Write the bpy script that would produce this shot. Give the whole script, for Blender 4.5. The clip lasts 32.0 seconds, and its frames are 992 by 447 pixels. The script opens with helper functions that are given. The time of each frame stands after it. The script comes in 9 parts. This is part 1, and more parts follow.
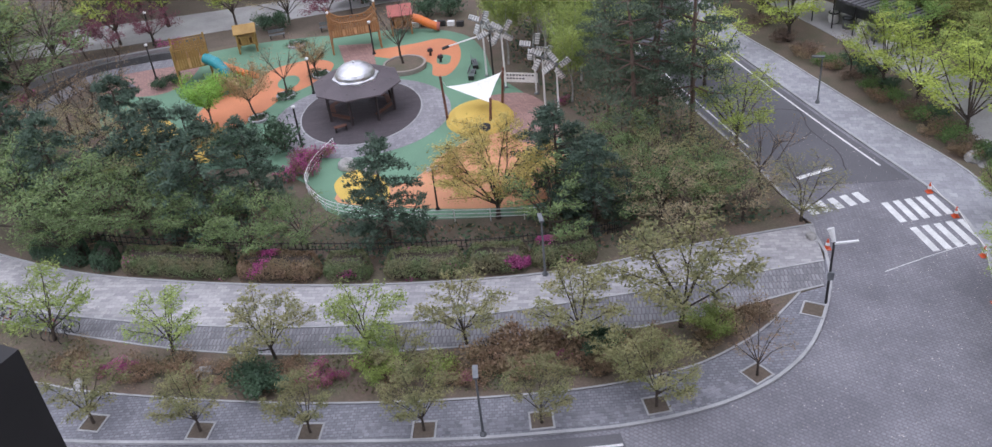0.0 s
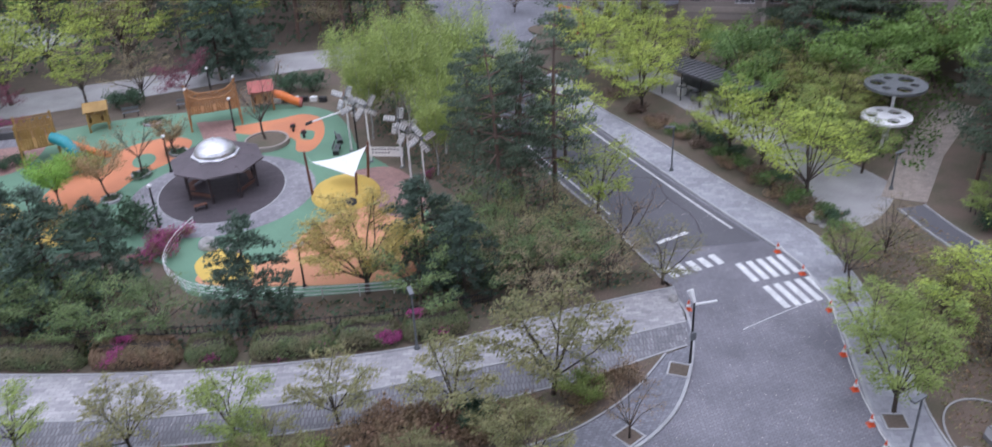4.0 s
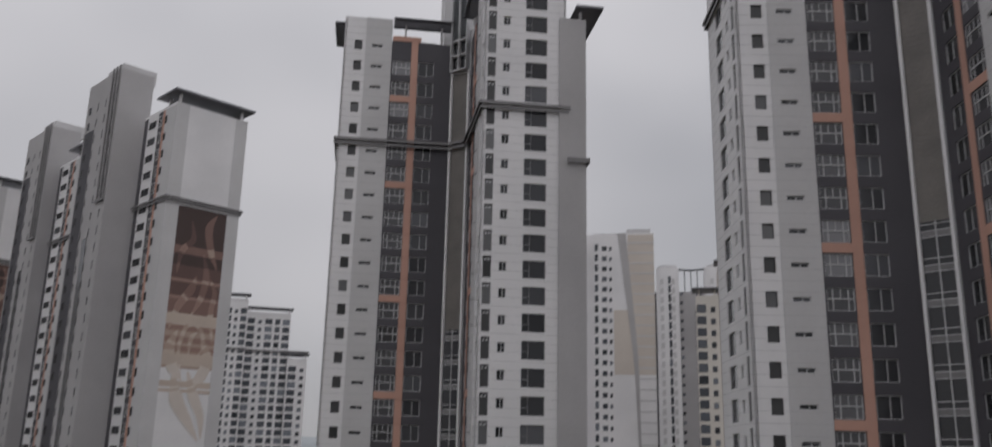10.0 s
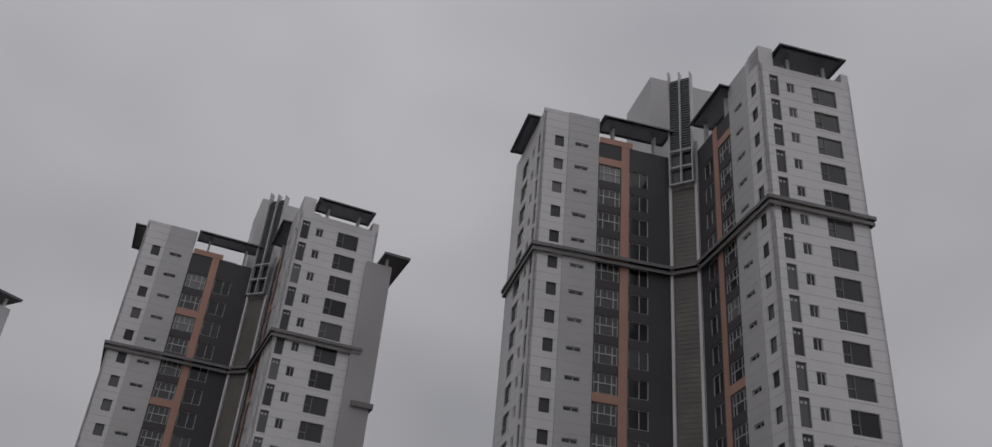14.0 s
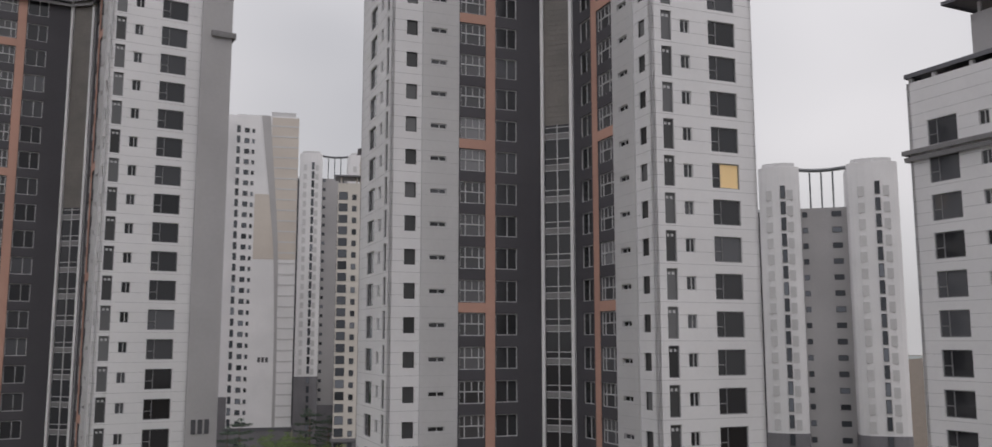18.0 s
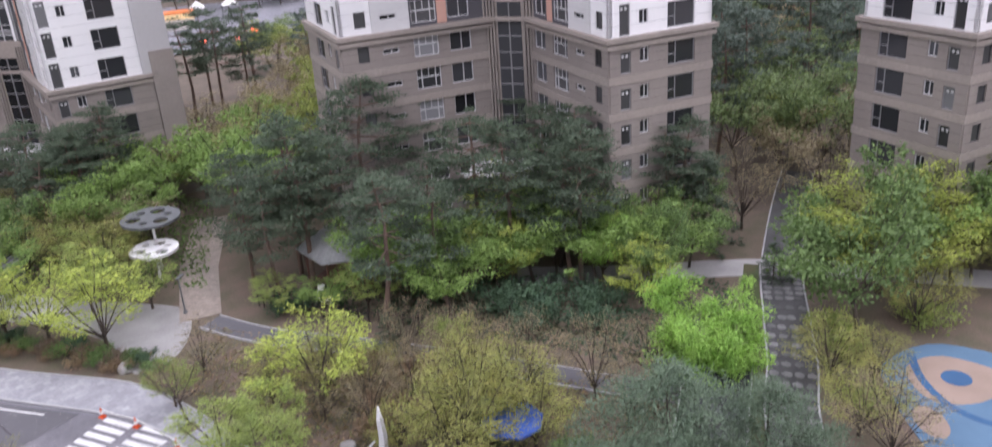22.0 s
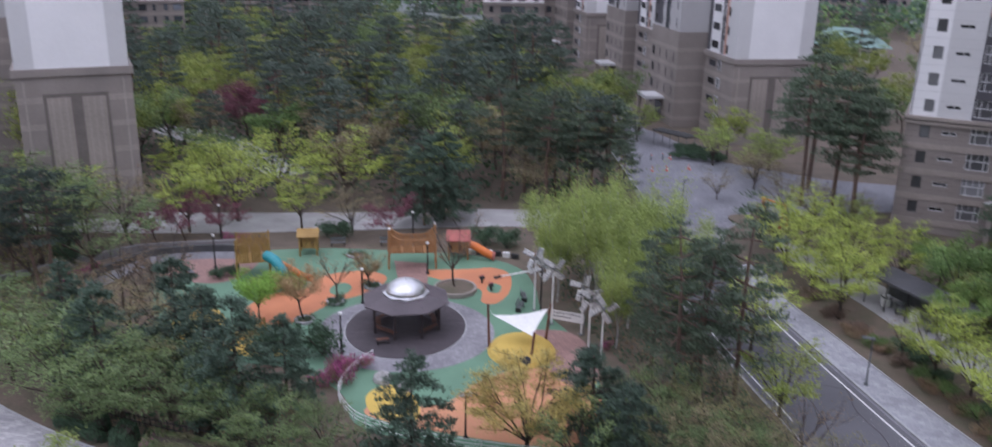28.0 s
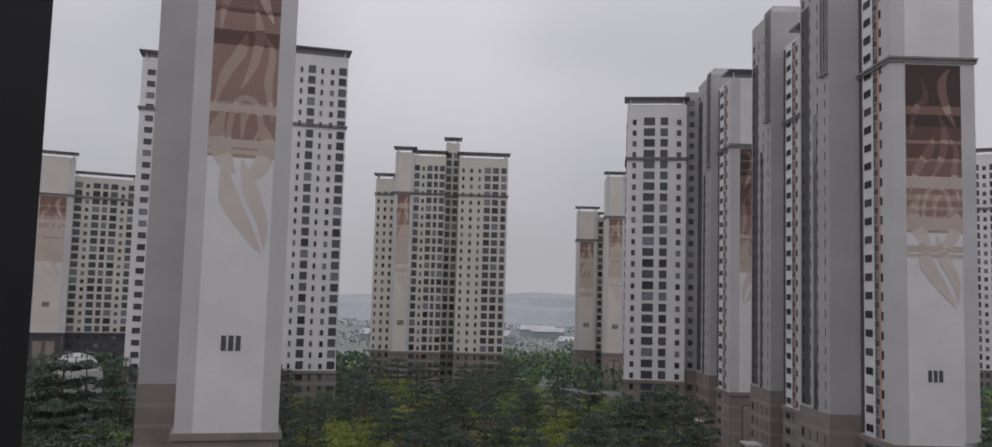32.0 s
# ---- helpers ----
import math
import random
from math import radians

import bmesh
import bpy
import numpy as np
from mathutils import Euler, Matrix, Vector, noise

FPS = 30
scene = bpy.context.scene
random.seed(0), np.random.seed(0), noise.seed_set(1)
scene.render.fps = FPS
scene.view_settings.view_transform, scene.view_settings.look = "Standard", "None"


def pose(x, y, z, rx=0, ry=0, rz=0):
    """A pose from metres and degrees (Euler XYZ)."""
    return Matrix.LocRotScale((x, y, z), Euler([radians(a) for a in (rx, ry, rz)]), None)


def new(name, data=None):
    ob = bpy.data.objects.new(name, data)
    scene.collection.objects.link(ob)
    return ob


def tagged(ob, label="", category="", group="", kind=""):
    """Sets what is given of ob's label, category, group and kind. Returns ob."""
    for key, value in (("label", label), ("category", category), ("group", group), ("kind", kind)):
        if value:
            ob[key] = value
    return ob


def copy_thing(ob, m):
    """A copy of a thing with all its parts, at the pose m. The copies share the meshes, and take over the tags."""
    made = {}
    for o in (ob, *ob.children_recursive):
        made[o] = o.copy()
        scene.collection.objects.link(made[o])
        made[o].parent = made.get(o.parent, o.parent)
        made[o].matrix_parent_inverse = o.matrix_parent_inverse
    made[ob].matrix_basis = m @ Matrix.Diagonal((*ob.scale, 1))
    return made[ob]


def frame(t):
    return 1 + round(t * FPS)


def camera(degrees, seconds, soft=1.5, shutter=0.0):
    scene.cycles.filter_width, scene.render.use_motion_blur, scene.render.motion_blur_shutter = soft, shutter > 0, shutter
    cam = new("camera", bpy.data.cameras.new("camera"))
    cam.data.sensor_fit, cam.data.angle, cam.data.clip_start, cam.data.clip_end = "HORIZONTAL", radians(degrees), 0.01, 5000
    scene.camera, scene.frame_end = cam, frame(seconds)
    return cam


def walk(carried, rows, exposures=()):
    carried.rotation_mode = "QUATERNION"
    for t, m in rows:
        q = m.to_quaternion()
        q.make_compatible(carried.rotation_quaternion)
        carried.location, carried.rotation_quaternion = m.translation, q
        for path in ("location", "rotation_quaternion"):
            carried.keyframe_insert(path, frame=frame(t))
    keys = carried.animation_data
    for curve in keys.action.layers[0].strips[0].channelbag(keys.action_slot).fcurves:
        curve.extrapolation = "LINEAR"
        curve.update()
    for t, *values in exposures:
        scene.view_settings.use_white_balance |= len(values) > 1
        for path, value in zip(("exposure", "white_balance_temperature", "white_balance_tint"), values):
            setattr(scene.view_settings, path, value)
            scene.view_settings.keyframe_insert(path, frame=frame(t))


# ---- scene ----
cam = camera(57.58, 32.0, soft=1.4, shutter=0.5)
EYE = (0.0, 0.0, 32.5)
PATH = [
    (0, 56.83, 5.06, -3.28),
    (0.5, 56.75, 4.92, -3.48),
    (1, 56.60, 4.68, -3.90),
    (1.5, 56.34, 4.45, -4.34),
    (2, 56.13, 4.33, -4.69),
    (2.5, 56.18, 3.99, -5.62),
    (4.5, 64.41, 1.79, -13.36),
    (5, 68.53, 0.96, -15.19),
    (5.5, 71.85, 0.25, -17.67),
    (6, 75.54, -0.20, -18.98),
    (6.5, 80.29, -1.17, -20.71),
    (7, 86.04, -2.16, -23.26),
    (7.5, 88.69, -2.25, -23.81),
    (8, 91.54, -2.39, -25.05),
    (8.5, 94.70, -2.51, -26.22),
    (9, 97.06, -2.50, -27.41),
    (9.5, 100.49, -2.04, -30.01),
    (10, 104.45, -1.25, -33.33),
    (10.5, 109.26, -0.69, -35.81),
    (11, 112.73, -0.81, -38.60),
    (11.5, 114.66, -1.77, -41.42),
    (12, 116.43, -3.39, -44.23),
    (12.5, 118.30, -4.18, -46.47),
    (13, 119.90, -4.13, -47.43),
    (13.5, 120.89, -4.70, -48.57),
    (15.5, 117.18, -2.72, -51.18),
    (16, 111.96, -1.36, -52.82),
    (16.5, 105.30, -0.70, -53.41),
    (17, 100.99, -0.37, -53.86),
    (17.5, 98.38, -0.28, -54.27),
    (18, 97.49, -0.00, -55.78),
    (18.5, 95.58, 0.21, -57.58),
    (19, 91.29, 0.59, -58.55),
    (19.5, 86.30, 1.10, -59.17),
    (20, 81.38, 1.67, -59.71),
    (20.5, 77.54, 2.31, -60.05),
    (21, 73.88, 2.88, -60.21),
    (21.5, 70.69, 3.26, -60.02),
    (22, 67.04, 3.58, -59.45),
    (22.5, 62.20, 3.88, -59.20),
    (23, 59.79, 2.68, -57.70),
    (23.5, 56.42, -4.03, -52.12),
    (24, 54.87, -5.93, -44.95),
    (24.5, 54.68, -5.27, -41.08),
    (25, 54.37, -4.63, -33.63),
    (25.5, 54.04, -7.68, -21.49),
    (26, 55.52, -5.70, -15.87),
    (26.5, 59.80, -2.80, -11.83),
    (28.5, 75.74, -1.42, 5.60),
    (29, 79.82, -1.38, 6.79),
    (29.5, 81.96, -1.19, 7.84),
    (30, 86.00, -1.29, 8.82),
    (30.5, 88.44, -1.13, 9.64),
    (31, 90.88, -0.95, 10.18),
    (31.5, 93.54, -0.99, 10.52),
    (32, 94.97, -1.57, 11.43),
]
EXPOSURES = [(0, 0.94, 5950, 15), (2.5, 0.92, 5950, 15), (4.5, 1.05, 5500, 18), (5, 1.17, 5400, 22), (6, 0.95, 5600, 20), (7.5, 0.35, 6050, 15), (9, 0.05, 6450, 11), (10, -0.32, 6550, 11), (11, -0.58, 6550, 11), (13, -0.84, 6550, 11), (15.5, -0.72, 6600, 11), (17, -0.06, 6600, 11), (18, 0.10, 6650, 11), (19, 0.34, 6700, 12), (20, 0.87, 6700, 13),
    (21, 1.24, 6400, 19), (22, 1.36, 6200, 20), (23, 1.30, 6050, 21), (24, 1.11, 6100, 23), (25, 1.03, 6100, 22), (26, 0.98, 5800, 20), (28.5, 0.62, 5750, 19), (29, 0.57, 5750, 20), (30, 0.2, 6000, 19), (31, 0.0, 6200, 14), (32, -0.2, 6450, 13)]
walk(cam, [(t, pose(*EYE, rx, ry, rz)) for t, rx, ry, rz in PATH], EXPOSURES)

# ---- sky and sun ----
SUN_UP, SUN_TURN = radians(68), radians(200)
world = bpy.data.worlds.new("world")
scene.world = world
world.use_nodes = True
wn, wl = world.node_tree.nodes, world.node_tree.links
wn.clear()
sky = wn.new("ShaderNodeTexSky")
sky.sky_type, sky.sun_disc, sky.sun_elevation, sky.sun_rotation = "NISHITA", False, SUN_UP, SUN_TURN
coord = wn.new("ShaderNodeTexCoord")
stretch = wn.new("ShaderNodeMapping")
stretch.inputs["Scale"].default_value = (1.0, 1.0, 1.7)
clouds = wn.new("ShaderNodeTexNoise")
clouds.inputs["Scale"].default_value, clouds.inputs["Detail"].default_value = 2.0, 2.5
clouds.inputs["Roughness"].default_value = 0.45
ramp = wn.new("ShaderNodeValToRGB")
ramp.color_ramp.elements[0].position, ramp.color_ramp.elements[0].color = 0.32, (5.7, 5.75, 6.1, 1)
ramp.color_ramp.elements[1].position, ramp.color_ramp.elements[1].color = 0.70, (8.6, 8.5, 8.8, 1)
veil = wn.new("ShaderNodeMixRGB")
veil.inputs["Fac"].default_value = 0.93
back = wn.new("ShaderNodeBackground")
back.inputs["Strength"].default_value = 0.1
wout = wn.new("ShaderNodeOutputWorld")
height = wn.new("ShaderNodeSeparateXYZ")
dome = wn.new("ShaderNodeMapRange")
dome.inputs["From Min"].default_value, dome.inputs["From Max"].default_value = 0.0, 0.75
dome.inputs["To Min"].default_value, dome.inputs["To Max"].default_value = 0.70, 1.22
overcast = wn.new("ShaderNodeMixRGB")
overcast.blend_type = "MULTIPLY"
overcast.inputs["Fac"].default_value = 1.0
wl.new(coord.outputs["Generated"], stretch.inputs["Vector"])
wl.new(stretch.outputs["Vector"], clouds.inputs["Vector"])
wl.new(clouds.outputs["Fac"], ramp.inputs["Fac"])
wl.new(sky.outputs["Color"], veil.inputs["Color1"])
wl.new(ramp.outputs["Color"], veil.inputs["Color2"])
wl.new(coord.outputs["Generated"], height.inputs["Vector"])
wl.new(height.outputs["Z"], dome.inputs["Value"])
wl.new(veil.outputs["Color"], overcast.inputs["Color1"])
wl.new(dome.outputs["Result"], overcast.inputs["Color2"])
wl.new(overcast.outputs["Color"], back.inputs["Color"])
wl.new(back.outputs["Background"], wout.inputs["Surface"])

sun = new("sun", bpy.data.lights.new("sun", "SUN"))
sun.data.energy, sun.data.angle, sun.data.color = 0.6, radians(70), (1.0, 0.97, 0.94)
sun.rotation_euler = (radians(90) - SUN_UP, 0, radians(180) - SUN_TURN)

# ---- materials ----
def surface(name, a, b=None, scale=0.4, rough=0.85, grain=8.0, bump=0.25, metal=0.0, spread=0.0, island=0.0, contrast=0.22):
    """A painted, stony or leafy surface: two tones in large patches, a fine grain, and chance changes from piece to piece."""
    m = bpy.data.materials.new(name)
    m.use_nodes = True
    n, l = m.node_tree.nodes, m.node_tree.links
    p = n["Principled BSDF"]
    p.inputs["Roughness"].default_value, p.inputs["Metallic"].default_value = rough, metal
    b = b or tuple(c * 0.8 for c in a)
    geo = n.new("ShaderNodeNewGeometry")
    big = n.new("ShaderNodeTexNoise")
    big.inputs["Scale"].default_value, big.inputs["Detail"].default_value = scale, 4.0
    ramp = n.new("ShaderNodeValToRGB")
    ramp.color_ramp.elements[0].position, ramp.color_ramp.elements[0].color = 0.36, (*a, 1)
    ramp.color_ramp.elements[1].position, ramp.color_ramp.elements[1].color = 0.66, (*b, 1)
    fine = n.new("ShaderNodeTexNoise")
    fine.inputs["Scale"].default_value, fine.inputs["Detail"].default_value = grain, 3.0
    span = n.new("ShaderNodeMapRange")
    span.inputs["To Min"].default_value, span.inputs["To Max"].default_value = 1 - contrast, 1 + contrast
    hsv = n.new("ShaderNodeHueSaturation")
    l.new(geo.outputs["Position"], big.inputs["Vector"])
    l.new(geo.outputs["Position"], fine.inputs["Vector"])
    l.new(big.outputs["Fac"], ramp.inputs["Fac"])
    l.new(fine.outputs["Fac"], span.inputs["Value"])
    l.new(ramp.outputs["Color"], hsv.inputs["Color"])
    value = span.outputs["Result"]
    for amount, kind in ((spread, "ShaderNodeObjectInfo"), (island, "ShaderNodeNewGeometry")):
        if amount:
            info = n.new(kind)
            chance = info.outputs["Random"] if kind == "ShaderNodeObjectInfo" else info.outputs["Random Per Island"]
            wide = n.new("ShaderNodeMapRange")
            wide.inputs["To Min"].default_value, wide.inputs["To Max"].default_value = 1 - amount, 1 + amount
            times = n.new("ShaderNodeMath")
            times.operation = "MULTIPLY"
            l.new(chance, wide.inputs["Value"])
            l.new(wide.outputs["Result"], times.inputs[0])
            l.new(value, times.inputs[1])
            value = times.outputs["Value"]
    l.new(value, hsv.inputs["Value"])
    l.new(hsv.outputs["Color"], p.inputs["Base Color"])
    if bump:
        bp = n.new("ShaderNodeBump")
        bp.inputs["Strength"].default_value, bp.inputs["Distance"].default_value = bump, 0.02
        l.new(fine.outputs["Fac"], bp.inputs["Height"])
        l.new(bp.outputs["Normal"], p.inputs["Normal"])
    return m


def paving(name, a, b, joint, wide, high, gap=0.012, turn=0.0, rough=0.8, tone=1.0):
    """Laid blocks far below: brick bond with sunken joints, stained in patches."""
    m = surface(name, a, b, scale=0.25, rough=rough, grain=5.0, contrast=0.25)
    n, l = m.node_tree.nodes, m.node_tree.links
    p = n["Principled BSDF"]
    geo = n.new("ShaderNodeNewGeometry")
    mp = n.new("ShaderNodeMapping")
    mp.inputs["Rotation"].default_value = (0, 0, turn)
    br = n.new("ShaderNodeTexBrick")
    br.inputs["Scale"].default_value, br.inputs["Mortar Size"].default_value = 1.0, gap
    br.inputs["Brick Width"].default_value, br.inputs["Row Height"].default_value = wide, high
    br.inputs["Color1"].default_value, br.inputs["Color2"].default_value = (1 + 0.1 * tone, 1 + 0.1 * tone, 1 + 0.1 * tone, 1), (1 - 0.18 * tone, 1 - 0.18 * tone, 1 - 0.16 * tone, 1)
    br.inputs["Mortar"].default_value = (joint, joint, joint, 1)
    mix = n.new("ShaderNodeMixRGB")
    mix.blend_type = "MULTIPLY"
    mix.inputs["Fac"].default_value = 1.0
    l.new(geo.outputs["Position"], mp.inputs["Vector"])
    l.new(mp.outputs["Vector"], br.inputs["Vector"])
    old = p.inputs["Base Color"].links[0].from_socket
    l.new(old, mix.inputs["Color1"])
    l.new(br.outputs["Color"], mix.inputs["Color2"])
    l.new(mix.outputs["Color"], p.inputs["Base Color"])
    return m


def glassy(name, colour, rough=0.08, spread=0.5):
    m = bpy.data.materials.new(name)
    m.use_nodes = True
    n, l = m.node_tree.nodes, m.node_tree.links
    p = n["Principled BSDF"]
    p.inputs["Roughness"].default_value = rough
    info = n.new("ShaderNodeObjectInfo")
    geo = n.new("ShaderNodeNewGeometry")
    add = n.new("ShaderNodeMath")
    add.operation = "ADD"
    frac = n.new("ShaderNodeMath")
    frac.operation = "FRACT"
    ramp = n.new("ShaderNodeValToRGB")
    ramp.color_ramp.interpolation = "CONSTANT"
    e = ramp.color_ramp.elements
    e[0].position, e[0].color = 0.0, (*colour, 1)
    e[1].position, e[1].color = 0.55, (*[c * (1 + spread) + 0.01 for c in colour], 1)
    for at, k in ((0.75, 2.6), (0.9, 0.5)):
        x = e.new(at)
        x.color = (*[c * k + (0.02 if k > 1 else 0) for c in colour], 1)
    l.new(info.outputs["Random"], add.inputs[0])
    l.new(geo.outputs["Random Per Island"], add.inputs[1])
    l.new(add.outputs["Value"], frac.inputs[0])
    l.new(frac.outputs["Value"], ramp.inputs["Fac"])
    l.new(ramp.outputs["Color"], p.inputs["Base Color"])
    return m


def glow(name, colour, strength):
    m = bpy.data.materials.new(name)
    m.use_nodes = True
    p = m.node_tree.nodes["Principled BSDF"]
    p.inputs["Base Color"].default_value = (*colour, 1)
    p.inputs["Emission Color"].default_value = (*colour, 1)
    p.inputs["Emission Strength"].default_value = strength
    return m


SOIL = surface("soil", (0.135, 0.105, 0.083), (0.10, 0.082, 0.062), 0.35, 0.95, 6.0, 0.6, contrast=0.4)
FLAGBED = surface("path_mortar", (0.095, 0.095, 0.097), (0.07, 0.07, 0.072), 0.6, 0.9, 8.0, 0.4, contrast=0.35)
DARKSTONE = surface("dark_boulder", (0.11, 0.105, 0.11), (0.075, 0.073, 0.078), 1.2, 0.9, 6.0, 0.6, contrast=0.35)
MULCH = surface("mulch", (0.155, 0.115, 0.09), (0.11, 0.098, 0.066), 0.45, 0.95, 9.0, 0.7, contrast=0.45)
GRASS = surface("grass", (0.06, 0.095, 0.03), (0.085, 0.08, 0.04), 0.5, 0.95, 12.0, 0.6, contrast=0.45)
ASPHALT = surface("asphalt", (0.140, 0.136, 0.150), (0.106, 0.104, 0.116), 0.12, 0.9, 14.0, 0.3)
TAR = surface("tar", (0.045, 0.044, 0.048), (0.03, 0.03, 0.033), 0.5, 0.7, 9.0, 0.2)
BLOCKROAD = paving("road_blocks", (0.245, 0.238, 0.265), (0.162, 0.158, 0.180), 0.72, 0.26, 0.2, 0.028, 0.75, 0.52, 0.7)
DARKWALK = paving("dark_blocks", (0.27, 0.265, 0.28), (0.205, 0.20, 0.215), 0.6, 0.22, 0.6, 0.03, 0.1, 0.8, 1.3)
LIGHTWALK = paving("light_blocks", (0.42, 0.405, 0.41), (0.33, 0.322, 0.33), 0.75, 0.6, 0.3, 0.015, 0.15, 0.8, 1.35)
SLABS = paving("grey_slabs", (0.245, 0.245, 0.272), (0.19, 0.19, 0.214), 0.62, 0.27, 0.2, 0.02, 0.05, 0.8, 1.3)
SPECKLED = paving("pale_slabs", (0.36, 0.36, 0.385), (0.285, 0.285, 0.31), 0.75, 0.5, 0.5, 0.012, 0.25)
SLABPIECE = surface("slab", (0.225, 0.225, 0.25), (0.175, 0.175, 0.197), 0.5, 0.85, 9.0, 0.3, spread=0.24)
FLAGSTONE = surface("flagstone", (0.20, 0.198, 0.198), (0.135, 0.134, 0.137), 0.9, 0.85, 6.0, 0.5, spread=0.4)
PETALS = surface("fallen_petal", (0.60, 0.55, 0.53), (0.48, 0.42, 0.36), 0.5, 0.9, 5.0, 0.0, island=0.4)
CONCRETE = surface("concrete", (0.40, 0.39, 0.39), (0.30, 0.29, 0.29), 0.3, 0.9, 7.0)
KERB = surface("kerb_stone", (0.42, 0.42, 0.43), (0.33, 0.33, 0.34), 0.8, 0.85, 10.0)
ROADPAINT = surface("road_paint", (0.72, 0.72, 0.72), (0.58, 0.58, 0.58), 1.2, 0.8, 9.0)
GREENRUB = surface("green_rubber", (0.15, 0.27, 0.18), (0.125, 0.225, 0.15), 0.25, 0.9, 20.0, 0.3)
ORANGERUB = surface("orange_rubber", (0.60, 0.235, 0.115), (0.50, 0.20, 0.105), 0.25, 0.9, 20.0, 0.3)
PEACHRUB = surface("peach_rubber", (0.62, 0.30, 0.16), (0.52, 0.25, 0.14), 0.25, 0.9, 20.0, 0.3)
YELLOWRUB = surface("yellow_rubber", (0.62, 0.44, 0.10), (0.55, 0.38, 0.09), 0.25, 0.9, 20.0, 0.3)
DARKDECK = paving("plum_deck", (0.085, 0.07, 0.078), (0.065, 0.055, 0.062), 0.6, 1.2, 0.15, 0.012, 0.0)
GREYPLAZA = paving("grey_plaza", (0.30, 0.29, 0.31), (0.22, 0.21, 0.23), 0.7, 0.4, 0.4, 0.02, 0.3)
BRICKPINK = paving("pink_blocks", (0.36, 0.22, 0.19), (0.30, 0.18, 0.16), 0.65, 0.4, 0.2, 0.02, 0.5)
BLUERUB = surface("blue_rubber", (0.115, 0.205, 0.31), (0.09, 0.165, 0.26), 0.25, 0.9, 20.0, 0.3)
TANRUB = surface("tan_rubber", (0.36, 0.27, 0.225), (0.29, 0.22, 0.18), 0.25, 0.9, 20.0, 0.3)
NAVYRUB = surface("navy_rubber", (0.05, 0.13, 0.27), (0.04, 0.10, 0.21), 0.25, 0.9, 20.0, 0.3)
TANWALK = paving("tan_blocks", (0.34, 0.285, 0.245), (0.27, 0.235, 0.205), 0.7, 0.4, 0.3, 0.015, 0.6)

WHITEWALL = surface("white_wall", (0.80, 0.79, 0.80), (0.72, 0.715, 0.725), 0.12, 0.8, 3.0, 0.05, contrast=0.04)
GREYWALL = surface("grey_wall", (0.46, 0.45, 0.455), (0.41, 0.40, 0.405), 0.12, 0.8, 3.0, 0.05, contrast=0.05)
PALEWALL = surface("pale_grey_wall", (0.60, 0.595, 0.60), (0.54, 0.535, 0.54), 0.12, 0.8, 3.0, 0.05, contrast=0.05)
DARKWALL = surface("slate_wall", (0.086, 0.083, 0.094), (0.072, 0.069, 0.079), 0.12, 0.75, 3.0, 0.05, contrast=0.06)
ORANGEWALL = surface("coral_wall", (0.57, 0.335, 0.265), (0.51, 0.30, 0.237), 0.15, 0.8, 3.0, 0.05, contrast=0.06)
BROWNWALL = surface("brown_stone", (0.275, 0.24, 0.22), (0.225, 0.197, 0.182), 0.2, 0.85, 4.0, 0.1, contrast=0.1)
BROWNBAND = surface("pale_brown_stone", (0.33, 0.285, 0.255), (0.28, 0.245, 0.22), 0.2, 0.85, 4.0, 0.1)
NICHE = surface("niche_stone", (0.37, 0.325, 0.29), (0.31, 0.275, 0.245), 0.2, 0.85, 4.0, 0.1)
CREAMWALL = surface("cream_wall", (0.70, 0.665, 0.61), (0.64, 0.605, 0.55), 0.1, 0.85, 2.0, 0.05, contrast=0.04)
BEIGEWALL = surface("beige_wall", (0.62, 0.565, 0.51), (0.57, 0.515, 0.465), 0.1, 0.85, 2.0, 0.05, contrast=0.05)
FARBASE = surface("grey_base", (0.21, 0.205, 0.22), (0.175, 0.172, 0.185), 0.2, 0.85, 4.0, 0.1, contrast=0.1)
FRAMEM = surface("grey_frame", (0.26, 0.26, 0.27), (0.22, 0.22, 0.23), 0.5, 0.5, 5.0, 0.0)
LEDGE = surface("ledge_stone", (0.24, 0.235, 0.24), (0.20, 0.195, 0.20), 0.3, 0.8, 4.0, 0.1)
SHINGLE = surface("grey_shingle", (0.34, 0.345, 0.345), (0.25, 0.26, 0.26), 0.6, 0.85, 7.0, 0.4, contrast=0.35)
SLATE = surface("roof_metal", (0.165, 0.165, 0.18), (0.13, 0.13, 0.145), 0.3, 0.5, 4.0, 0.1, 0.4)
FRAMEW = surface("pale_frame", (0.58, 0.58, 0.59), (0.52, 0.52, 0.53), 0.5, 0.5, 5.0, 0.0)
FRAMED = surface("dark_frame", (0.06, 0.06, 0.065), (0.05, 0.05, 0.055), 0.5, 0.5, 5.0, 0.0)
LINE = surface("wall_joint", (0.50, 0.50, 0.505), (0.44, 0.44, 0.445), 0.5, 0.9, 5.0, 0.0)
BROWNDARK = surface("brown_joint", (0.17, 0.148, 0.135), (0.14, 0.122, 0.112), 0.5, 0.9, 5.0, 0.0)
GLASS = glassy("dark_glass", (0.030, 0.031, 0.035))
BAYGLASS = glassy("bay_glass", (0.085, 0.085, 0.09), 0.1, 0.35)
LOUVREGLASS = glassy("louvre_slat", (0.055, 0.056, 0.058), 0.45, 1.2)
# far panes: paler and bluer, with the air's haze put into the glass colour
HAZEGLASS = glassy("distant_glass", (0.075, 0.082, 0.095), 0.2, 0.4)
LITROOM = glow("lit_room", (0.72, 0.52, 0.27), 0.2)
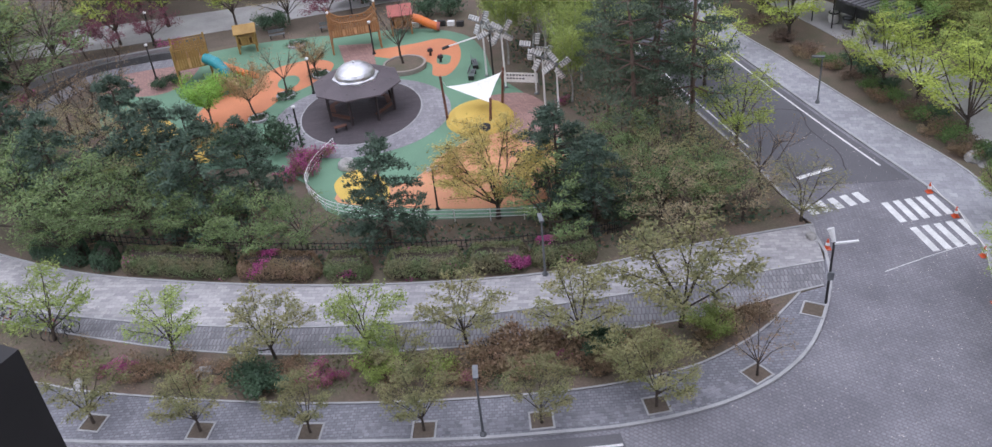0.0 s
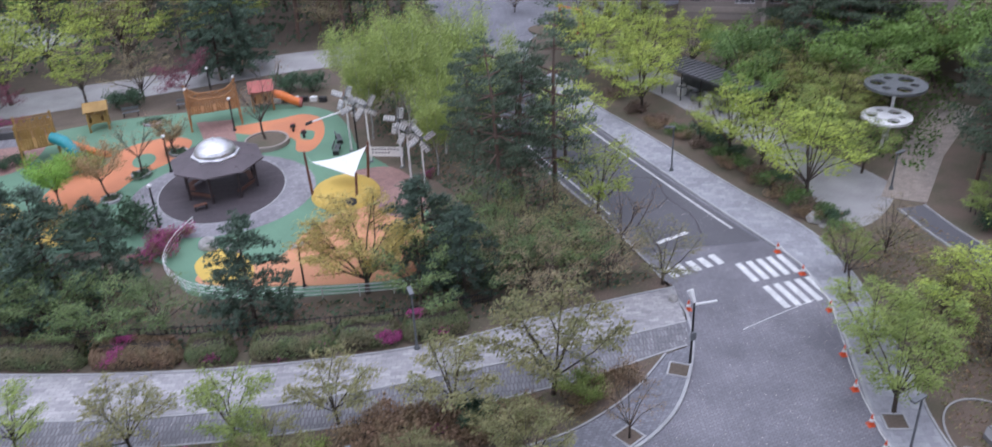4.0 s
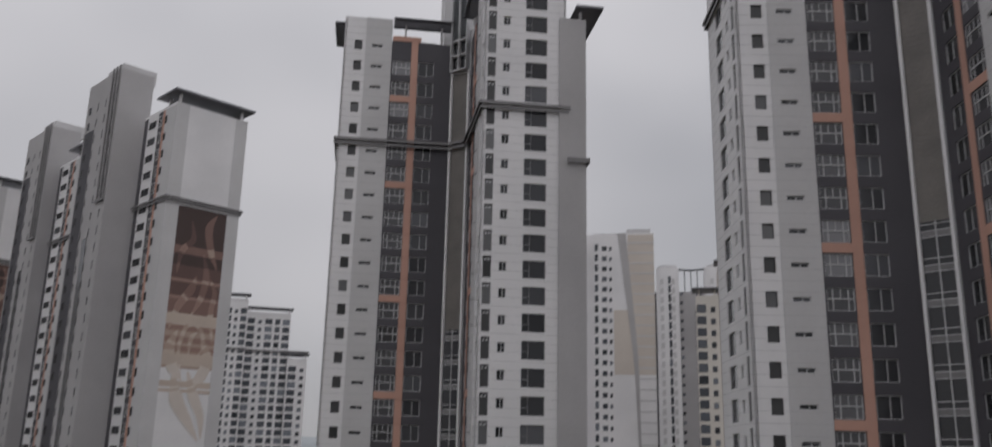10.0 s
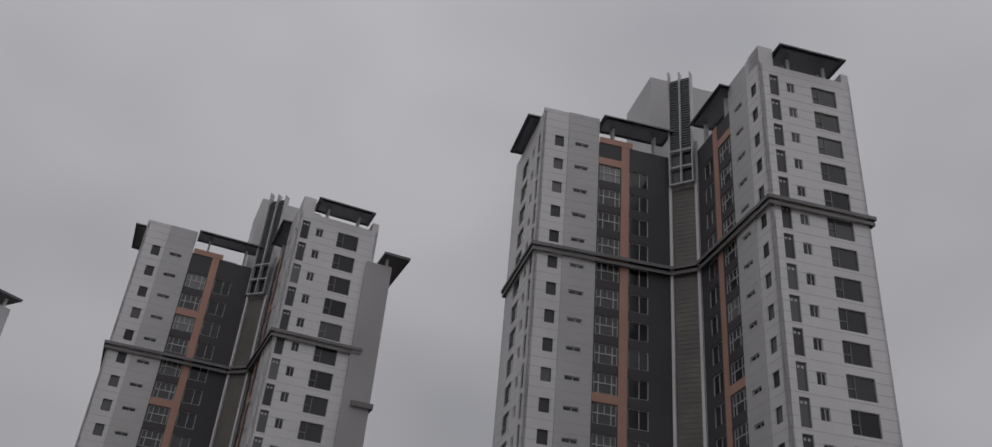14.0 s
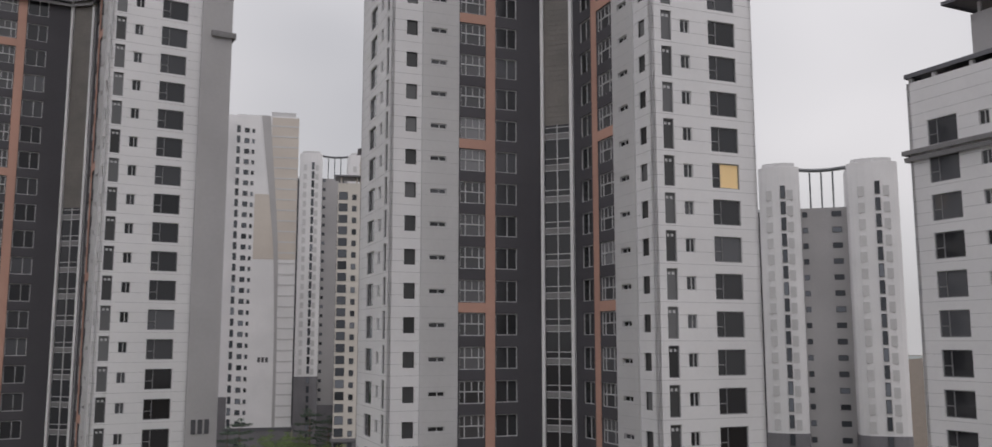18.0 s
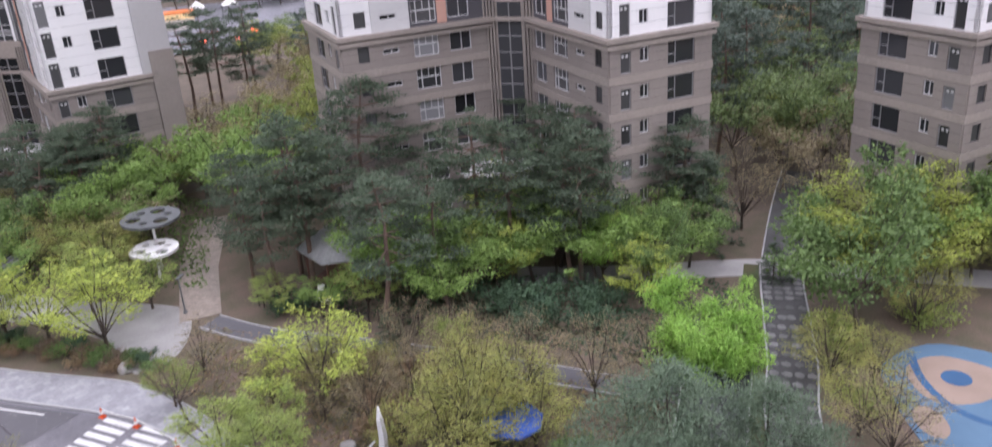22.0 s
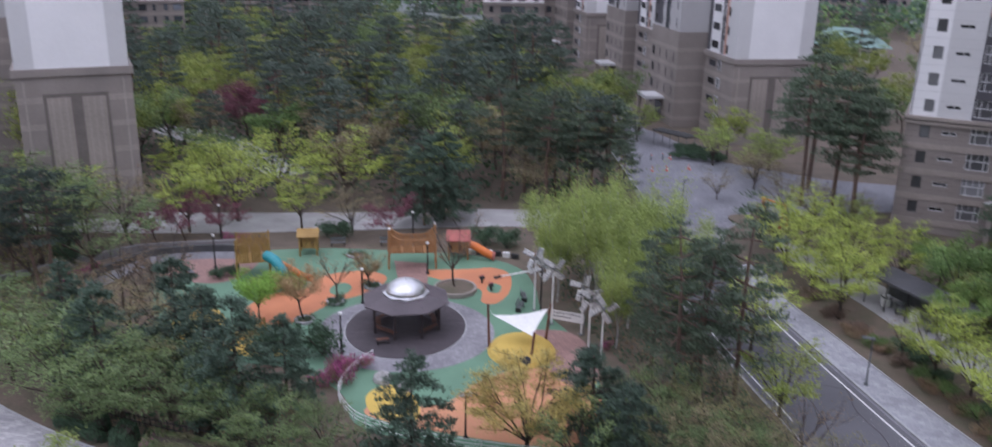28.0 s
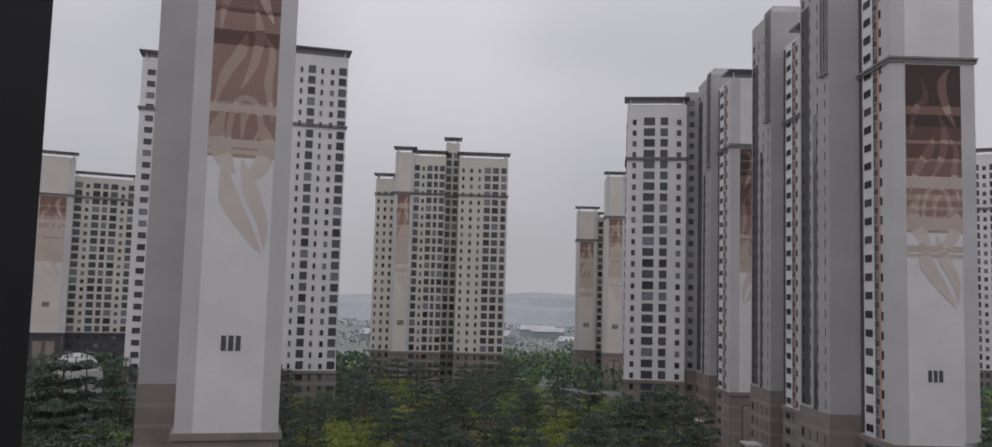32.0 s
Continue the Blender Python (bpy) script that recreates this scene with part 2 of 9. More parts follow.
REDLIGHT = glow("red_light", (1.0, 0.12, 0.06), 2.0)
LETTER = surface("letter_grey", (0.10, 0.10, 0.11), (0.08, 0.08, 0.09), 1.0, 0.7, 5.0, 0.0)

BARK = surface("bark", (0.085, 0.065, 0.052), (0.055, 0.045, 0.038), 1.5, 0.95, 14.0, 0.7, contrast=0.4)
REDBARK = surface("red_bark", (0.185, 0.122, 0.094), (0.125, 0.092, 0.076), 0.8, 0.95, 12.0, 0.7, contrast=0.4)
WHITEBARK = surface("white_bark", (0.45, 0.44, 0.42), (0.25, 0.24, 0.23), 2.5, 0.9, 9.0, 0.4)


def leaf(name, a, b, island=0.3):
    """Foliage: soft sheen, some light passing through each leaf."""
    m = surface(name, a, b, 0.9, 0.7, 3.0, 0.0, spread=0.14, island=island, contrast=0.2)
    n, l = m.node_tree.nodes, m.node_tree.links
    p, out = n["Principled BSDF"], n["Material Output"]
    thin, mix = n.new("ShaderNodeBsdfTranslucent"), n.new("ShaderNodeMixShader")
    mix.inputs["Fac"].default_value = 0.28
    l.new(p.inputs["Base Color"].links[0].from_socket, thin.inputs["Color"])
    l.new(p.outputs["BSDF"], mix.inputs[1])
    l.new(thin.outputs["BSDF"], mix.inputs[2])
    l.new(mix.outputs["Shader"], out.inputs["Surface"])
    return m


LEAF_OLIVE = leaf("olive_leaf", (0.27, 0.25, 0.118), (0.20, 0.21, 0.09))
LEAF_MAPLE = leaf("maple_leaf", (0.205, 0.28, 0.108), (0.14, 0.205, 0.08))
LEAF_MID = leaf("mid_leaf", (0.235, 0.355, 0.09), (0.165, 0.265, 0.07))
LEAF_GOLD = leaf("golden_leaf", (0.35, 0.34, 0.1), (0.25, 0.285, 0.085))
LEAF_TAN = leaf("tan_leaf", (0.354, 0.287, 0.177), (0.262, 0.238, 0.128))
LEAF_WOOD = leaf("wood_leaf", (0.33, 0.36, 0.09), (0.215, 0.285, 0.075), 0.2)
LEAF_HEDGE = leaf("hedge_leaf", (0.201, 0.183, 0.104), (0.146, 0.201, 0.085))
LEAF_FRESH = leaf("fresh_leaf", (0.325, 0.392, 0.108), (0.225, 0.305, 0.080))
LEAF_LIME = leaf("lime_leaf", (0.41, 0.47, 0.095), (0.30, 0.385, 0.08))
LEAF_GREEN = leaf("green_leaf", (0.175, 0.27, 0.085), (0.125, 0.205, 0.07))
LEAF_VIVID = leaf("vivid_leaf", (0.3, 0.5, 0.09), (0.215, 0.385, 0.075))
LEAF_DARK = leaf("dark_leaf", (0.085, 0.149, 0.081), (0.061, 0.108, 0.065))
LEAF_COPPER = leaf("copper_leaf", (0.44, 0.29, 0.155), (0.34, 0.25, 0.12))
LEAF_YELLOW = leaf("amber_leaf", (0.47, 0.37, 0.115), (0.36, 0.31, 0.10))
LEAF_BROWN = leaf("russet_leaf", (0.314, 0.207, 0.137), (0.253, 0.196, 0.111))
LEAF_RUST = leaf("rust_leaf", (0.24, 0.165, 0.13), (0.18, 0.145, 0.10))
LEAF_RED = leaf("maroon_leaf", (0.248, 0.089, 0.122), (0.176, 0.076, 0.097))
LEAF_BIRCH = leaf("pale_leaf", (0.37, 0.44, 0.13), (0.28, 0.36, 0.105))
PETAL = leaf("magenta_petal", (0.48, 0.10, 0.29), (0.33, 0.08, 0.20))
NEEDLE = leaf("pine_needle", (0.106, 0.145, 0.090), (0.073, 0.107, 0.070))
NEEDLE_PARK = leaf("park_needle", (0.112, 0.152, 0.097), (0.077, 0.110, 0.073))
# pines of the woods: distance haze painted in as a paler, bluish green
NEEDLE_HAZE = leaf("far_needle", (0.122, 0.158, 0.122), (0.088, 0.122, 0.098), 0.25)
NEEDLE_DEEP = leaf("deep_needle", (0.052, 0.078, 0.058), (0.036, 0.056, 0.044), 0.2)
NEEDLE_BLUE = leaf("blue_needle", (0.095, 0.145, 0.100), (0.066, 0.106, 0.076))
NEEDLE_GREY = leaf("grey_needle", (0.155, 0.215, 0.138), (0.112, 0.165, 0.108), 0.2)
LOUVRE = surface("bronze_louvre", (0.20, 0.185, 0.17), (0.15, 0.14, 0.13), 0.3, 0.5, 6.0, 0.1)

DARKMETAL = surface("dark_metal", (0.045, 0.043, 0.045), (0.035, 0.034, 0.035), 2.0, 0.5, 9.0, 0.1, 0.5)
STEEL = surface("bright_steel", (0.72, 0.72, 0.74), (0.60, 0.60, 0.62), 1.5, 0.35, 9.0, 0.05, 0.85)
GREYMETAL = surface("grey_metal", (0.20, 0.21, 0.22), (0.16, 0.17, 0.18), 2.0, 0.5, 9.0, 0.1, 0.5)
WHITEPAINT = surface("white_paint", (0.78, 0.78, 0.78), (0.68, 0.68, 0.68), 0.8, 0.6, 6.0, 0.05)
PLUMROOF = surface("plum_roof", (0.105, 0.085, 0.095), (0.08, 0.065, 0.073), 0.6, 0.6, 8.0, 0.2)
PLUMWOOD = surface("plum_wood", (0.055, 0.04, 0.042), (0.04, 0.03, 0.032), 1.0, 0.7, 9.0, 0.2)
REDWOOD = surface("red_brown_wood", (0.17, 0.075, 0.05), (0.12, 0.055, 0.04), 1.5, 0.75, 9.0, 0.3)
TIMBER = surface("honey_timber", (0.38, 0.20, 0.085), (0.29, 0.145, 0.06), 1.2, 0.75, 9.0, 0.3)
OCHRE = surface("ochre_timber", (0.36, 0.225, 0.07), (0.27, 0.165, 0.05), 0.8, 0.7, 10.0, 0.2, contrast=0.3)
ORANGEPLASTIC = surface("orange_plastic", (0.72, 0.20, 0.04), (0.62, 0.16, 0.035), 1.0, 0.4, 5.0, 0.0)
TEALPLASTIC = surface("teal_plastic", (0.04, 0.30, 0.34), (0.03, 0.25, 0.29), 1.0, 0.4, 5.0, 0.0)
REDTILE = surface("red_roof", (0.42, 0.13, 0.11), (0.34, 0.10, 0.09), 0.8, 0.7, 8.0, 0.2)
GREENROOF = surface("green_roof", (0.20, 0.30, 0.275), (0.16, 0.245, 0.225), 0.4, 0.7, 6.0, 0.1)
CLOTH = surface("sail_cloth", (0.80, 0.79, 0.77), (0.72, 0.71, 0.69), 0.5, 0.85, 6.0, 0.1)
RUBBER = surface("black_rubber", (0.03, 0.03, 0.032), (0.025, 0.025, 0.026), 2.0, 0.8, 9.0, 0.2)
CONEORANGE = surface("cone_orange", (0.68, 0.10, 0.03), (0.58, 0.09, 0.03), 2.0, 0.6, 9.0, 0.0)
STONE = surface("boulder", (0.38, 0.37, 0.36), (0.24, 0.23, 0.22), 1.2, 0.9, 7.0, 0.6)
TILEWHITE = surface("canopy_tile", (0.50, 0.47, 0.455), (0.42, 0.40, 0.39), 0.6, 0.6, 5.0, 0.1, spread=0.08)
PANE_PALE = surface("pale_blue_glass", (0.25, 0.32, 0.40), (0.20, 0.265, 0.34), 0.5, 0.2, 4.0, 0.0, spread=0.12)
PANE_NAVY = surface("navy_glass", (0.10, 0.15, 0.27), (0.08, 0.125, 0.23), 0.5, 0.2, 4.0, 0.0, spread=0.15)
PANE_BLUE = surface("blue_glass", (0.06, 0.24, 0.50), (0.05, 0.20, 0.42), 0.5, 0.2, 4.0, 0.0)
# the haze of the distance is put into these four base colours
HAZEHILL = surface("far_hill", (0.36, 0.38, 0.40), (0.30, 0.33, 0.345), 0.012, 1.0, 0.09, 0.0, contrast=0.12)
HAZEFIELD = surface("far_field", (0.25, 0.27, 0.27), (0.19, 0.215, 0.205), 0.012, 1.0, 0.08, 0.0, contrast=0.25)
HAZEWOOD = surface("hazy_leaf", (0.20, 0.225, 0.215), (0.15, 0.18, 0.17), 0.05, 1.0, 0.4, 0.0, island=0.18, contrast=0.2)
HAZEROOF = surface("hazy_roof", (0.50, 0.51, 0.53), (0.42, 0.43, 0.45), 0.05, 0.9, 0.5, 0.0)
BLUECANVAS = surface("blue_canvas", (0.05, 0.13, 0.52), (0.04, 0.10, 0.42), 0.8, 0.7, 6.0, 0.1)
MURAL = [surface("mural_tone", c, tuple(v * 0.9 for v in c), 0.2, 0.85, 3.0, 0.0, contrast=0.06) for c in (
    (0.085, 0.06, 0.056), (0.15, 0.095, 0.085), (0.24, 0.15, 0.13), (0.34, 0.225, 0.19), (0.46, 0.35, 0.29), (0.58, 0.49, 0.42), (0.68, 0.615, 0.56))]


# ---- mesh tools ----
class Geo:
    """Gathers faces of one mesh; each face has a material slot."""

    def __init__(self):
        self.v, self.f, self.m = [], [], []

    def add(self, verts, faces, slot=0):
        k = len(self.v)
        self.v += [tuple(p) for p in verts]
        self.f += [tuple(i + k for i in f) for f in faces]
        self.m += [slot] * len(faces)
        return self

    def box(self, x0, x1, y0, y1, z0, z1, slot=0, at=None):
        pts = [Vector((x, y, z)) for z in (z0, z1) for x, y in ((x0, y0), (x1, y0), (x1, y1), (x0, y1))]
        if at is not None:
            pts = [at @ p for p in pts]
        return self.add(pts, [(3, 2, 1, 0), (4, 5, 6, 7), (0, 1, 5, 4), (1, 2, 6, 5), (2, 3, 7, 6), (3, 0, 4, 7)], slot)

    def prism(self, poly, z0, z1, slot=0, side=None):
        """poly: points (x, y) anticlockwise."""
        n = len(poly)
        area = sum(poly[i][0] * poly[(i + 1) % n][1] - poly[(i + 1) % n][0] * poly[i][1] for i in range(n))
        if area < 0:
            poly = poly[::-1]
        k = len(self.v)
        self.v += [(x, y, z0) for x, y in poly] + [(x, y, z1) for x, y in poly]
        self.f.append(tuple(range(k + n, k + 2 * n)))
        self.m.append(slot)
        for i in range(n):
            j = (i + 1) % n
            self.f.append((k + i, k + j, k + n + j, k + n + i))
            self.m.append(slot if side is None else side)
        return self

    def strip(self, one, two, z, slot=0, drop=0.0):
        """A ribbon between two lines of as many points, with a skirt."""
        n, k = len(one), len(self.v)
        self.v += [(x, y, z) for x, y in one] + [(x, y, z) for x, y in two]
        for i in range(n - 1):
            self.f.append((k + i, k + i + 1, k + n + i + 1, k + n + i))
            self.m.append(slot)
        if drop:
            for row in (one, two):
                b = len(self.v)
                self.v += [(x, y, z) for x, y in row] + [(x, y, z - drop) for x, y in row]
                for i in range(n - 1):
                    self.f.append((b + i, b + i + 1, b + n + i + 1, b + n + i))
                    self.m.append(slot)
        return self

    def tube(self, pts, radii, sides=6, slot=0):
        k, pts = len(self.v), [Vector(p) for p in pts]
        for i, p in enumerate(pts):
            way = (pts[min(i + 1, len(pts) - 1)] - pts[max(i - 1, 0)]).normalized()
            side = way.cross(Vector((0.3, 0.9, 0.31))).normalized()
            up = way.cross(side)
            for s in range(sides):
                a = 2 * math.pi * s / sides
                self.v.append(tuple(p + radii[i] * (math.cos(a) * side + math.sin(a) * up)))
        for i in range(len(pts) - 1):
            for s in range(sides):
                t = (s + 1) % sides
                self.f.append((k + i * sides + s, k + i * sides + t, k + (i + 1) * sides + t, k + (i + 1) * sides + s))
                self.m.append(slot)
        self.f.append(tuple(range(k, k + sides))[::-1])
        self.f.append(tuple(range(k + (len(pts) - 1) * sides, k + len(pts) * sides)))
        self.m += [slot, slot]
        return self

    def lathe(self, profile, sides=16, slot=0, centre=(0, 0)):
        """profile: (radius, z) from below upwards."""
        k = len(self.v)
        for r, z in profile:
            self.v += [(centre[0] + r * math.cos(2 * math.pi * s / sides), centre[1] + r * math.sin(2 * math.pi * s / sides), z) for s in range(sides)]
        for i in range(len(profile) - 1):
            for s in range(sides):
                t = (s + 1) % sides
                self.f.append((k + i * sides + s, k + i * sides + t, k + (i + 1) * sides + t, k + (i + 1) * sides + s))
                self.m.append(slot)
        self.f.append(tuple(range(k + (len(profile) - 1) * sides, k + len(profile) * sides)))
        self.m.append(slot)
        return self

    def leaves(self, centres, ways, long, wide, slot=0, facing=None):
        """Pointed three-cornered leaves: numpy centres and directions, lengths, widths, and where their faces look."""
        n = len(centres)
        ways = ways / np.linalg.norm(ways, axis=1, keepdims=True)
        up = np.random.normal(size=(n, 3))
        if facing is not None:
            up = facing + up * 0.42
        side = np.cross(ways, up)
        side /= np.linalg.norm(side, axis=1, keepdims=True) + 1e-9
        base = centres - ways * (long * 0.45)[:, None]
        half = side * (wide * 0.55)[:, None]
        tip = centres + ways * (long * 0.55)[:, None]
        k = len(self.v)
        self.v += np.stack([base + half, tip, base - half], 1).reshape(-1, 3).round(3).tolist()
        self.f += (np.arange(n)[:, None] * 3 + np.arange(3) + k).tolist()
        self.m += [slot] * n
        return self

    def mesh(self, name, mats):
        me = bpy.data.meshes.new(name)
        me.from_pydata([tuple(p) for p in self.v], [], self.f)
        for m in mats:
            me.materials.append(m)
        if len(mats) > 1:
            me.polygons.foreach_set("material_index", self.m)
        me.update()
        return me


def part(name, geo, mats, parent=None, label="", at=None):
    """Links a Geo, or a ready mesh, as one object under a thing or a part."""
    mats = mats if isinstance(mats, (list, tuple)) else [mats]
    ob = new(name, geo.mesh(name, mats) if isinstance(geo, Geo) else geo)
    if parent is not None:
        ob.parent = parent
    if at is not None:
        ob.matrix_basis = at
    return tagged(ob, label) if label else ob


def thing(name, label, category, at=None, group="", kind=""):
    ob = new(name)
    ob.empty_display_size = 0.3
    if at is not None:
        ob.matrix_basis = at
    return tagged(ob, label, category, group, kind)


def smooth(pts, n=6, closed=False):
    """A flowing line through points."""
    out, m = [], len(pts)
    span = range(m if closed else m - 1)
    for i in span:
        p = [pts[(i + k) % m] if closed else pts[min(max(i + k, 0), m - 1)] for k in (-1, 0, 1, 2)]
        for s in range(n):
            t = s / n
            out.append(tuple(0.5 * (2 * b + (c - a) * t + (2 * a - 5 * b + 4 * c - d) * t * t + (3 * b - a - 3 * c + d) * t ** 3) for a, b, c, d in zip(*p)))
    return out if closed else out + [tuple(pts[-1])]


def disc(x, y, r, n=32, ry=None, turn=0.0):
    ry = ry or r
    c, s = math.cos(turn), math.sin(turn)
    return [(x + c * r * math.cos(a) - s * ry * math.sin(a), y + s * r * math.cos(a) + c * ry * math.sin(a)) for a in (2 * math.pi * k / n for k in range(n))]


def shift(line, d):
    """The line moved sideways, to its left."""
    out = []
    for i, (x, y) in enumerate(line):
        a, b = line[max(i - 1, 0)], line[min(i + 1, len(line) - 1)]
        dx, dy = b[0] - a[0], b[1] - a[1]
        k = math.hypot(dx, dy) or 1
        out.append((x - dy / k * d, y + dx / k * d))
    return out

# ---- ground, roads and pavements ----
part("ground", Geo().add([(-2500, -600, 0), (2500, -600, 0), (2500, 3500, 0), (-2500, 3500, 0)], [(0, 1, 2, 3)]), SOIL, label="brown soil and thin grass between the trees")["kind"] = "structure"


def sheet(name, poly, z, mat, label, low=0.0):
    g = Geo().prism(poly, low, z)
    return tagged(part(name, g, mat, label=label), kind="structure")


FRONT = smooth([(-75, 52), (-50, 41.5), (-36, 37), (-23.8, 33.9), (-13.2, 32.3), (-3.7, 31.1), (2.4, 30.8), (5.4, 30.8), (8.5, 31.2), (11.1, 31.9), (13.5, 33.1), (15.6, 34.9), (17.3, 37.4), (18.7, 40.3), (19.4, 43.0)], 5)
WEST = smooth([(19.4, 43.0), (19.3, 47.2), (18.3, 54.4), (16.6, 62.3), (14.6, 72), (13.4, 84), (14, 97), (14.2, 110), (13.2, 121), (11.5, 140), (9.5, 162), (8, 190)], 4)
EAST = smooth([(27.5, 8), (26.4, 15), (26.2, 18.8), (25.7, 22.3), (24.8, 26.0), (24.5, 28.4), (24.8, 31.2), (25.8, 34.4), (27.1, 38.3), (28.2, 42.2), (28.5, 45.5), (28.2, 48.2), (25.9, 57.4), (23.6, 67.6), (21.6, 78), (20.6, 90), (22.5, 99), (27.5, 104)], 4)
road_line = FRONT + WEST[1:] + [(17.8, 190), (18.5, 160), (19.4, 137), (23, 127), (30, 119), (48, 114), (46, 108), (34, 107)] + EAST[::-1] + [(27.5, -30), (-75, -30)]
sheet("road", road_line, 0.02, BLOCKROAD, "grey block-paved drive with worn wheel tracks")
far_road = [p for p in WEST if 49.5 < p[1] < 96]
near_road = [p for p in EAST if 49.0 < p[1] < 96]
sheet("asphalt_lane", [(x + 0.25, y) for x, y in far_road] + [(x - 0.25, y) for x, y in near_road[::-1]], 0.03, ASPHALT, "dark asphalt lane with cracked patches", 0.021)
front_part = [p for p in FRONT if -75 <= p[0] < 5.0]
sheet("asphalt_street", shift(front_part, -0.3) + [(5.8, 24), (6.5, 12), (6, -30), (-75, -30)], 0.03, ASPHALT, "dark asphalt street under the tower", 0.021)


def line_marking(name, line, width, label="white painted road line"):
    g = Geo().strip(line, shift(line, width), 0.038)
    return tagged(part(name, g, ROADPAINT, label=label), kind="structure")


line_marking("lane_line", shift([p for p in FRONT if -75 < p[0] < 5.2], -0.95), -0.16)
line_marking("lane_line", shift([p for p in EAST if 51 < p[1] < 92], 0.75), 0.16)
line_marking("lane_line", shift([p for p in WEST if 55 < p[1] < 90], -0.7), -0.14)
line_marking("stop_line", [(20.6, 51.4), (23.2, 52.3)], 0.35)


def crossing(origin, along, length, count, pitch, stripe):
    """Painted stripes; along: the way in which the stripes follow one another."""
    a = Vector(along).normalized()
    b = Vector((-a.y, a.x))
    base = tagged(part("crosswalk", Geo().prism([tuple(Vector(origin) + a * u + b * v) for u, v in ((-0.3, -0.2), (count * pitch, -0.2), (count * pitch, length + 0.2), (-0.3, length + 0.2))], 0.021, 0.027), BLOCKROAD), "zebra crossing of worn white stripes", "crosswalk", "", "structure")
    for k in range(count):
        o = Vector(origin) + a * (k * pitch)
        part("stripe", Geo().prism([tuple(o), tuple(o + a * stripe), tuple(o + a * stripe + b * length), tuple(o + b * length)], 0.028, 0.036), ROADPAINT, base)


crossing((24.55, 47.6), (0.985, 0.10), -2.35, 5, 0.77, 0.43)
crossing((25.05, 44.6), (0.985, 0.10), -2.6, 5, 0.77, 0.43)
crossing((19.7, 48.3), (0.985, 0.22), -1.3, 5, 0.9, 0.5)
WANDER = random.Random(41)
for spots in ([(23.6, 64.5), (24.0, 61.0), (23.7, 58.0), (24.2, 54.6), (23.9, 52.0)], [(23.7, 58.0), (22.2, 56.6), (20.6, 57.2)], [(21.0, 66.0), (20.6, 61.0), (20.9, 56.0), (20.2, 52.4)], [(20.6, 61.0), (22.4, 61.8), (24.0, 61.0)]):
    line = smooth([(x + WANDER.uniform(-0.15, 0.15), y) for x, y in spots], 6)
    line = [(x + WANDER.uniform(-0.05, 0.05), y + WANDER.uniform(-0.05, 0.05)) for x, y in line]
    tagged(part("tar_seam", Geo().strip(line, shift(line, 0.09), 0.036), TAR, label="dark tar-filled crack in the asphalt lane"), kind="structure")
line_marking("pale_seam", [(21.9, 40.6), (24.6, 41.5), (27.6, 42.4)], 0.05, "pale stone seam across the road")


def kerb(name, line, width=0.18, high=0.15, label="grey granite kerb"):
    other = shift(line, width)
    g = Geo().strip(line, other, high, 0, high)
    return tagged(part(name, g, KERB, label=label), kind="structure")


def between(name, one, two, z, mat, label):
    """Ground between two lines that run the same way."""
    return sheet(name, one + two[::-1], z, mat, label)


INNER = smooth([(-75, 57.5), (-50, 47), (-36, 42), (-26.2, 38.5), (-22.6, 37.2), (-13.6, 35.1), (-6.9, 34.1), (-0.4, 33.6), (4.4, 33.6), (8.7, 34.2), (11.3, 35.2), (13.6, 36.6), (15.6, 38.4), (16.6, 39.4)], 5)
LOWER = smooth([(-75, 62), (-50, 52), (-36, 46.6), (-26.3, 42.8), (-18.0, 39.9), (-10.7, 38.4), (-3.6, 37.8), (3.3, 37.6), (10.4, 38.2), (16.6, 39.5), (18.2, 39.8)], 5)
MIDDLE = smooth([(-75, 66), (-50, 55), (-40, 50), (-31.5, 46.3), (-24.8, 44.0), (-18.6, 42.3), (-11.0, 40.9), (-3.6, 40.4), (3.7, 40.7), (11.1, 41.3), (18.9, 42.1)], 5)
UPPER = smooth([(-75, 76), (-50, 62), (-40, 56), (-34, 52.4), (-28.6, 49.6), (-24, 47.9), (-15.5, 45.7), (-7.5, 44.3), (0.2, 43.7), (5.6, 43.9), (10, 44.7), (16.1, 45.5), (19.6, 45.8)], 5)
between("pavement", shift(FRONT, 0.18), [p for p in INNER] + [(18.2, 39.8)], 0.13, SLABS, "dark grey slab pavement along the street")
kerb("street_kerb", FRONT)
between("flower_bed", INNER, LOWER[:-1], 0.16, MULCH, "brown mulch bed with shrubs")
kerb("bed_kerb", INNER, 0.12, 0.2)
kerb("bed_kerb", LOWER[:-1], 0.12, 0.2)
between("service_lane", LOWER, MIDDLE, 0.10, DARKWALK, "lane of dark interlocking blocks")
between("footpath", MIDDLE, UPPER, 0.12, LIGHTWALK, "broad pale block footpath")
kerb("path_kerb", MIDDLE, 0.14, 0.14)
kerb("path_kerb", UPPER, 0.14, 0.2)
kerb("road_kerb", WEST, 0.18, 0.15)
sheet("park_bed", shift(UPPER, 0.14) + [(x - 0.2, y) for x, y in WEST if 46 < y < 92] + [(-5, 91), (-20, 89), (-38, 85), (-46, 78), (-75, 92)], 0.15, MULCH, "brown planted bank round the playground")

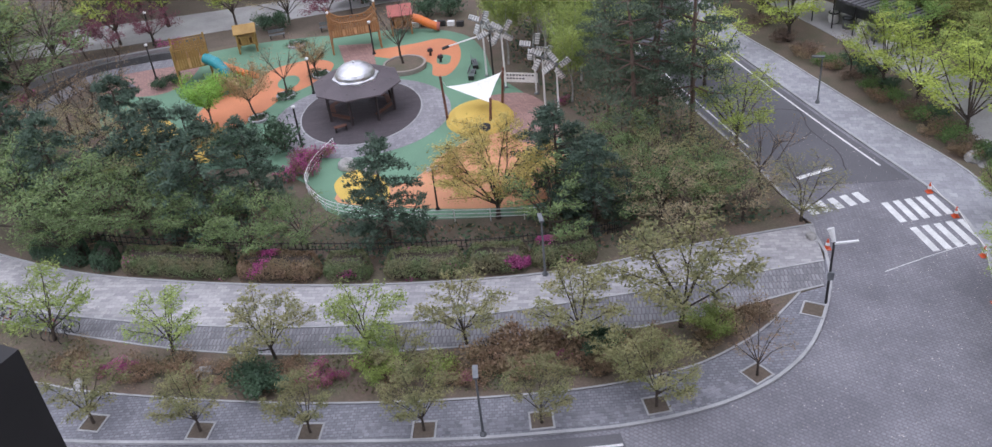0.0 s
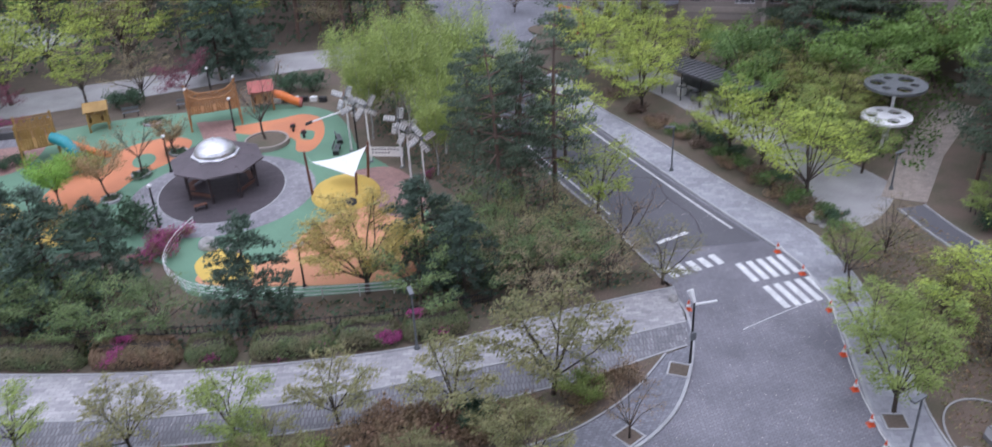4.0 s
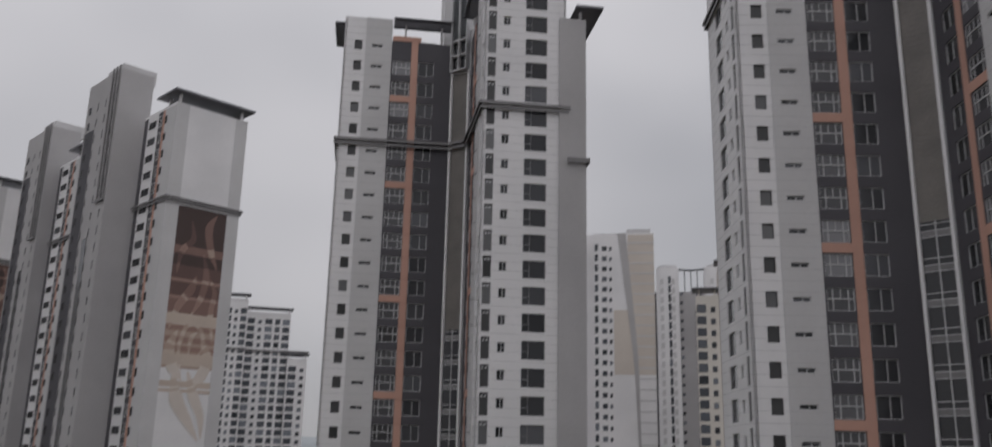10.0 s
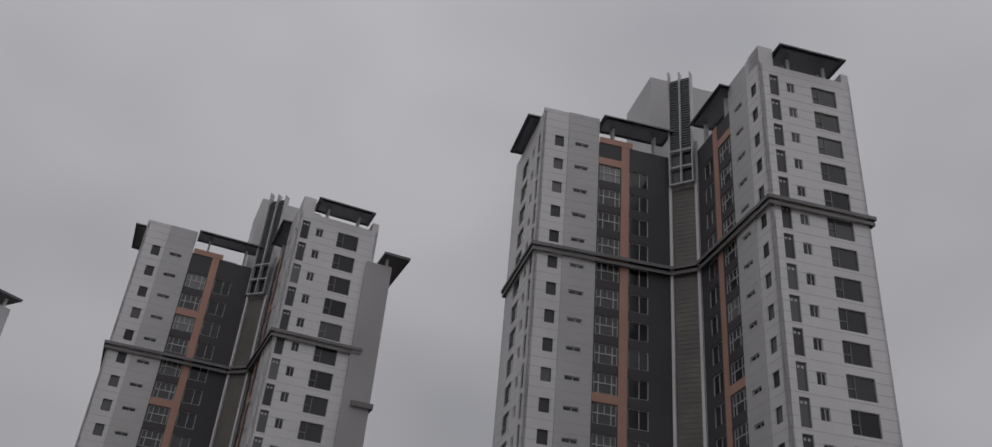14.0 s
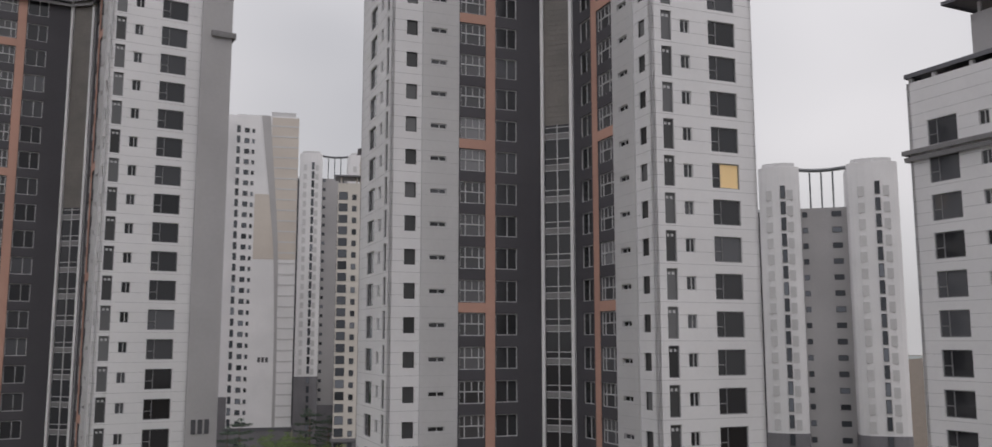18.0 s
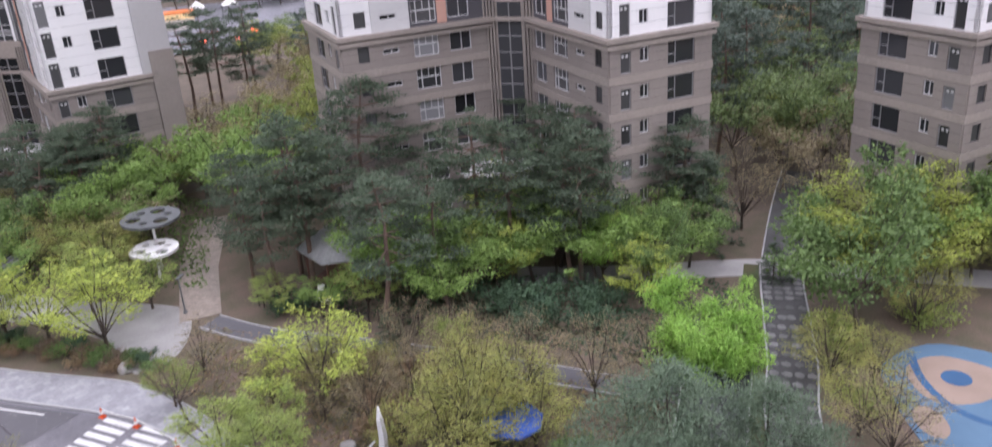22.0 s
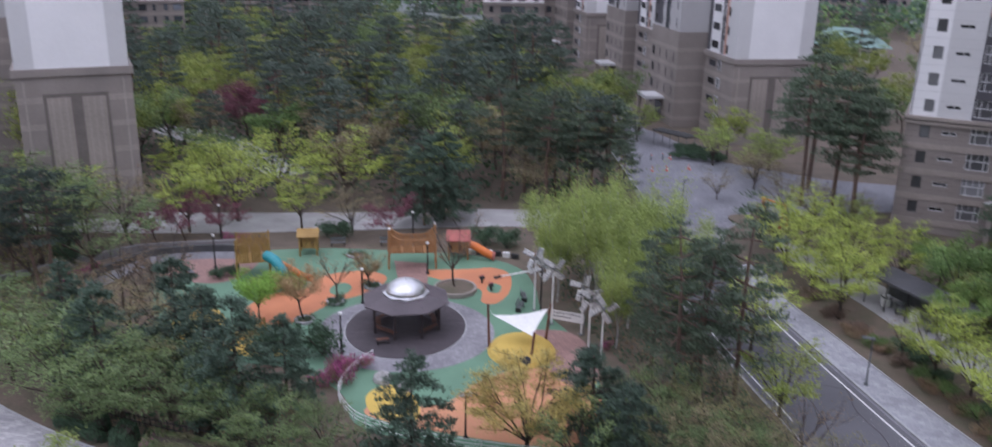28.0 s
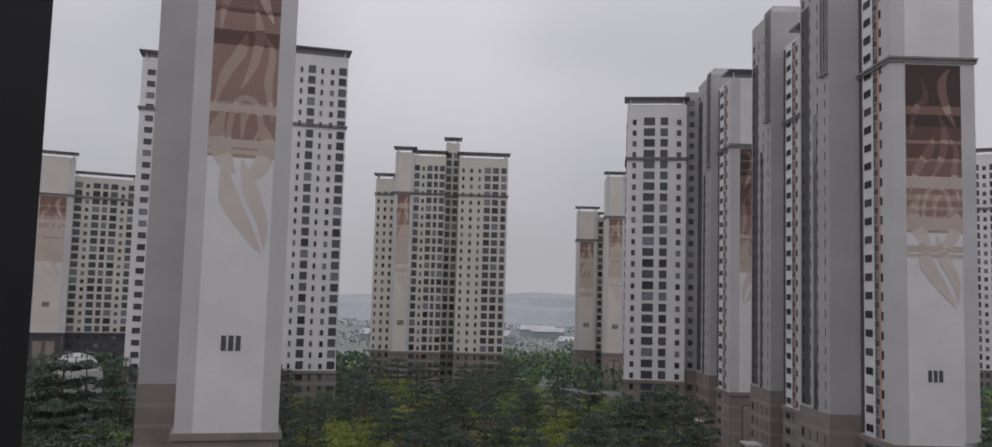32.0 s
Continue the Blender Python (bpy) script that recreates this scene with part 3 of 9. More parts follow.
EASTIN = smooth([(34.5, 14), (32.6, 18), (30.8, 20.2), (28.7, 22.3), (27.6, 24.6), (27.2, 27.4), (27.7, 30.9), (28.7, 33.9), (30.0, 38.9), (31.2, 44.5), (31.3, 50.0), (29.3, 57.1), (27.5, 63.9), (25.6, 71.3), (23.8, 78), (23.2, 88)], 5)
eastline = [p for p in EAST if 17.5 < p[1] < 89]
between("pavement", [(x + 0.18, y) for x, y in eastline], EASTIN, 0.13, SPECKLED, "pale speckled block pavement beside the drive")
kerb("drive_kerb", [p for p in EAST if 17.5 < p[1]], -0.18)
kerb("bed_kerb", EASTIN, -0.12, 0.2)
sheet("garden_bed", EASTIN + [(27, 92), (60, 84), (78, 60), (76, 0), (45, -12), (36, 4)], 0.11, MULCH, "brown garden soil under trees")
sheet("plaza", smooth([(32.3, 50.5), (36, 50), (40.5, 54.4), (39.5, 60), (37.4, 66), (36.2, 76), (33.5, 84), (30, 93), (26.5, 93), (28.6, 84), (31, 76), (32.6, 69), (34.2, 62), (34.4, 56)], 4, True), 0.14, CONCRETE, "pale concrete plaza walk")
sheet("alley", [(38.8, 53.4), (41.4, 51.6), (47.5, 58.4), (56.5, 66.5), (54.5, 69), (46, 61.6)], 0.145, TANWALK, "pale paved alley between trees")
lane = smooth([(41.0, 51.4), (41.2, 46), (43.0, 38), (44.8, 29), (45.9, 21), (47, 15.5)], 6)
sheet("garden_lane", lane + shift(lane, -2.0)[::-1], 0.14, ASPHALT, "dark asphalt garden lane")
kerb("lane_kerb", shift(lane, -2.0), -0.15, 0.24)
kerb("lane_kerb", lane, 0.12, 0.2)
stones = smooth([(34, -1), (38.5, 5.8), (46, 9.2), (52.0, 10.7), (58, 12.6), (66, 15.0), (79, 17.6), (88, 19)], 5)
sheet("stone_path", shift(stones, 1.5) + shift(stones, -1.5)[::-1], 0.145, FLAGBED, "dark stepping-stone path")
kerb("path_kerb", shift(stones, 1.5), 0.13, 0.2)
kerb("path_kerb", shift(stones, -1.5), -0.13, 0.2)
cross = smooth([(56, 34), (61, 24), (64, 19), (66.6, 13), (69.5, 2), (72, -10)], 4)
sheet("cross_path", shift(cross, 1.5) + shift(cross, -1.5)[::-1], 0.15, CONCRETE, "pale concrete garden path")
sheet("court", [(56, 40), (64, 36), (72, 40), (68, 50), (58, 48)], 0.13, CONCRETE, "pale court before the tower entrance")
splash = smooth([(54.6, 5.6), (58.6, 2.6), (57, -4), (48, -8), (41, -5), (42.6, -0.6), (47, 2.4), (51, 4.6)], 5, True)
sheet("splash_court", splash, 0.15, BLUERUB, "blue rubber play court")
sheet("court_patch", smooth([(54.5, 4.3), (57, 2.4), (56, -1.5), (52.5, -0.2), (51.5, 2.5)], 5, True), 0.158, TANRUB, "tan rubber patch in the blue court", 0.151)
sheet("court_patch", disc(49.2, 2.2, 1.6, 20, 0.9, 0.5), 0.158, TANRUB, "tan rubber patch in the blue court", 0.151)
sheet("court_patch", disc(54.6, 1.4, 0.9, 20), 0.164, NAVYRUB, "navy rubber spot", 0.159)
wave = smooth([(56.6, 4.6), (53.4, 3.4), (51.0, 1.4), (50.2, -1.2), (51.6, -3.6)], 6)
sheet("court_stripe", wave + shift(wave, 0.5)[::-1], 0.166, NAVYRUB, "navy wavy stripe in the play court", 0.16)

# street and parking north of the playground
sheet("north_street", smooth([(-80, 86), (-60, 90), (-45, 90.5), (-31, 92), (-17, 94.5), (-4, 97), (12, 97)], 4) + smooth([(13.5, 103), (-4, 103.5), (-17, 101), (-32, 99), (-46, 98), (-62, 98), (-80, 96)], 4), 0.05, CONCRETE, "pale grey street behind the playground")
sheet("lane", [(-62, 140), (-56, 146), (-44, 134), (-30, 118), (-34, 114), (-46, 127)], 0.05, CONCRETE, "pale lane between the trees")
sheet("forecourt", [(14, 98), (30, 104), (46, 108), (60, 108), (58, 118), (40, 122), (28, 130), (20, 150), (9, 164), (11.5, 140), (13, 121)], 0.045, SLABS, "pale paved forecourt of the towers")

# ---- playground floor ----
GROUND = smooth([(-13.3, 57.5), (-11.6, 53.6), (-8.5, 51.9), (-3, 50.9), (3, 50.4), (6.4, 51.5), (7.2, 55), (5.6, 60), (5.4, 64), (3.6, 69), (1.2, 74), (0.6, 79), (-1.2, 84), (-6, 87), (-13, 87.5), (-22, 87.5), (-30, 85), (-34.5, 80), (-33.5, 73), (-29.5, 66), (-24, 62), (-18, 61)], 5, True)
sheet("playground_floor", GROUND, 0.165, GREENRUB, "sage green rubber playground floor")
FLOOR = 0.166
sheet("rubber_patch", smooth([(-10.9, 54.6), (-4, 52.4), (2.5, 51.6), (5.4, 53.6), (5.6, 57.5), (4, 61.6), (0, 62.6), (-3.4, 60), (-6, 56.4), (-9.6, 57)], 5, True), 0.171, PEACHRUB, "peach rubber patch", FLOOR)
sheet("rubber_patch", smooth([(-11.4, 57.2), (-10.2, 54.4), (-7.4, 54.2), (-7.8, 57.2), (-10, 59)], 5, True), 0.176, YELLOWRUB, "ochre rubber patch", 0.1715)
sheet("rubber_patch", smooth([(-11, 82), (-6, 83), (-3.6, 83.6), (-1.9, 82), (-1.7, 78), (-2.8, 74.8), (-4.2, 75), (-4.6, 78), (-8.5, 80)], 5, True), 0.171, ORANGERUB, "orange rubber patch", FLOOR)
sheet("rubber_patch", smooth([(-3.7, 79.4), (-2.6, 79), (-2.8, 77.2), (-3.8, 77.6)], 5, True), 0.176, GREENRUB, "green island in the orange rubber", 0.1715)
sheet("rubber_patch", smooth([(-21.3, 68), (-19.5, 69.6), (-17.5, 73.4), (-14.6, 76.4), (-13.6, 80), (-16, 81.6), (-19.6, 80), (-20.8, 76.5), (-23.8, 74.6), (-24.6, 70)], 5, True), 0.171, ORANGERUB, "orange rubber patch", FLOOR)
sheet("rubber_patch", disc(-17.4, 76.8, 1.0, 20, 1.5), 0.176, GREENRUB, "green island in the orange rubber", 0.1715)
sheet("rubber_patch", smooth([(-30, 67.5), (-25.5, 63.6), (-20, 62.6), (-19, 64.2), (-24, 67), (-27.5, 71.5)], 5, True), 0.171, YELLOWRUB, "ochre rubber patch", FLOOR)
sheet("block_path", [(-13.6, 84.6), (-10.2, 84.2), (-9.2, 76.2), (-11.6, 75.6)], 0.172, BRICKPINK, "pinkish block path", FLOOR)
sheet("block_path", smooth([(-36, 86), (-28, 87), (-27, 80.5), (-29.5, 77), (-35, 79)], 4, True), 0.172, BRICKPINK, "pinkish block path", FLOOR)
sheet("block_path", smooth([(-0.4, 69), (3.6, 69.2), (5.6, 64.4), (5.0, 60), (2.2, 61), (1.8, 64.4), (1.4, 66.6)], 5, True), 0.174, BRICKPINK, "pinkish block path", FLOOR)
sheet("plaza_ring", disc(-10.1, 68.2, 7.4, 48, 7.2), 0.178, GREYPLAZA, "grey mottled plaza", FLOOR)
sheet("deck", disc(-10.2, 69.0, 5.0, 48, 5.9), 0.24, DARKDECK, "plum-grey round deck", FLOOR)
sheet("ring_edge", disc(-10.2, 69.0, 5.12, 48, 6.02), 0.21, KERB, "pale edge of the round deck", FLOOR)

# ---- apartment towers ----
STOREY = 2.9
WINDOWS = {}


def window_mesh(kind, w, h):
    """One relief: frame bars stand proud of the panes. x across, z up, outwards is -y."""
    key = (kind, w, h)
    if key in WINDOWS:
        return WINDOWS[key]
    g, b = Geo(), 0.07
    xs, zs = [0, b, w - b, w], [0, b, h - b, h]
    solid = lambda i, k, nx, nz: i in (0, nx - 1) or k in (0, nz - 1)
    if kind in ("wide", "litwide"):
        xs, zs = [0, b, 0.3 * w - 0.03, 0.3 * w + 0.03, w - b, w], [0, b, 0.4 * h, 0.4 * h + 0.06, h - b, h]
        bar = lambda i, k: i in (0, 2, 4) or k in (0, 4) or (k == 2 and i == 1)
    elif kind == "grid":
        xs, zs = [0, b, 0.22 * w - 0.04, 0.22 * w + 0.04, 0.5 * w - 0.03, 0.5 * w + 0.03, 0.78 * w - 0.04, 0.78 * w + 0.04, w - b, w], [0, b, 0.5 * h, 0.5 * h + 0.1, h - b, h]
        bar = lambda i, k: i in (0, 2, 6, 8) or k in (0, 2, 4) or (i == 4 and k == 3)
    elif kind == "louvre":
        xs, zs = [0, b, 0.2 * w, 0.42 * w, 0.58 * w, 0.8 * w, w - b, w], [0, b, h - 0.48, h - 0.26, h - b, h]
        bar = lambda i, k: i in (0, 6) or k in (0, 4)
    elif kind in ("half", "slit"):
        xs = [0, b, 0.55 * w - 0.03, 0.55 * w + 0.03, w - b, w]
        bar = lambda i, k: i in (0, 2, 4) or k in (0, 2)
    else:
        bar = lambda i, k: i in (0, 2) or k in (0, 2)
    nx, nz = len(xs) - 1, len(zs) - 1
    seen = {}

    def at(i, k, out):
        if (i, k, out) not in seen:
            seen[i, k, out] = len(g.v)
            g.v.append((xs[i], -out, zs[k]))
        return seen[i, k, out]

    def depth(i, k):
        return (0.09 if bar(i, k) else 0.02) if 0 <= i < nx and 0 <= k < nz else 0.0

    for i in range(nx):
        for k in range(nz):
            d = depth(i, k)
            g.f.append((at(i, k, d), at(i + 1, k, d), at(i + 1, k + 1, d), at(i, k + 1, d)))
            g.m.append(0 if bar(i, k) else 2 if (kind == "litwide" and i == 3) or (kind == "louvre" and k == 2 and i in (2, 4)) else 1)
            for di, dk, p, q in ((1, 0, (i + 1, k), (i + 1, k + 1)), (-1, 0, (i, k + 1), (i, k)), (0, 1, (i + 1, k + 1), (i, k + 1)), (0, -1, (i, k), (i + 1, k))):
                e = depth(i + di, k + dk)
                if e < d:
                    g.f.append((at(*p, d), at(*p, e), at(*q, e), at(*q, d)))
                    g.m.append(0)
    WINDOWS[key] = g
    return g


def face(p, q):
    """The pose of a wall seen from outside: x runs from p to q, y into the wall."""
    p, q = Vector((*p, 0)), Vector((*q, 0))
    a = math.atan2(q.y - p.y, q.x - p.x)
    return Matrix.Translation(p) @ Matrix.Rotation(a, 4, "Z"), (q - p).length


READY = {}


def window(T, at, kind, w, h, x, z, dark=False, far=False, glass=None):
    """One window as a part of tower T on the wall pose at."""
    glass = glass or (HAZEGLASS if far else GLASS)
    key = (kind, w, h, dark, glass.name)
    if key not in READY:
        READY[key] = window_mesh(kind, w, h).mesh("window", [FRAMEM if dark and kind in ("wide", "litwide", "louvre") else FRAMED if dark else FRAMEW, glass, LITROOM if kind == "litwide" else FRAMEW])
    part("window", READY[key], [], T, at=at @ Matrix.Translation((x, -0.01, z)))


def many(T, name, at, kind, w, h, x, heights, dark=False, far=False, single=False):
    """A column of windows: parts of their own while the tower has few, else joined."""
    if single and T.get("panes", 0) + len(heights) <= (60 if far else 300):
        T["panes"] = T.get("panes", 0) + len(heights)
        for z in heights:
            window(T, at, kind, w, h, x, z, dark, far)
        return
    g, m = Geo(), window_mesh(kind, w, h)
    for z in heights:
        k = len(g.v)
        g.v += [tuple(at @ Vector((a + x, b - 0.01, c + z))) for a, b, c in m.v]
        g.f += [tuple(i + k for i in f) for f in m.f]
        g.m += m.m
    tagged(part(name, g, [FRAMED if dark else FRAMEW, HAZEGLASS if far else GLASS, LITROOM], T), kind="stuff")


def slab_on(T, name, at, x0, x1, z0, z1, out, mat, label=""):
    """A flat piece of wall cladding, proud of the wall by out."""
    return part(name, Geo().box(x0, x1, -out, 0.0, z0, z1, 0, at), mat, T, label)


def band(T, name, poly, z0, z1, out, mat):
    """A ledge round a plan outline (x, y anticlockwise), proud by out."""
    n = len(poly)
    big = []
    for i in range(n):
        a, b, c = Vector(poly[i - 1]), Vector(poly[i]), Vector(poly[(i + 1) % n])
        d, e = (b - a).normalized(), (c - b).normalized()
        big.append(tuple(b + out * (Vector((d.y, -d.x)) + Vector((e.y, -e.x)))))
    part(name, Geo().prism(big, z0, z1), mat, T)


def bars(T, at, x, z, w, h, count=3):
    """Sign figures as plain bars."""
    for k in range(count):
        part("sign_bar", Geo().box(x + k * w * 1.45, x + k * w * 1.45 + w, -0.06, 0, z, z + h, 0, at), LETTER, T)


def mural(T, at, x0, x1, z0, z1, seed, pale=0):
    """A painted end wall: dark brown bands growing paler downwards, with translucent leaf shapes over them."""
    rnd = random.Random(seed)
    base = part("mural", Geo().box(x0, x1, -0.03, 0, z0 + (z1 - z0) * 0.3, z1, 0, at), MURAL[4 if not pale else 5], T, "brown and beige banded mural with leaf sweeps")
    z, low, tones = z1, z0 + (z1 - z0) * 0.2, []
    while z > low:
        u = (z1 - z) / (z1 - low)
        h = rnd.choice((0.3, 0.5, 0.9, 1.3, 1.8))
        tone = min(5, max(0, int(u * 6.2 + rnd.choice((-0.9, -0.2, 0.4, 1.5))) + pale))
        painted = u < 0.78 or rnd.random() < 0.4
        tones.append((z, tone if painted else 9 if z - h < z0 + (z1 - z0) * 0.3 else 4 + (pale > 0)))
        if painted:
            part("mural_band", Geo().box(x0, x1, -0.05, -0.031 if z - h > z0 + (z1 - z0) * 0.3 else 0, max(z - h, low), z, 0, at), MURAL[tone], base)
        z -= h
    w = x1 - x0

    def leaf_shape(pts, widths, lift, out):
        line = smooth([(x0 + a * w, z0 + b * (z1 - z0)) for a, b in pts], 14)
        g = Geo()
        n = len(line)
        ws = np.interp(np.linspace(0, 1, n), np.linspace(0, 1, len(widths)), widths)
        left = shift(line, 1.0)
        for (a, b), (c, d), r in zip(line, left, ws):
            for q in (-1, 1):
                g.v.append(tuple(at @ Vector((min(max(a + q * (c - a) * r, x0), x1), -out, b + q * (d - b) * r))))
        for i in range(n - 1):
            g.f.append((2 * i, 2 * i + 1, 2 * i + 3, 2 * i + 2))
            under = next((q for zz, q in reversed(tones) if zz >= line[i][1]), 9)
            if line[i][1] < low:
                under = 9
            g.m.append(6 if under == 9 else min(5, max(0, under + lift)))
        part("mural_leaf", g, MURAL, base)

    flip = (lambda p: [(1 - a, b) for a, b in p]) if seed % 2 else (lambda p: p)
    leaf_shape(flip([(0.86, 0.0), (0.62, 0.08), (0.36, 0.17), (0.24, 0.29)]), (0.03, 0.75, 1.15, 0.1), 0, 0.054)
    leaf_shape(flip([(0.9, 0.01), (0.86, 0.1), (0.68, 0.19), (0.52, 0.29)]), (0.03, 0.6, 0.9, 0.1), 0, 0.056)
    leaf_shape(flip([(0.42, 0.25), (0.22, 0.3), (0.12, 0.38), (0.24, 0.46)]), (0.05, 0.9, 0.9, 0.05), 1, 0.057)
    leaf_shape(flip([(0.55, 0.24), (0.78, 0.27), (0.88, 0.35), (0.72, 0.43)]), (0.05, 0.9, 0.9, 0.05), 1, 0.058)
    leaf_shape(flip([(0.4, 0.26), (0.3, 0.38), (0.42, 0.48), (0.66, 0.48), (0.78, 0.4), (0.62, 0.34)]), (0.05, 0.3, 0.35, 0.35, 0.3, 0.05), 1, 0.059)
    leaf_shape(flip([(0.5, 0.36), (0.52, 0.43), (0.64, 0.46)]), (0.05, 0.45, 0.05), 1, 0.060)
    leaf_shape(flip([(0.06, 0.46), (0.2, 0.56), (0.42, 0.64), (0.5, 0.7)]), (0.05, 0.6, 0.7, 0.05), 1, 0.061)
    leaf_shape(flip([(0.95, 0.42), (0.86, 0.54), (0.9, 0.64), (0.76, 0.7)]), (0.05, 0.5, 0.4, 0.05), 1, 0.062)
    leaf_shape(flip([(0.45, 0.52), (0.62, 0.6), (0.7, 0.7), (0.6, 0.8)]), (0.05, 0.5, 0.6, 0.05), 1, 0.063)
    leaf_shape(flip([(0.1, 0.7), (0.16, 0.8), (0.36, 0.86), (0.3, 0.94)]), (0.05, 0.5, 0.5, 0.05), 1, 0.064)
    leaf_shape(flip([(0.9, 0.74), (0.74, 0.82), (0.66, 0.92), (0.8, 0.985)]), (0.05, 0.6, 0.7, 0.05), 2, 0.065)


def skin(T, name, at, x0, x1, z0, z1, holes, mat, label="", out=0.0, deep=0.3, joint=0.0):
    """A thick sheet of wall with openings (x0, x1, z0, z1) cut through it; joint: the height of its cladding boards."""
    g, lines = Geo(), Geo()
    holes = [h for h in holes if h[0] > x0 and h[1] < x1 and h[2] > z0 and h[3] < z1]
    xs = sorted({x0, x1, *[v for h in holes for v in h[:2]]})

    def quad(*pts):
        k = len(g.v)
        g.v += [tuple(at @ Vector(p)) for p in pts]
        g.f.append((k, k + 1, k + 2, k + 3))
        g.m.append(0)

    for a, b in zip(xs, xs[1:]):
        z = z0
        for h in sorted((h for h in holes if h[0] <= a and h[1] >= b), key=lambda h: h[2]):
            quad((a, -out, z), (b, -out, z), (b, -out, h[2]), (a, -out, h[2]))
            z = h[3]
        quad((a, -out, z), (b, -out, z), (b, -out, z1), (a, -out, z1))
    for a, b, c, d in holes:
        quad((a, -out, c), (b, -out, c), (b, deep, c), (a, deep, c))
        quad((a, deep, d), (b, deep, d), (b, -out, d), (a, -out, d))
        quad((a, -out, d), (a, -out, c), (a, deep, c), (a, deep, d))
        quad((b, -out, c), (b, -out, d), (b, deep, d), (b, deep, c))
    quad((x0, -out, z1), (x1, -out, z1), (x1, deep, z1), (x0, deep, z1))
    quad((x0, -out, z0), (x0, deep, z0), (x1, deep, z0), (x1, -out, z0))
    quad((x0, -out, z0), (x0, -out, z1), (x0, deep, z1), (x0, deep, z0))
    quad((x1, -out, z1), (x1, -out, z0), (x1, deep, z0), (x1, deep, z1))
    quad((x0, deep, z0), (x0, deep, z1), (x1, deep, z1), (x1, deep, z0))
    wall = part(name, g, mat, T, label)
    z = z0 + joint
    while joint and z < z1 - 0.2:
        a = x0 + 0.02
        for h in sorted((h for h in holes if h[2] - 0.05 < z < h[3] + 0.05), key=lambda h: h[0]):
            lines.box(a, h[0] - 0.02, -out - 0.01, -out, z - 0.016, z + 0.016, 0, at)
            a = h[1] + 0.02
        lines.box(a, x1 - 0.02, -out - 0.01, -out, z - 0.016, z + 0.016, 0, at)
        z += joint
    if joint:
        tagged(part("wall_joints", lines, LINE if mat is not BROWNWALL else BROWNDARK, wall), kind="stuff")


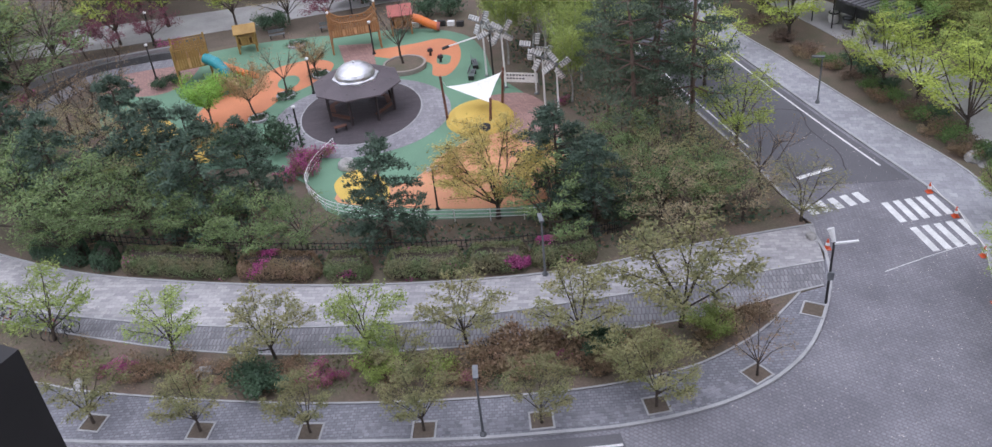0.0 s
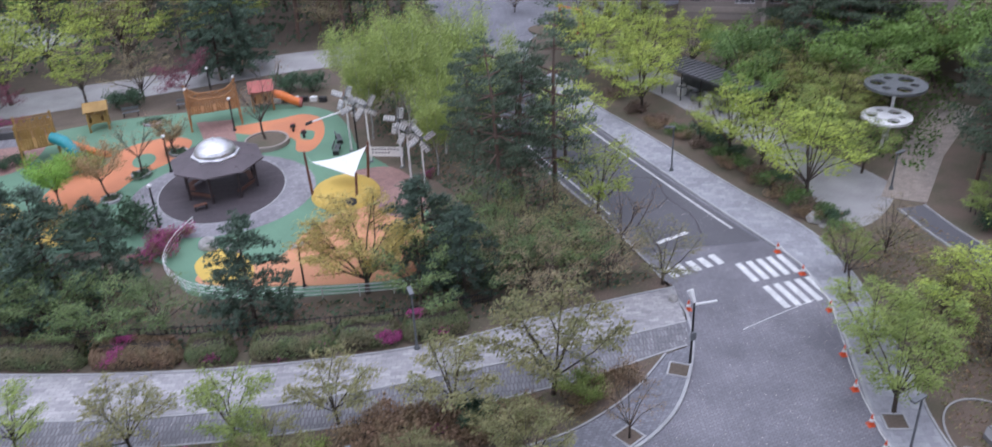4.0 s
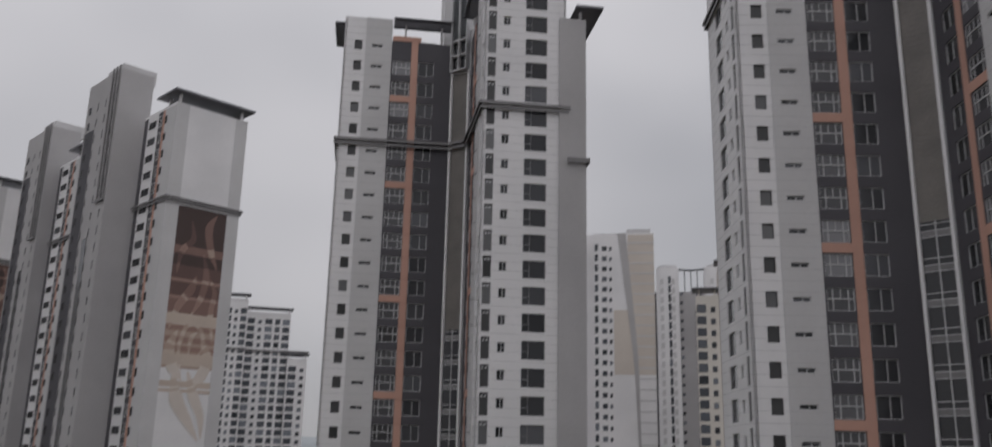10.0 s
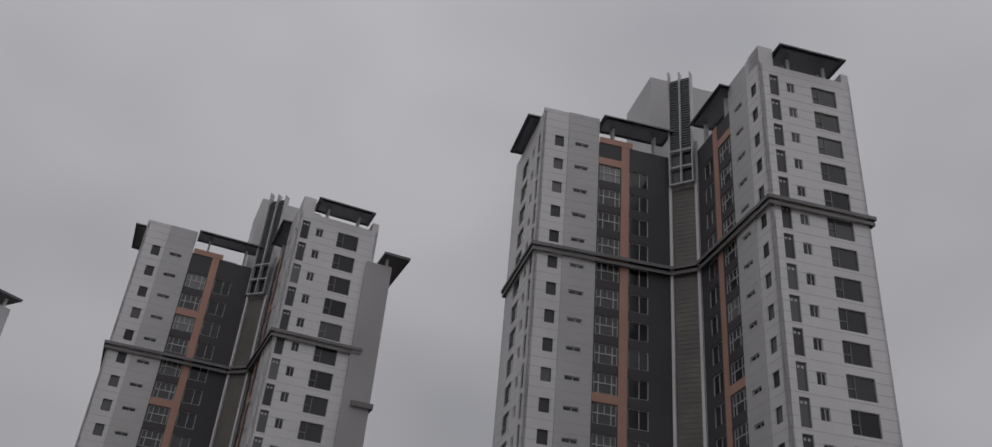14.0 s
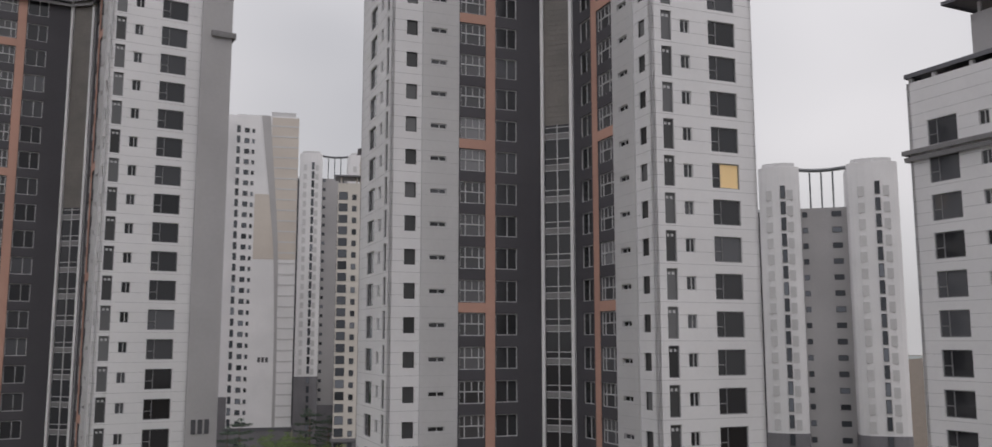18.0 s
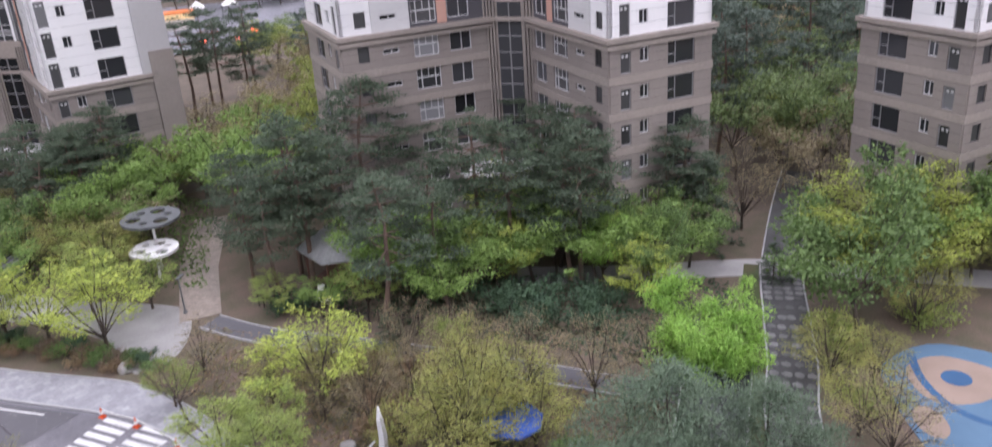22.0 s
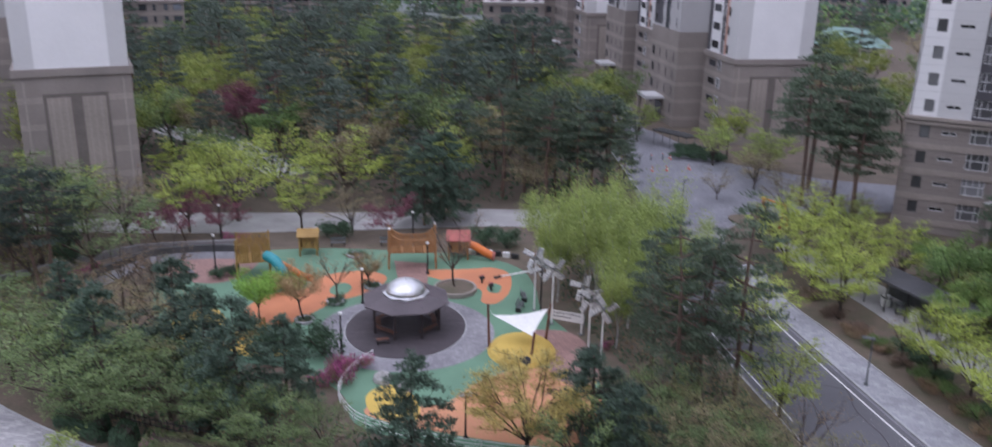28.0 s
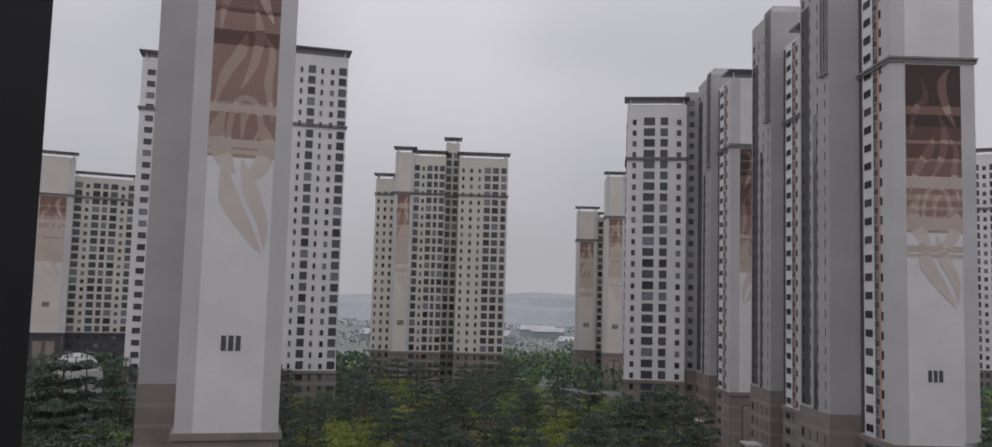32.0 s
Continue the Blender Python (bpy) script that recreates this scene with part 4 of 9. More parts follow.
def y_tower(label, origin, turn, mirror, low, up, top, core, wing=False, first=0, slip=0.0, shaft=False):
    """Tower with two wings round an inner corner. Plan: x along the front, y away."""
    T = thing("apartment_tower", label, "apartment building", pose(*origin, 0, 0, turn), "apartment towers")
    s = -1 if mirror else 1
    def P(x, y):
        return (s * x, y)
    def wall(p, q):
        return face(P(*q), P(*p)) if mirror else face(P(*p), P(*q))
    outline = [(0, 0), (14.2, 0), (16.5, -2.2), (16.5, -15.6), (26, -15.6), (26, 11), (0, 11)]
    flip = lambda poly: [P(*p) for p in (poly[::-1] if mirror else poly)]
    roof = top if shaft else top - 1.6
    rim = 0.0 if shaft else 1.4
    band(T, "inner_wall", flip(outline), 0.0, roof, -0.3, PALEWALL)
    part("core", Geo().prism(flip([(13.2, 2.5), (21.5, 2.5), (21.5, 10), (13.2, 10)]), roof, core), PALEWALL, T, "grey lift core above the roof")
    if wing:
        part("wing_wall", Geo().prism(flip([(25.2, -15.72), (25.2, -15.9), (28.3, -15.9), (28.3, 11), (26.1, 11), (26.1, -15.72)]), low, top - 4.5), GREYWALL, T, "plain grey side wing")
        band(T, "wing_base", flip([(26.2, -15.9), (28.3, -15.9), (28.3, 11), (26.2, 11)]), 0, low + 2.5, 0.15, BROWNWALL)
        band(T, "ledge", flip([(26.5, -15.9), (28.3, -15.9), (28.3, 11), (26.5, 11)]), up - 6.4, up - 5.8, 0.35, LEDGE)
        part("roof_canopy", Geo().prism(flip([(27.0, -16.8), (30.2, -16.8), (30.2, -6), (27.0, -6)]), top - 3.4, top - 3.1), SLATE, T, "thin dark roof canopy")
        part("roof_canopy", Geo().prism(flip([(26.4, -7), (28.6, -7), (28.6, 4), (26.4, 4)]), top - 1.2, top - 0.9), SLATE, T, "thin dark roof canopy")
        part("roof_post", Geo().prism(flip([(27.6, -15.6), (27.9, -15.6), (27.9, -15.2), (27.6, -15.2)]), top - 4.5, top - 3.4), PALEWALL, T)
        bars(T, wall((25.2, -15.9), (28.3, -15.9))[0], 0.55, low + 10.5, 0.45, 1.4)
    for z in (low, up):
        band(T, "ledge", flip(outline), z - 0.55, z - 0.2, 0.32, LEDGE if z == up else BROWNBAND)
        band(T, "ledge", flip(outline), z - 0.02, z + 0.33, 0.45, LEDGE if z == up else BROWNBAND)
    storeys = int((top - low - 1.0) / STOREY)
    floors = [low + STOREY * k for k in range(storeys)]
    below = [low - STOREY * k for k in range(1, int(low / STOREY) + 1) if low - STOREY * k > 0.2]
    for z in below:
        band(T, "stone_band", flip(outline), z - 0.42, z + 0.22, 0.15, BROWNBAND)

    def side(p, q, sections, columns):
        """One wall: sections (from, to, cladding, label, out, top), then columns of windows (kind, from, width, sill, height, dark, glass)."""
        at, w = wall(p, q)
        X = (lambda a, b: w - b) if mirror else (lambda a, b: a)
        upper, base = [], []
        for kind, x, ww, sill, h, dark, glass in columns:
            out = next((c[4] for c in sections if c[0] <= x <= c[1]), 0.0)
            for k, z in enumerate(floors + below):
                hh = h if z >= low or h < 2.2 else 1.7
                x0 = X(x, x + ww)
                (upper if z >= low else base).append((x0, x0 + ww, z + sill, z + sill + hh))
                lit = kind == "wide" and k == 9 and not mirror and not wing and p == (16.5, -15.6)
                window(T, at @ Matrix.Translation((0, 0.2 - (out if z >= low else 0.12), 0)), "litwide" if lit else kind, ww, hh, x0, z + sill, dark, False, glass)
        for a, b, mat, text, out, high in sections:
            x0 = X(a, b)
            skin(T, text.split(" ", 1)[0] + "_panel" if mat is not WHITEWALL else "wall", at, x0, x0 + b - a, low + 0.2, high, upper, mat, text.split(" ", 1)[1], out, 0.3, STOREY / 3 if mat is not DARKWALL else 0.0)
        skin(T, "base_wall", at, 0.0, w, 0.0, low - 0.1, base, BROWNWALL, "brown stone base wall", 0.12, 0.3, STOREY / 4)
        return at, w, X

    # front of the first wing: white, grey, slate with a coral strip
    white, grey, slate = "white painted boarded wall", "grey pale boarded wall panel", "slate dark wall panel"
    at, w, X = side((0, 0), (14.2, 0), [(0, 2.8, WHITEWALL, white, 0.0, top + rim), (2.8, 6.2, PALEWALL, grey, 0.12, top + rim), (6.2, 14.2, DARKWALL, slate, 0.0, top - 1.6)],
        [("plain", 1.35, 1.0, 0.85, 1.35, True, LOUVREGLASS), ("slit", 3.55, 1.5, 1.3, 0.45, False, GLASS), ("grid", 6.4, 2.3, 0.65, 1.95, False, BAYGLASS), ("half", 9.75, 2.05, 0.7, 1.9, False, GLASS)])
    coral = lambda a, b, z0, z1, out, text="": slab_on(T, "coral_strip", at, X(a, b), X(a, b) + b - a, z0, z1, out, ORANGEWALL, text)
    coral(8.78, 9.66, low + 0.4, top - 1.5, 0.06, "coral painted strip")
    for k in (first, first + 5, first + 9, first + 14, first + 18):
        if k < storeys - 1:
            coral(6.25, 8.78, low + STOREY * k + 2.65, low + STOREY * k + 3.5, 0.05)
    coral(6.3, 10.0, top - 1.6, top - 0.9, 0.08)
    # outer end of the first wing
    side((0, 11), (0, 0), [(0, 11, WHITEWALL, white, 0.0, top + rim * 0.7)],
        [("louvre", 9.2, 0.95, 0.35, 2.4, True, LOUVREGLASS), ("half", 7.2, 0.85, 1.1, 1.1, False, GLASS), ("wide", 3.2, 2.5, 0.45, 2.0, True, GLASS)])
    # stair in the inner corner
    at, w = wall((14.2, 0), (16.5, -2.2))
    skin(T, "stair_wall", at, 0, w, 0.0, top - 0.2, [], PALEWALL, "grey stair wall")
    glazed = low + (top - low) * 0.465
    part("stair_glazing", Geo().box(0.35, w - 0.35, -0.03, -0.002, low + 1, glazed, 0, at), GLASS, T, "dark stairwell glazing")
    slab_on(T, "louvre_panel", at, 0.3, w - 0.3, glazed, top - 6, 0.05, LOUVRE, "bronze-grey louvred panel")
    g = Geo()
    z = glazed + 0.3
    while z < top - 6.2:
        g.box(0.32, w - 0.44, -0.075, -0.05, z, z + 0.12, 0, at)
        z += STOREY / 6
    tagged(part("louvre_slats", g, LOUVRE, T), kind="stuff")
    for x in (0.0, w - 0.42):
        part("stair_pier", Geo().box(x + 0.06, x + 0.36, -0.3, 0, low + 0.5, top - 5.8, 0, at), WHITEWALL, T)
    g = Geo()
    z = low + 1
    while z < glazed:
        for u in (0.0, 0.55, 1.1):
            g.box(0.36, w - 0.42, -0.08, -0.03, z + u, z + u + 0.07, 0, at)
        z += STOREY
    g.box(w / 2 - 0.05, w / 2 + 0.05, -0.09, -0.03, low + 1, glazed, 0, at)
    part("stair_grille", g, FRAMEW, T, "pale bars of the stair glazing")
    for z in np.arange(low + 1.1, glazed - 1.2, STOREY):
        part("landing_band", Geo().box(0.37, w - 0.43, -0.05, -0.031, float(z), float(z) + 0.5, 0, at), LEDGE, T)
    if not shaft:
        crown = part("louvre_tower", Geo().box(0.28, w - 0.28, -0.25, -0.05, top - 5.5, top + 8.6, 0, at), DARKMETAL, T, "dark backing of the roof louvre")
        for k in range(3):
            x = 0.34 + k * (w - 0.68) / 2
            part("roof_fin", Geo().box(x - 0.07, x + 0.07, -0.85, -0.05, top - 5.8, top + 9.6 - 0.35 * k, 0, at), FRAMEW, crown, "pale steel fin")
        for k in range(3):
            part("frame_bar", Geo().box(0.28, w - 0.28, -0.8, -0.24, top - 5.8 + 2.1 * k, top - 5.62 + 2.1 * k, 0, at), FRAMEW, crown)
        for k in range(28):
            part("slat", Geo().box(0.4, w - 0.4, -0.6, -0.26, top - 1.2 + k * 0.34, top - 1.06 + k * 0.34, 0, at), GREYMETAL, crown)
        for k in range(2):
            part("pane", Geo().box(0.42 + k * (w - 0.68) / 2, 0.26 + (k + 1) * (w - 0.68) / 2, -0.31, -0.26, top - 5.55, top - 1.5, 0, at), GLASS, crown)
    slab_on(T, "portal", at, -1.2, w + 1.2, 0, low + 3.4, 0.5, BROWNBAND, "fluted brown stone stair portal")
    part("portal_glazing", Geo().box(0.5, w - 0.5, -0.56, -0.5, 1.0, low + 1.6, 0, at), GLASS, T)
    g = Geo()
    for z in np.arange(2.0, low + 1.2, STOREY / 2):
        g.box(0.5, w - 0.5, -0.62, -0.56, float(z), float(z) + 0.1, 0, at)
    g.box(w / 2 - 0.05, w / 2 + 0.05, -0.63, -0.56, 1.0, low + 1.6, 0, at)
    part("portal_grille", g, LEDGE, T)
    for k in range(5):
        for x in (-1.0 + k * 0.3, w + 1.0 - k * 0.3):
            part("portal_flute", Geo().box(x - 0.08, x + 0.08, -0.78, -0.5, 0, low + 2.8, 0, at), BROWNWALL, T)
    if not shaft:
        porch = part("porch", Geo().box(-1.6, w + 1.6, -5.6, -0.6, 4.3, 4.9, 0, at), BROWNBAND, T, "pale brown entrance porch roof")
        part("porch_edge", Geo().box(-1.8, w + 1.8, -5.8, -0.6, 4.9, 5.15, 0, at), FRAMEW, porch)
        for x in (-1.2, w + 1.2):
            part("porch_column", Geo().box(x - 0.3, x + 0.3, -5.3, -4.7, 0, 4.3, 0, at), BROWNWALL, porch)
    # inner side of the second wing
    at, w, X = side((16.5, -2.2), (16.5, -15.6), [(0, 7.4, DARKWALL, slate, 0.0, top - 1.6), (7.4, 10.8, PALEWALL, grey, 0.12, top + rim), (10.8, 13.4, WHITEWALL, white, 0.0, top + rim + 0.3)],
        [("half", 1.3, 2.0, 0.7, 1.9, False, GLASS), ("grid", 4.65, 2.5, 0.65, 1.95, False, BAYGLASS), ("slit", 8.4, 1.5, 1.3, 0.45, False, GLASS), ("plain", 11.5, 1.0, 0.85, 1.35, True, LOUVREGLASS)])
    coral(3.6, 4.5, low + 0.4, top - 1.5, 0.06, "coral painted strip")
    for k in (first, first + 5, first + 9, first + 14, first + 18):
        if k < storeys - 1:
            coral(4.5, 7.3, low + STOREY * k + 2.65, low + STOREY * k + 3.5, 0.05)
    # end of the second wing
    side((16.5, -15.6), (26, -15.6), [(0, 9.5, WHITEWALL, white, 0.0, top - 0.2 if not shaft else top)],
        [("louvre", 0.95 - slip, 0.95, 0.35, 2.4, True, LOUVREGLASS), ("half", 2.7 - slip, 0.85, 1.1, 1.1, False, GLASS), ("wide", 5.3 - slip, 2.55, 0.45, 2.0, True, GLASS)])
    for p, q in (((26, -15.6), (26, 11)), ((26, 11), (0, 11))):
        at, w = wall(p, q)
        skin(T, "wall", at, 0, w, low + 0.2, top, [], WHITEWALL, "white painted boarded wall", 0.0, 0.3, STOREY / 3)
        skin(T, "base_wall", at, 0, w, 0.0, low - 0.1, [], BROWNWALL, "brown stone base wall", 0.12, 0.3, STOREY / 4)
    # roof: slabs on posts, raised corners
    if shaft:
        part("roof_canopy", Geo().prism(flip([(16.4, -15.7), (26.1, -15.7), (26.1, -5), (16.4, -5)]), top + 0.4, top + 0.75), SLATE, T, "thin dark roof slab")
        for x in (17.2, 20.4, 23.6, 25.7):
            part("roof_post", Geo().box(P(x, 0)[0] - 0.15, P(x, 0)[0] + 0.15, -15.5, -15.2, top, top + 0.4), PALEWALL, T)
        part("roof_shaft", Geo().prism(flip([(16.9, -9.5), (24.5, -9.5), (24.5, -2), (16.9, -2)]), top, top + 6.2), GREYWALL, T, "grey stair shaft above the roof")
        part("roof_canopy", Geo().prism(flip([(15.4, -11), (26, -11), (26, -1), (15.4, -1)]), top + 7.2, top + 7.5), SLATE, T, "thin dark canopy over the shaft")
        for x in (17.4, 24.0):
            for y in (-9.0, -2.5):
                part("roof_post", Geo().box(P(x, 0)[0] - 0.12, P(x, 0)[0] + 0.12, y - 0.12, y + 0.12, top + 6.2, top + 7.2), PALEWALL, T)
        return T
    for x0, x1, y0, y1, z in ((6.35, 14.3, -1.2, 1.9, 1.1), (-1.4, 3.5, 1.5, 9, 1.1), (18.1, 25.1, -16.9, -13.4, 1.45), (15.2, 18.2, -10.2, -3.0, 0.9), (24.2, 27.6, -7, 4, 1.3)):
        canopy = part("roof_canopy", Geo().prism(flip([(x0, y0), (x1, y0), (x1, y1), (x0, y1)]), top + z, top + z + 0.16), SLATE, T, "thin dark roof canopy on posts")
        part("edge_beam", Geo().prism(flip([(x0 + 0.35, y0 + 0.35), (x1 - 0.35, y0 + 0.35), (x1 - 0.35, y1 - 0.35), (x0 + 0.35, y1 - 0.35)]), top + z - 0.18, top + z - 0.001), SLATE, canopy)
        for a, b in ((x0 + 1.6, y0 + 1.6), (x1 - 1.6, y0 + 1.6), (x0 + 1.6, y1 - 1), (x1 - 1.6, y1 - 1)):
            p = P(a, b)
            part("canopy_post", Geo().box(p[0] - 0.12, p[0] + 0.12, p[1] - 0.12, p[1] + 0.12, top - 1.7, top + z - 0.19), PALEWALL, canopy)
    for x0, x1, high in ((16.5, 18.0, 1.9), (25.2, 26.0, 0.9)):
        part("parapet", Geo().prism(flip([(x0, -15.58), (x1, -15.58), (x1, -13.6), (x0, -13.6)]), top - 0.2, top + high), WHITEWALL, T, "raised white roof corner")
    return T


y_tower("white tower with slate and coral stripes, brown base", (57.73, 50.25, 0), -34.3, False, 17.9, 75.9, 91.6, 103.0, first=5)
y_tower("white tower with slate and coral stripes beside a grey side wing", (41.8, 101.6, 0), -24.9, False, 12.95, 70.8, 86.6, 97.0, True, first=3, slip=0.55)
y_tower("lower white tower with dark windows and a brown base", (75.6, -18.2, 0), -120.2, True, 17.9, 46.9, 52.6, 58.0, shaft=True)


def plain_tower(label, origin, turn, blocks, wallmat, low, top, basemat, group="far towers", far=True, ledge=0.0):
    """A tower of box blocks: (x0, x1, y0, y1, top shift, front columns, left columns, right columns, end mural)."""
    T = thing("apartment_tower", label, "apartment building", pose(*origin, 0, 0, turn), group)
    for x0, x1, y0, y1, rise, front, left, right, art in blocks:
        poly = [(x0, y0), (x1, y0), (x1, y1), (x0, y1)]
        tp = top + rise
        plain = art == GREYWALL
        foot = low + 3.0 if plain else low
        part("wall", Geo().prism(poly, foot, tp), wallmat if not art or art == "mural" else art, T)
        band(T, "base_wall", poly, 0, foot, 0.15, basemat)
        if ledge and not plain:
            band(T, "ledge", poly, ledge, ledge + 0.35, 0.3, LEDGE)
            band(T, "ledge", poly, ledge + 0.5, ledge + 0.85, 0.42, LEDGE)
        if not plain:
            band(T, "ledge", poly, low - 0.4, low + 0.4, 0.4, basemat)
        for k in range(1, int(foot / STOREY) + 1):
            if basemat is BROWNWALL:
                band(T, "stone_band", poly, foot - STOREY * k - 0.35, foot - STOREY * k + 0.3, 0.17, BROWNBAND)
        levels = [low + STOREY * k + 0.8 for k in range(int((tp - low - 1.5) / STOREY))]
        lower = [low - STOREY * k + 0.8 for k in range(1, int(low / STOREY) + 1)]
        for cols, p, q in ((front, (x0, y0), (x1, y0)), (left, (x0, y1), (x0, y0)), (right, (x1, y0), (x1, y1))):
            if not cols:
                continue
            at, w = face(p, q)
            out = at @ Matrix.Translation((0, -0.16, 0))
            n = cols if isinstance(cols, int) else len(cols)
            pitch = w / n
            for k in range(n):
                share = (0.8, 0.4, 0.8, 0.58)[k % 4] if isinstance(cols, int) else cols[k]
                ww = pitch * share
                many(T, "window_column", at, "plain", ww, 2.0 if share > 0.41 else 1.4, pitch * (k + 0.5) - ww / 2, levels, True, far, True)
                many(T, "lower_window_column", out, "plain", ww, 1.5, pitch * (k + 0.5) - ww / 2, lower, True, far, True)
        if not plain:
            cx0, cx1 = x0 - 0.8, x1 + 0.8
            part("roof_canopy", Geo().box(cx0, cx1, y0 - 0.9, y0 + 6, tp + 1.6, tp + 1.95), SLATE, T, "thin dark roof canopy")
            for x in (x0 + 0.8, x1 - 0.8):
                for y in (y0 + 0.6, y0 + 4):
                    part("canopy_post", Geo().box(x - 0.2, x + 0.2, y, y + 0.4, tp, tp + 1.6), wallmat, T)
        if art == "mural":
            at, w = face((x0, y0), (x1, y0))
            slab_on(T, "side_strip", at, 0, w * 0.17, low, tp, 0.04, PALEWALL)
            slab_on(T, "side_strip", at, w * 0.83, w, low, tp, 0.04, PALEWALL)
            cut = ledge or tp
            # far towers get every mural band two tones paler
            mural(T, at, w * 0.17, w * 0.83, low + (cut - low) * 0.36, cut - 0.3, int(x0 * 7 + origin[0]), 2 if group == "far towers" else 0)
            bars(T, at, w * 0.40, low + 9.5, 0.55, 1.7)
            out = at @ Matrix.Translation((0, -0.17, 0))
            for u in (0.05, 0.93):
                slab_on(T, "stone_line", out, w * u, w * u + 0.16, 0.5, low - 0.9, 0.04, NICHE)
            niche = slab_on(T, "niche_frame", out, w * 0.21, w * 0.79, 1.0, low - 2.3, 0.03, BROWNDARK, "dark frame round the niche")
            for u0, u1 in ((0.24, 0.45), (0.55, 0.76)):
                part("niche_panel", Geo().box(w * u0, w * u1, -0.06, -0.031, 1.0, low - 2.7, 0, out), BROWNBAND, niche, "recessed pale stone panel")
                for k in range(3):
                    x = w * (u0 + (u1 - u0) * (0.22 + 0.28 * k))
                    part("flute", Geo().box(x - 0.09, x + 0.09, -0.1, -0.061, 1.0, low - 2.7, 0, out), NICHE, niche)
    return T


def mural_tower(label, origin, far, back=0.0, rise=8.5):
    T = plain_tower(label, origin, 12.0, [
        (0, 12.6, 0, 11.5, 0, 0, 0, 0, "mural"),
        (back - 4.2, back + 1.5, 13.5, 27, rise, 0, (0.25, 0, 0, 0), 0, GREYWALL)], WHITEWALL, 13.1, 86.5, BROWNWALL, "mural towers", far, 70.0)
    at, w = face((0, 11.5), (0, 0))
    rows = [13.1 + STOREY * k for k in range(25)]
    lower = [13.1 - STOREY * k for k in range(1, 5)]
    slab_on(T, "slate_strip", at, 0.0, 1.3, 13.6, 86, 0.03, DARKWALL, "dark slate wall strip")
    slab_on(T, "slate_strip", at, 5.3, 6.9, 13.6, 86, 0.03, DARKWALL, "dark slate wall strip")
    slab_on(T, "coral_strip", at, 6.9, 7.7, 13.6, 86, 0.05, ORANGEWALL, "coral painted strip")
    slab_on(T, "grey_strip", at, 7.7, 11.48, 13.6, 86, 0.06, PALEWALL, "pale grey wall strip")
    many(T, "window_column", at, "slit", 2.5, 1.15, 2.0, [z + 1.1 for z in rows], True, far, True)
    many(T, "window_column", at @ Matrix.Translation((0, -0.03, 0)), "half", 1.3, 1.9, 5.45, [z + 0.7 for z in rows], False, far, True)
    many(T, "window_column", at @ Matrix.Translation((0, -0.06, 0)), "plain", 0.6, 1.3, 7.85, [z + 0.8 for z in rows], True, far, True)
    out = at @ Matrix.Translation((0, -0.17, 0))
    many(T, "lower_window_column", out, "slit", 2.5, 1.0, 2.0, [z + 1.1 for z in lower], True, far, True)
    many(T, "lower_window_column", out, "half", 1.3, 1.6, 5.45, [z + 0.8 for z in lower], False, far, True)
    at, w = face((back - 4.2, 27), (back - 4.2, 13.5))
    slab_on(T, "slate_strip", at, 0.5, 4.5, 16.5, 86, 0.03, DARKWALL, "dark slate wall strip")
    for k in range(3):
        part("roof_fin", Geo().box(back - 4.5, back - 4.2, 13.9 + 1.3 * k, 14.05 + 1.3 * k, rise + 63.5, rise + 87.1), LEDGE, T, "thin steel fin on the shaft")
    part("fin_bar", Geo().box(back - 4.6, back - 4.2, 13.7, 17.0, rise + 63.1, rise + 63.5), LEDGE, T)
    part("stair_glazing", Geo().box(back - 4.26, back - 4.2, 19.0, 20.6, 8.0, 66.0), GLASS, T, "dark stair glazing strip")
    part("roof_house", Geo().box(back - 2.5, back + 3.5, 17.5, 24.0, rise + 86.5, rise + 89.1), PALEWALL, T, "grey lift house on the roof")
    at = Matrix.Translation((back - 4.2, 21.0, 0)) @ Matrix.Rotation(radians(-90), 4, "Z")
    porch = part("porch", Geo().box(-2.6, 2.6, -3.4, 0.0, 4.0, 4.5, 0, at), FRAMEW, T, "pale entrance porch slab")
    for x in (-2.2, 2.2):
        part("porch_column", Geo().box(x - 0.25, x + 0.25, -3.2, -2.7, 0, 4.0, 0, at), BROWNBAND, porch)
    part("porch_door", Geo().box(-1.6, 1.6, -0.25, -0.16, 0.1, 3.2, 0, at), GLASS, porch, "dark entrance glazing")
    return T


mural_tower("white tower with a brown mural on its end wall", (30.7, 141.7, 0), False)
mural_tower("white tower with grey stepped wings", (23.1, 180.0, 0), False, 2.2)
mural_tower("white tower with a mural, farther along the drive", (11.5, 215.0, 0), True, 2.8, 4.3)
plain_tower("white tower with many dark windows", (-14.0, 239.6, 0), 4.0, [
    (0, 15.5, 0, 14, 0, (0.25, 0.75, 0.5, 0.3), (0.5, 0.3), 0, ""),
    (15.5, 22, 3, 16, 4, (0.4, 0.4), 0, 3, GREYWALL)], WHITEWALL, 13.0, 86.0, BROWNWALL, "far towers", True, 71.0)
plain_tower("grey-sided tower with a large leaf mural", (-54.5, 92.2, 0), 27.5, [
    (0, 11.2, 0, 15, 0, 0, 0, 0, "mural"),
    (-6.7, 3, 30, 46, 4, 0, 0, 0, GREYWALL)], WHITEWALL, 16.7, 92, BROWNWALL, "mural towers", False, 74)
plain_tower("white tower behind the mural tower", (-107, 212, 0), 27.0, [
    (-28, -14, -2, 12, -6.5, (0.4, 0.7, 0.75), 2, 0, ""),
    (7, 23.2, 4, 16, 0, (0.3, 0.25, 0.7, 0.25, 0.35, 0.75), 0, 2, "")], WHITEWALL, 13.0, 97.0, BROWNWALL, "far towers", True, 77.5)
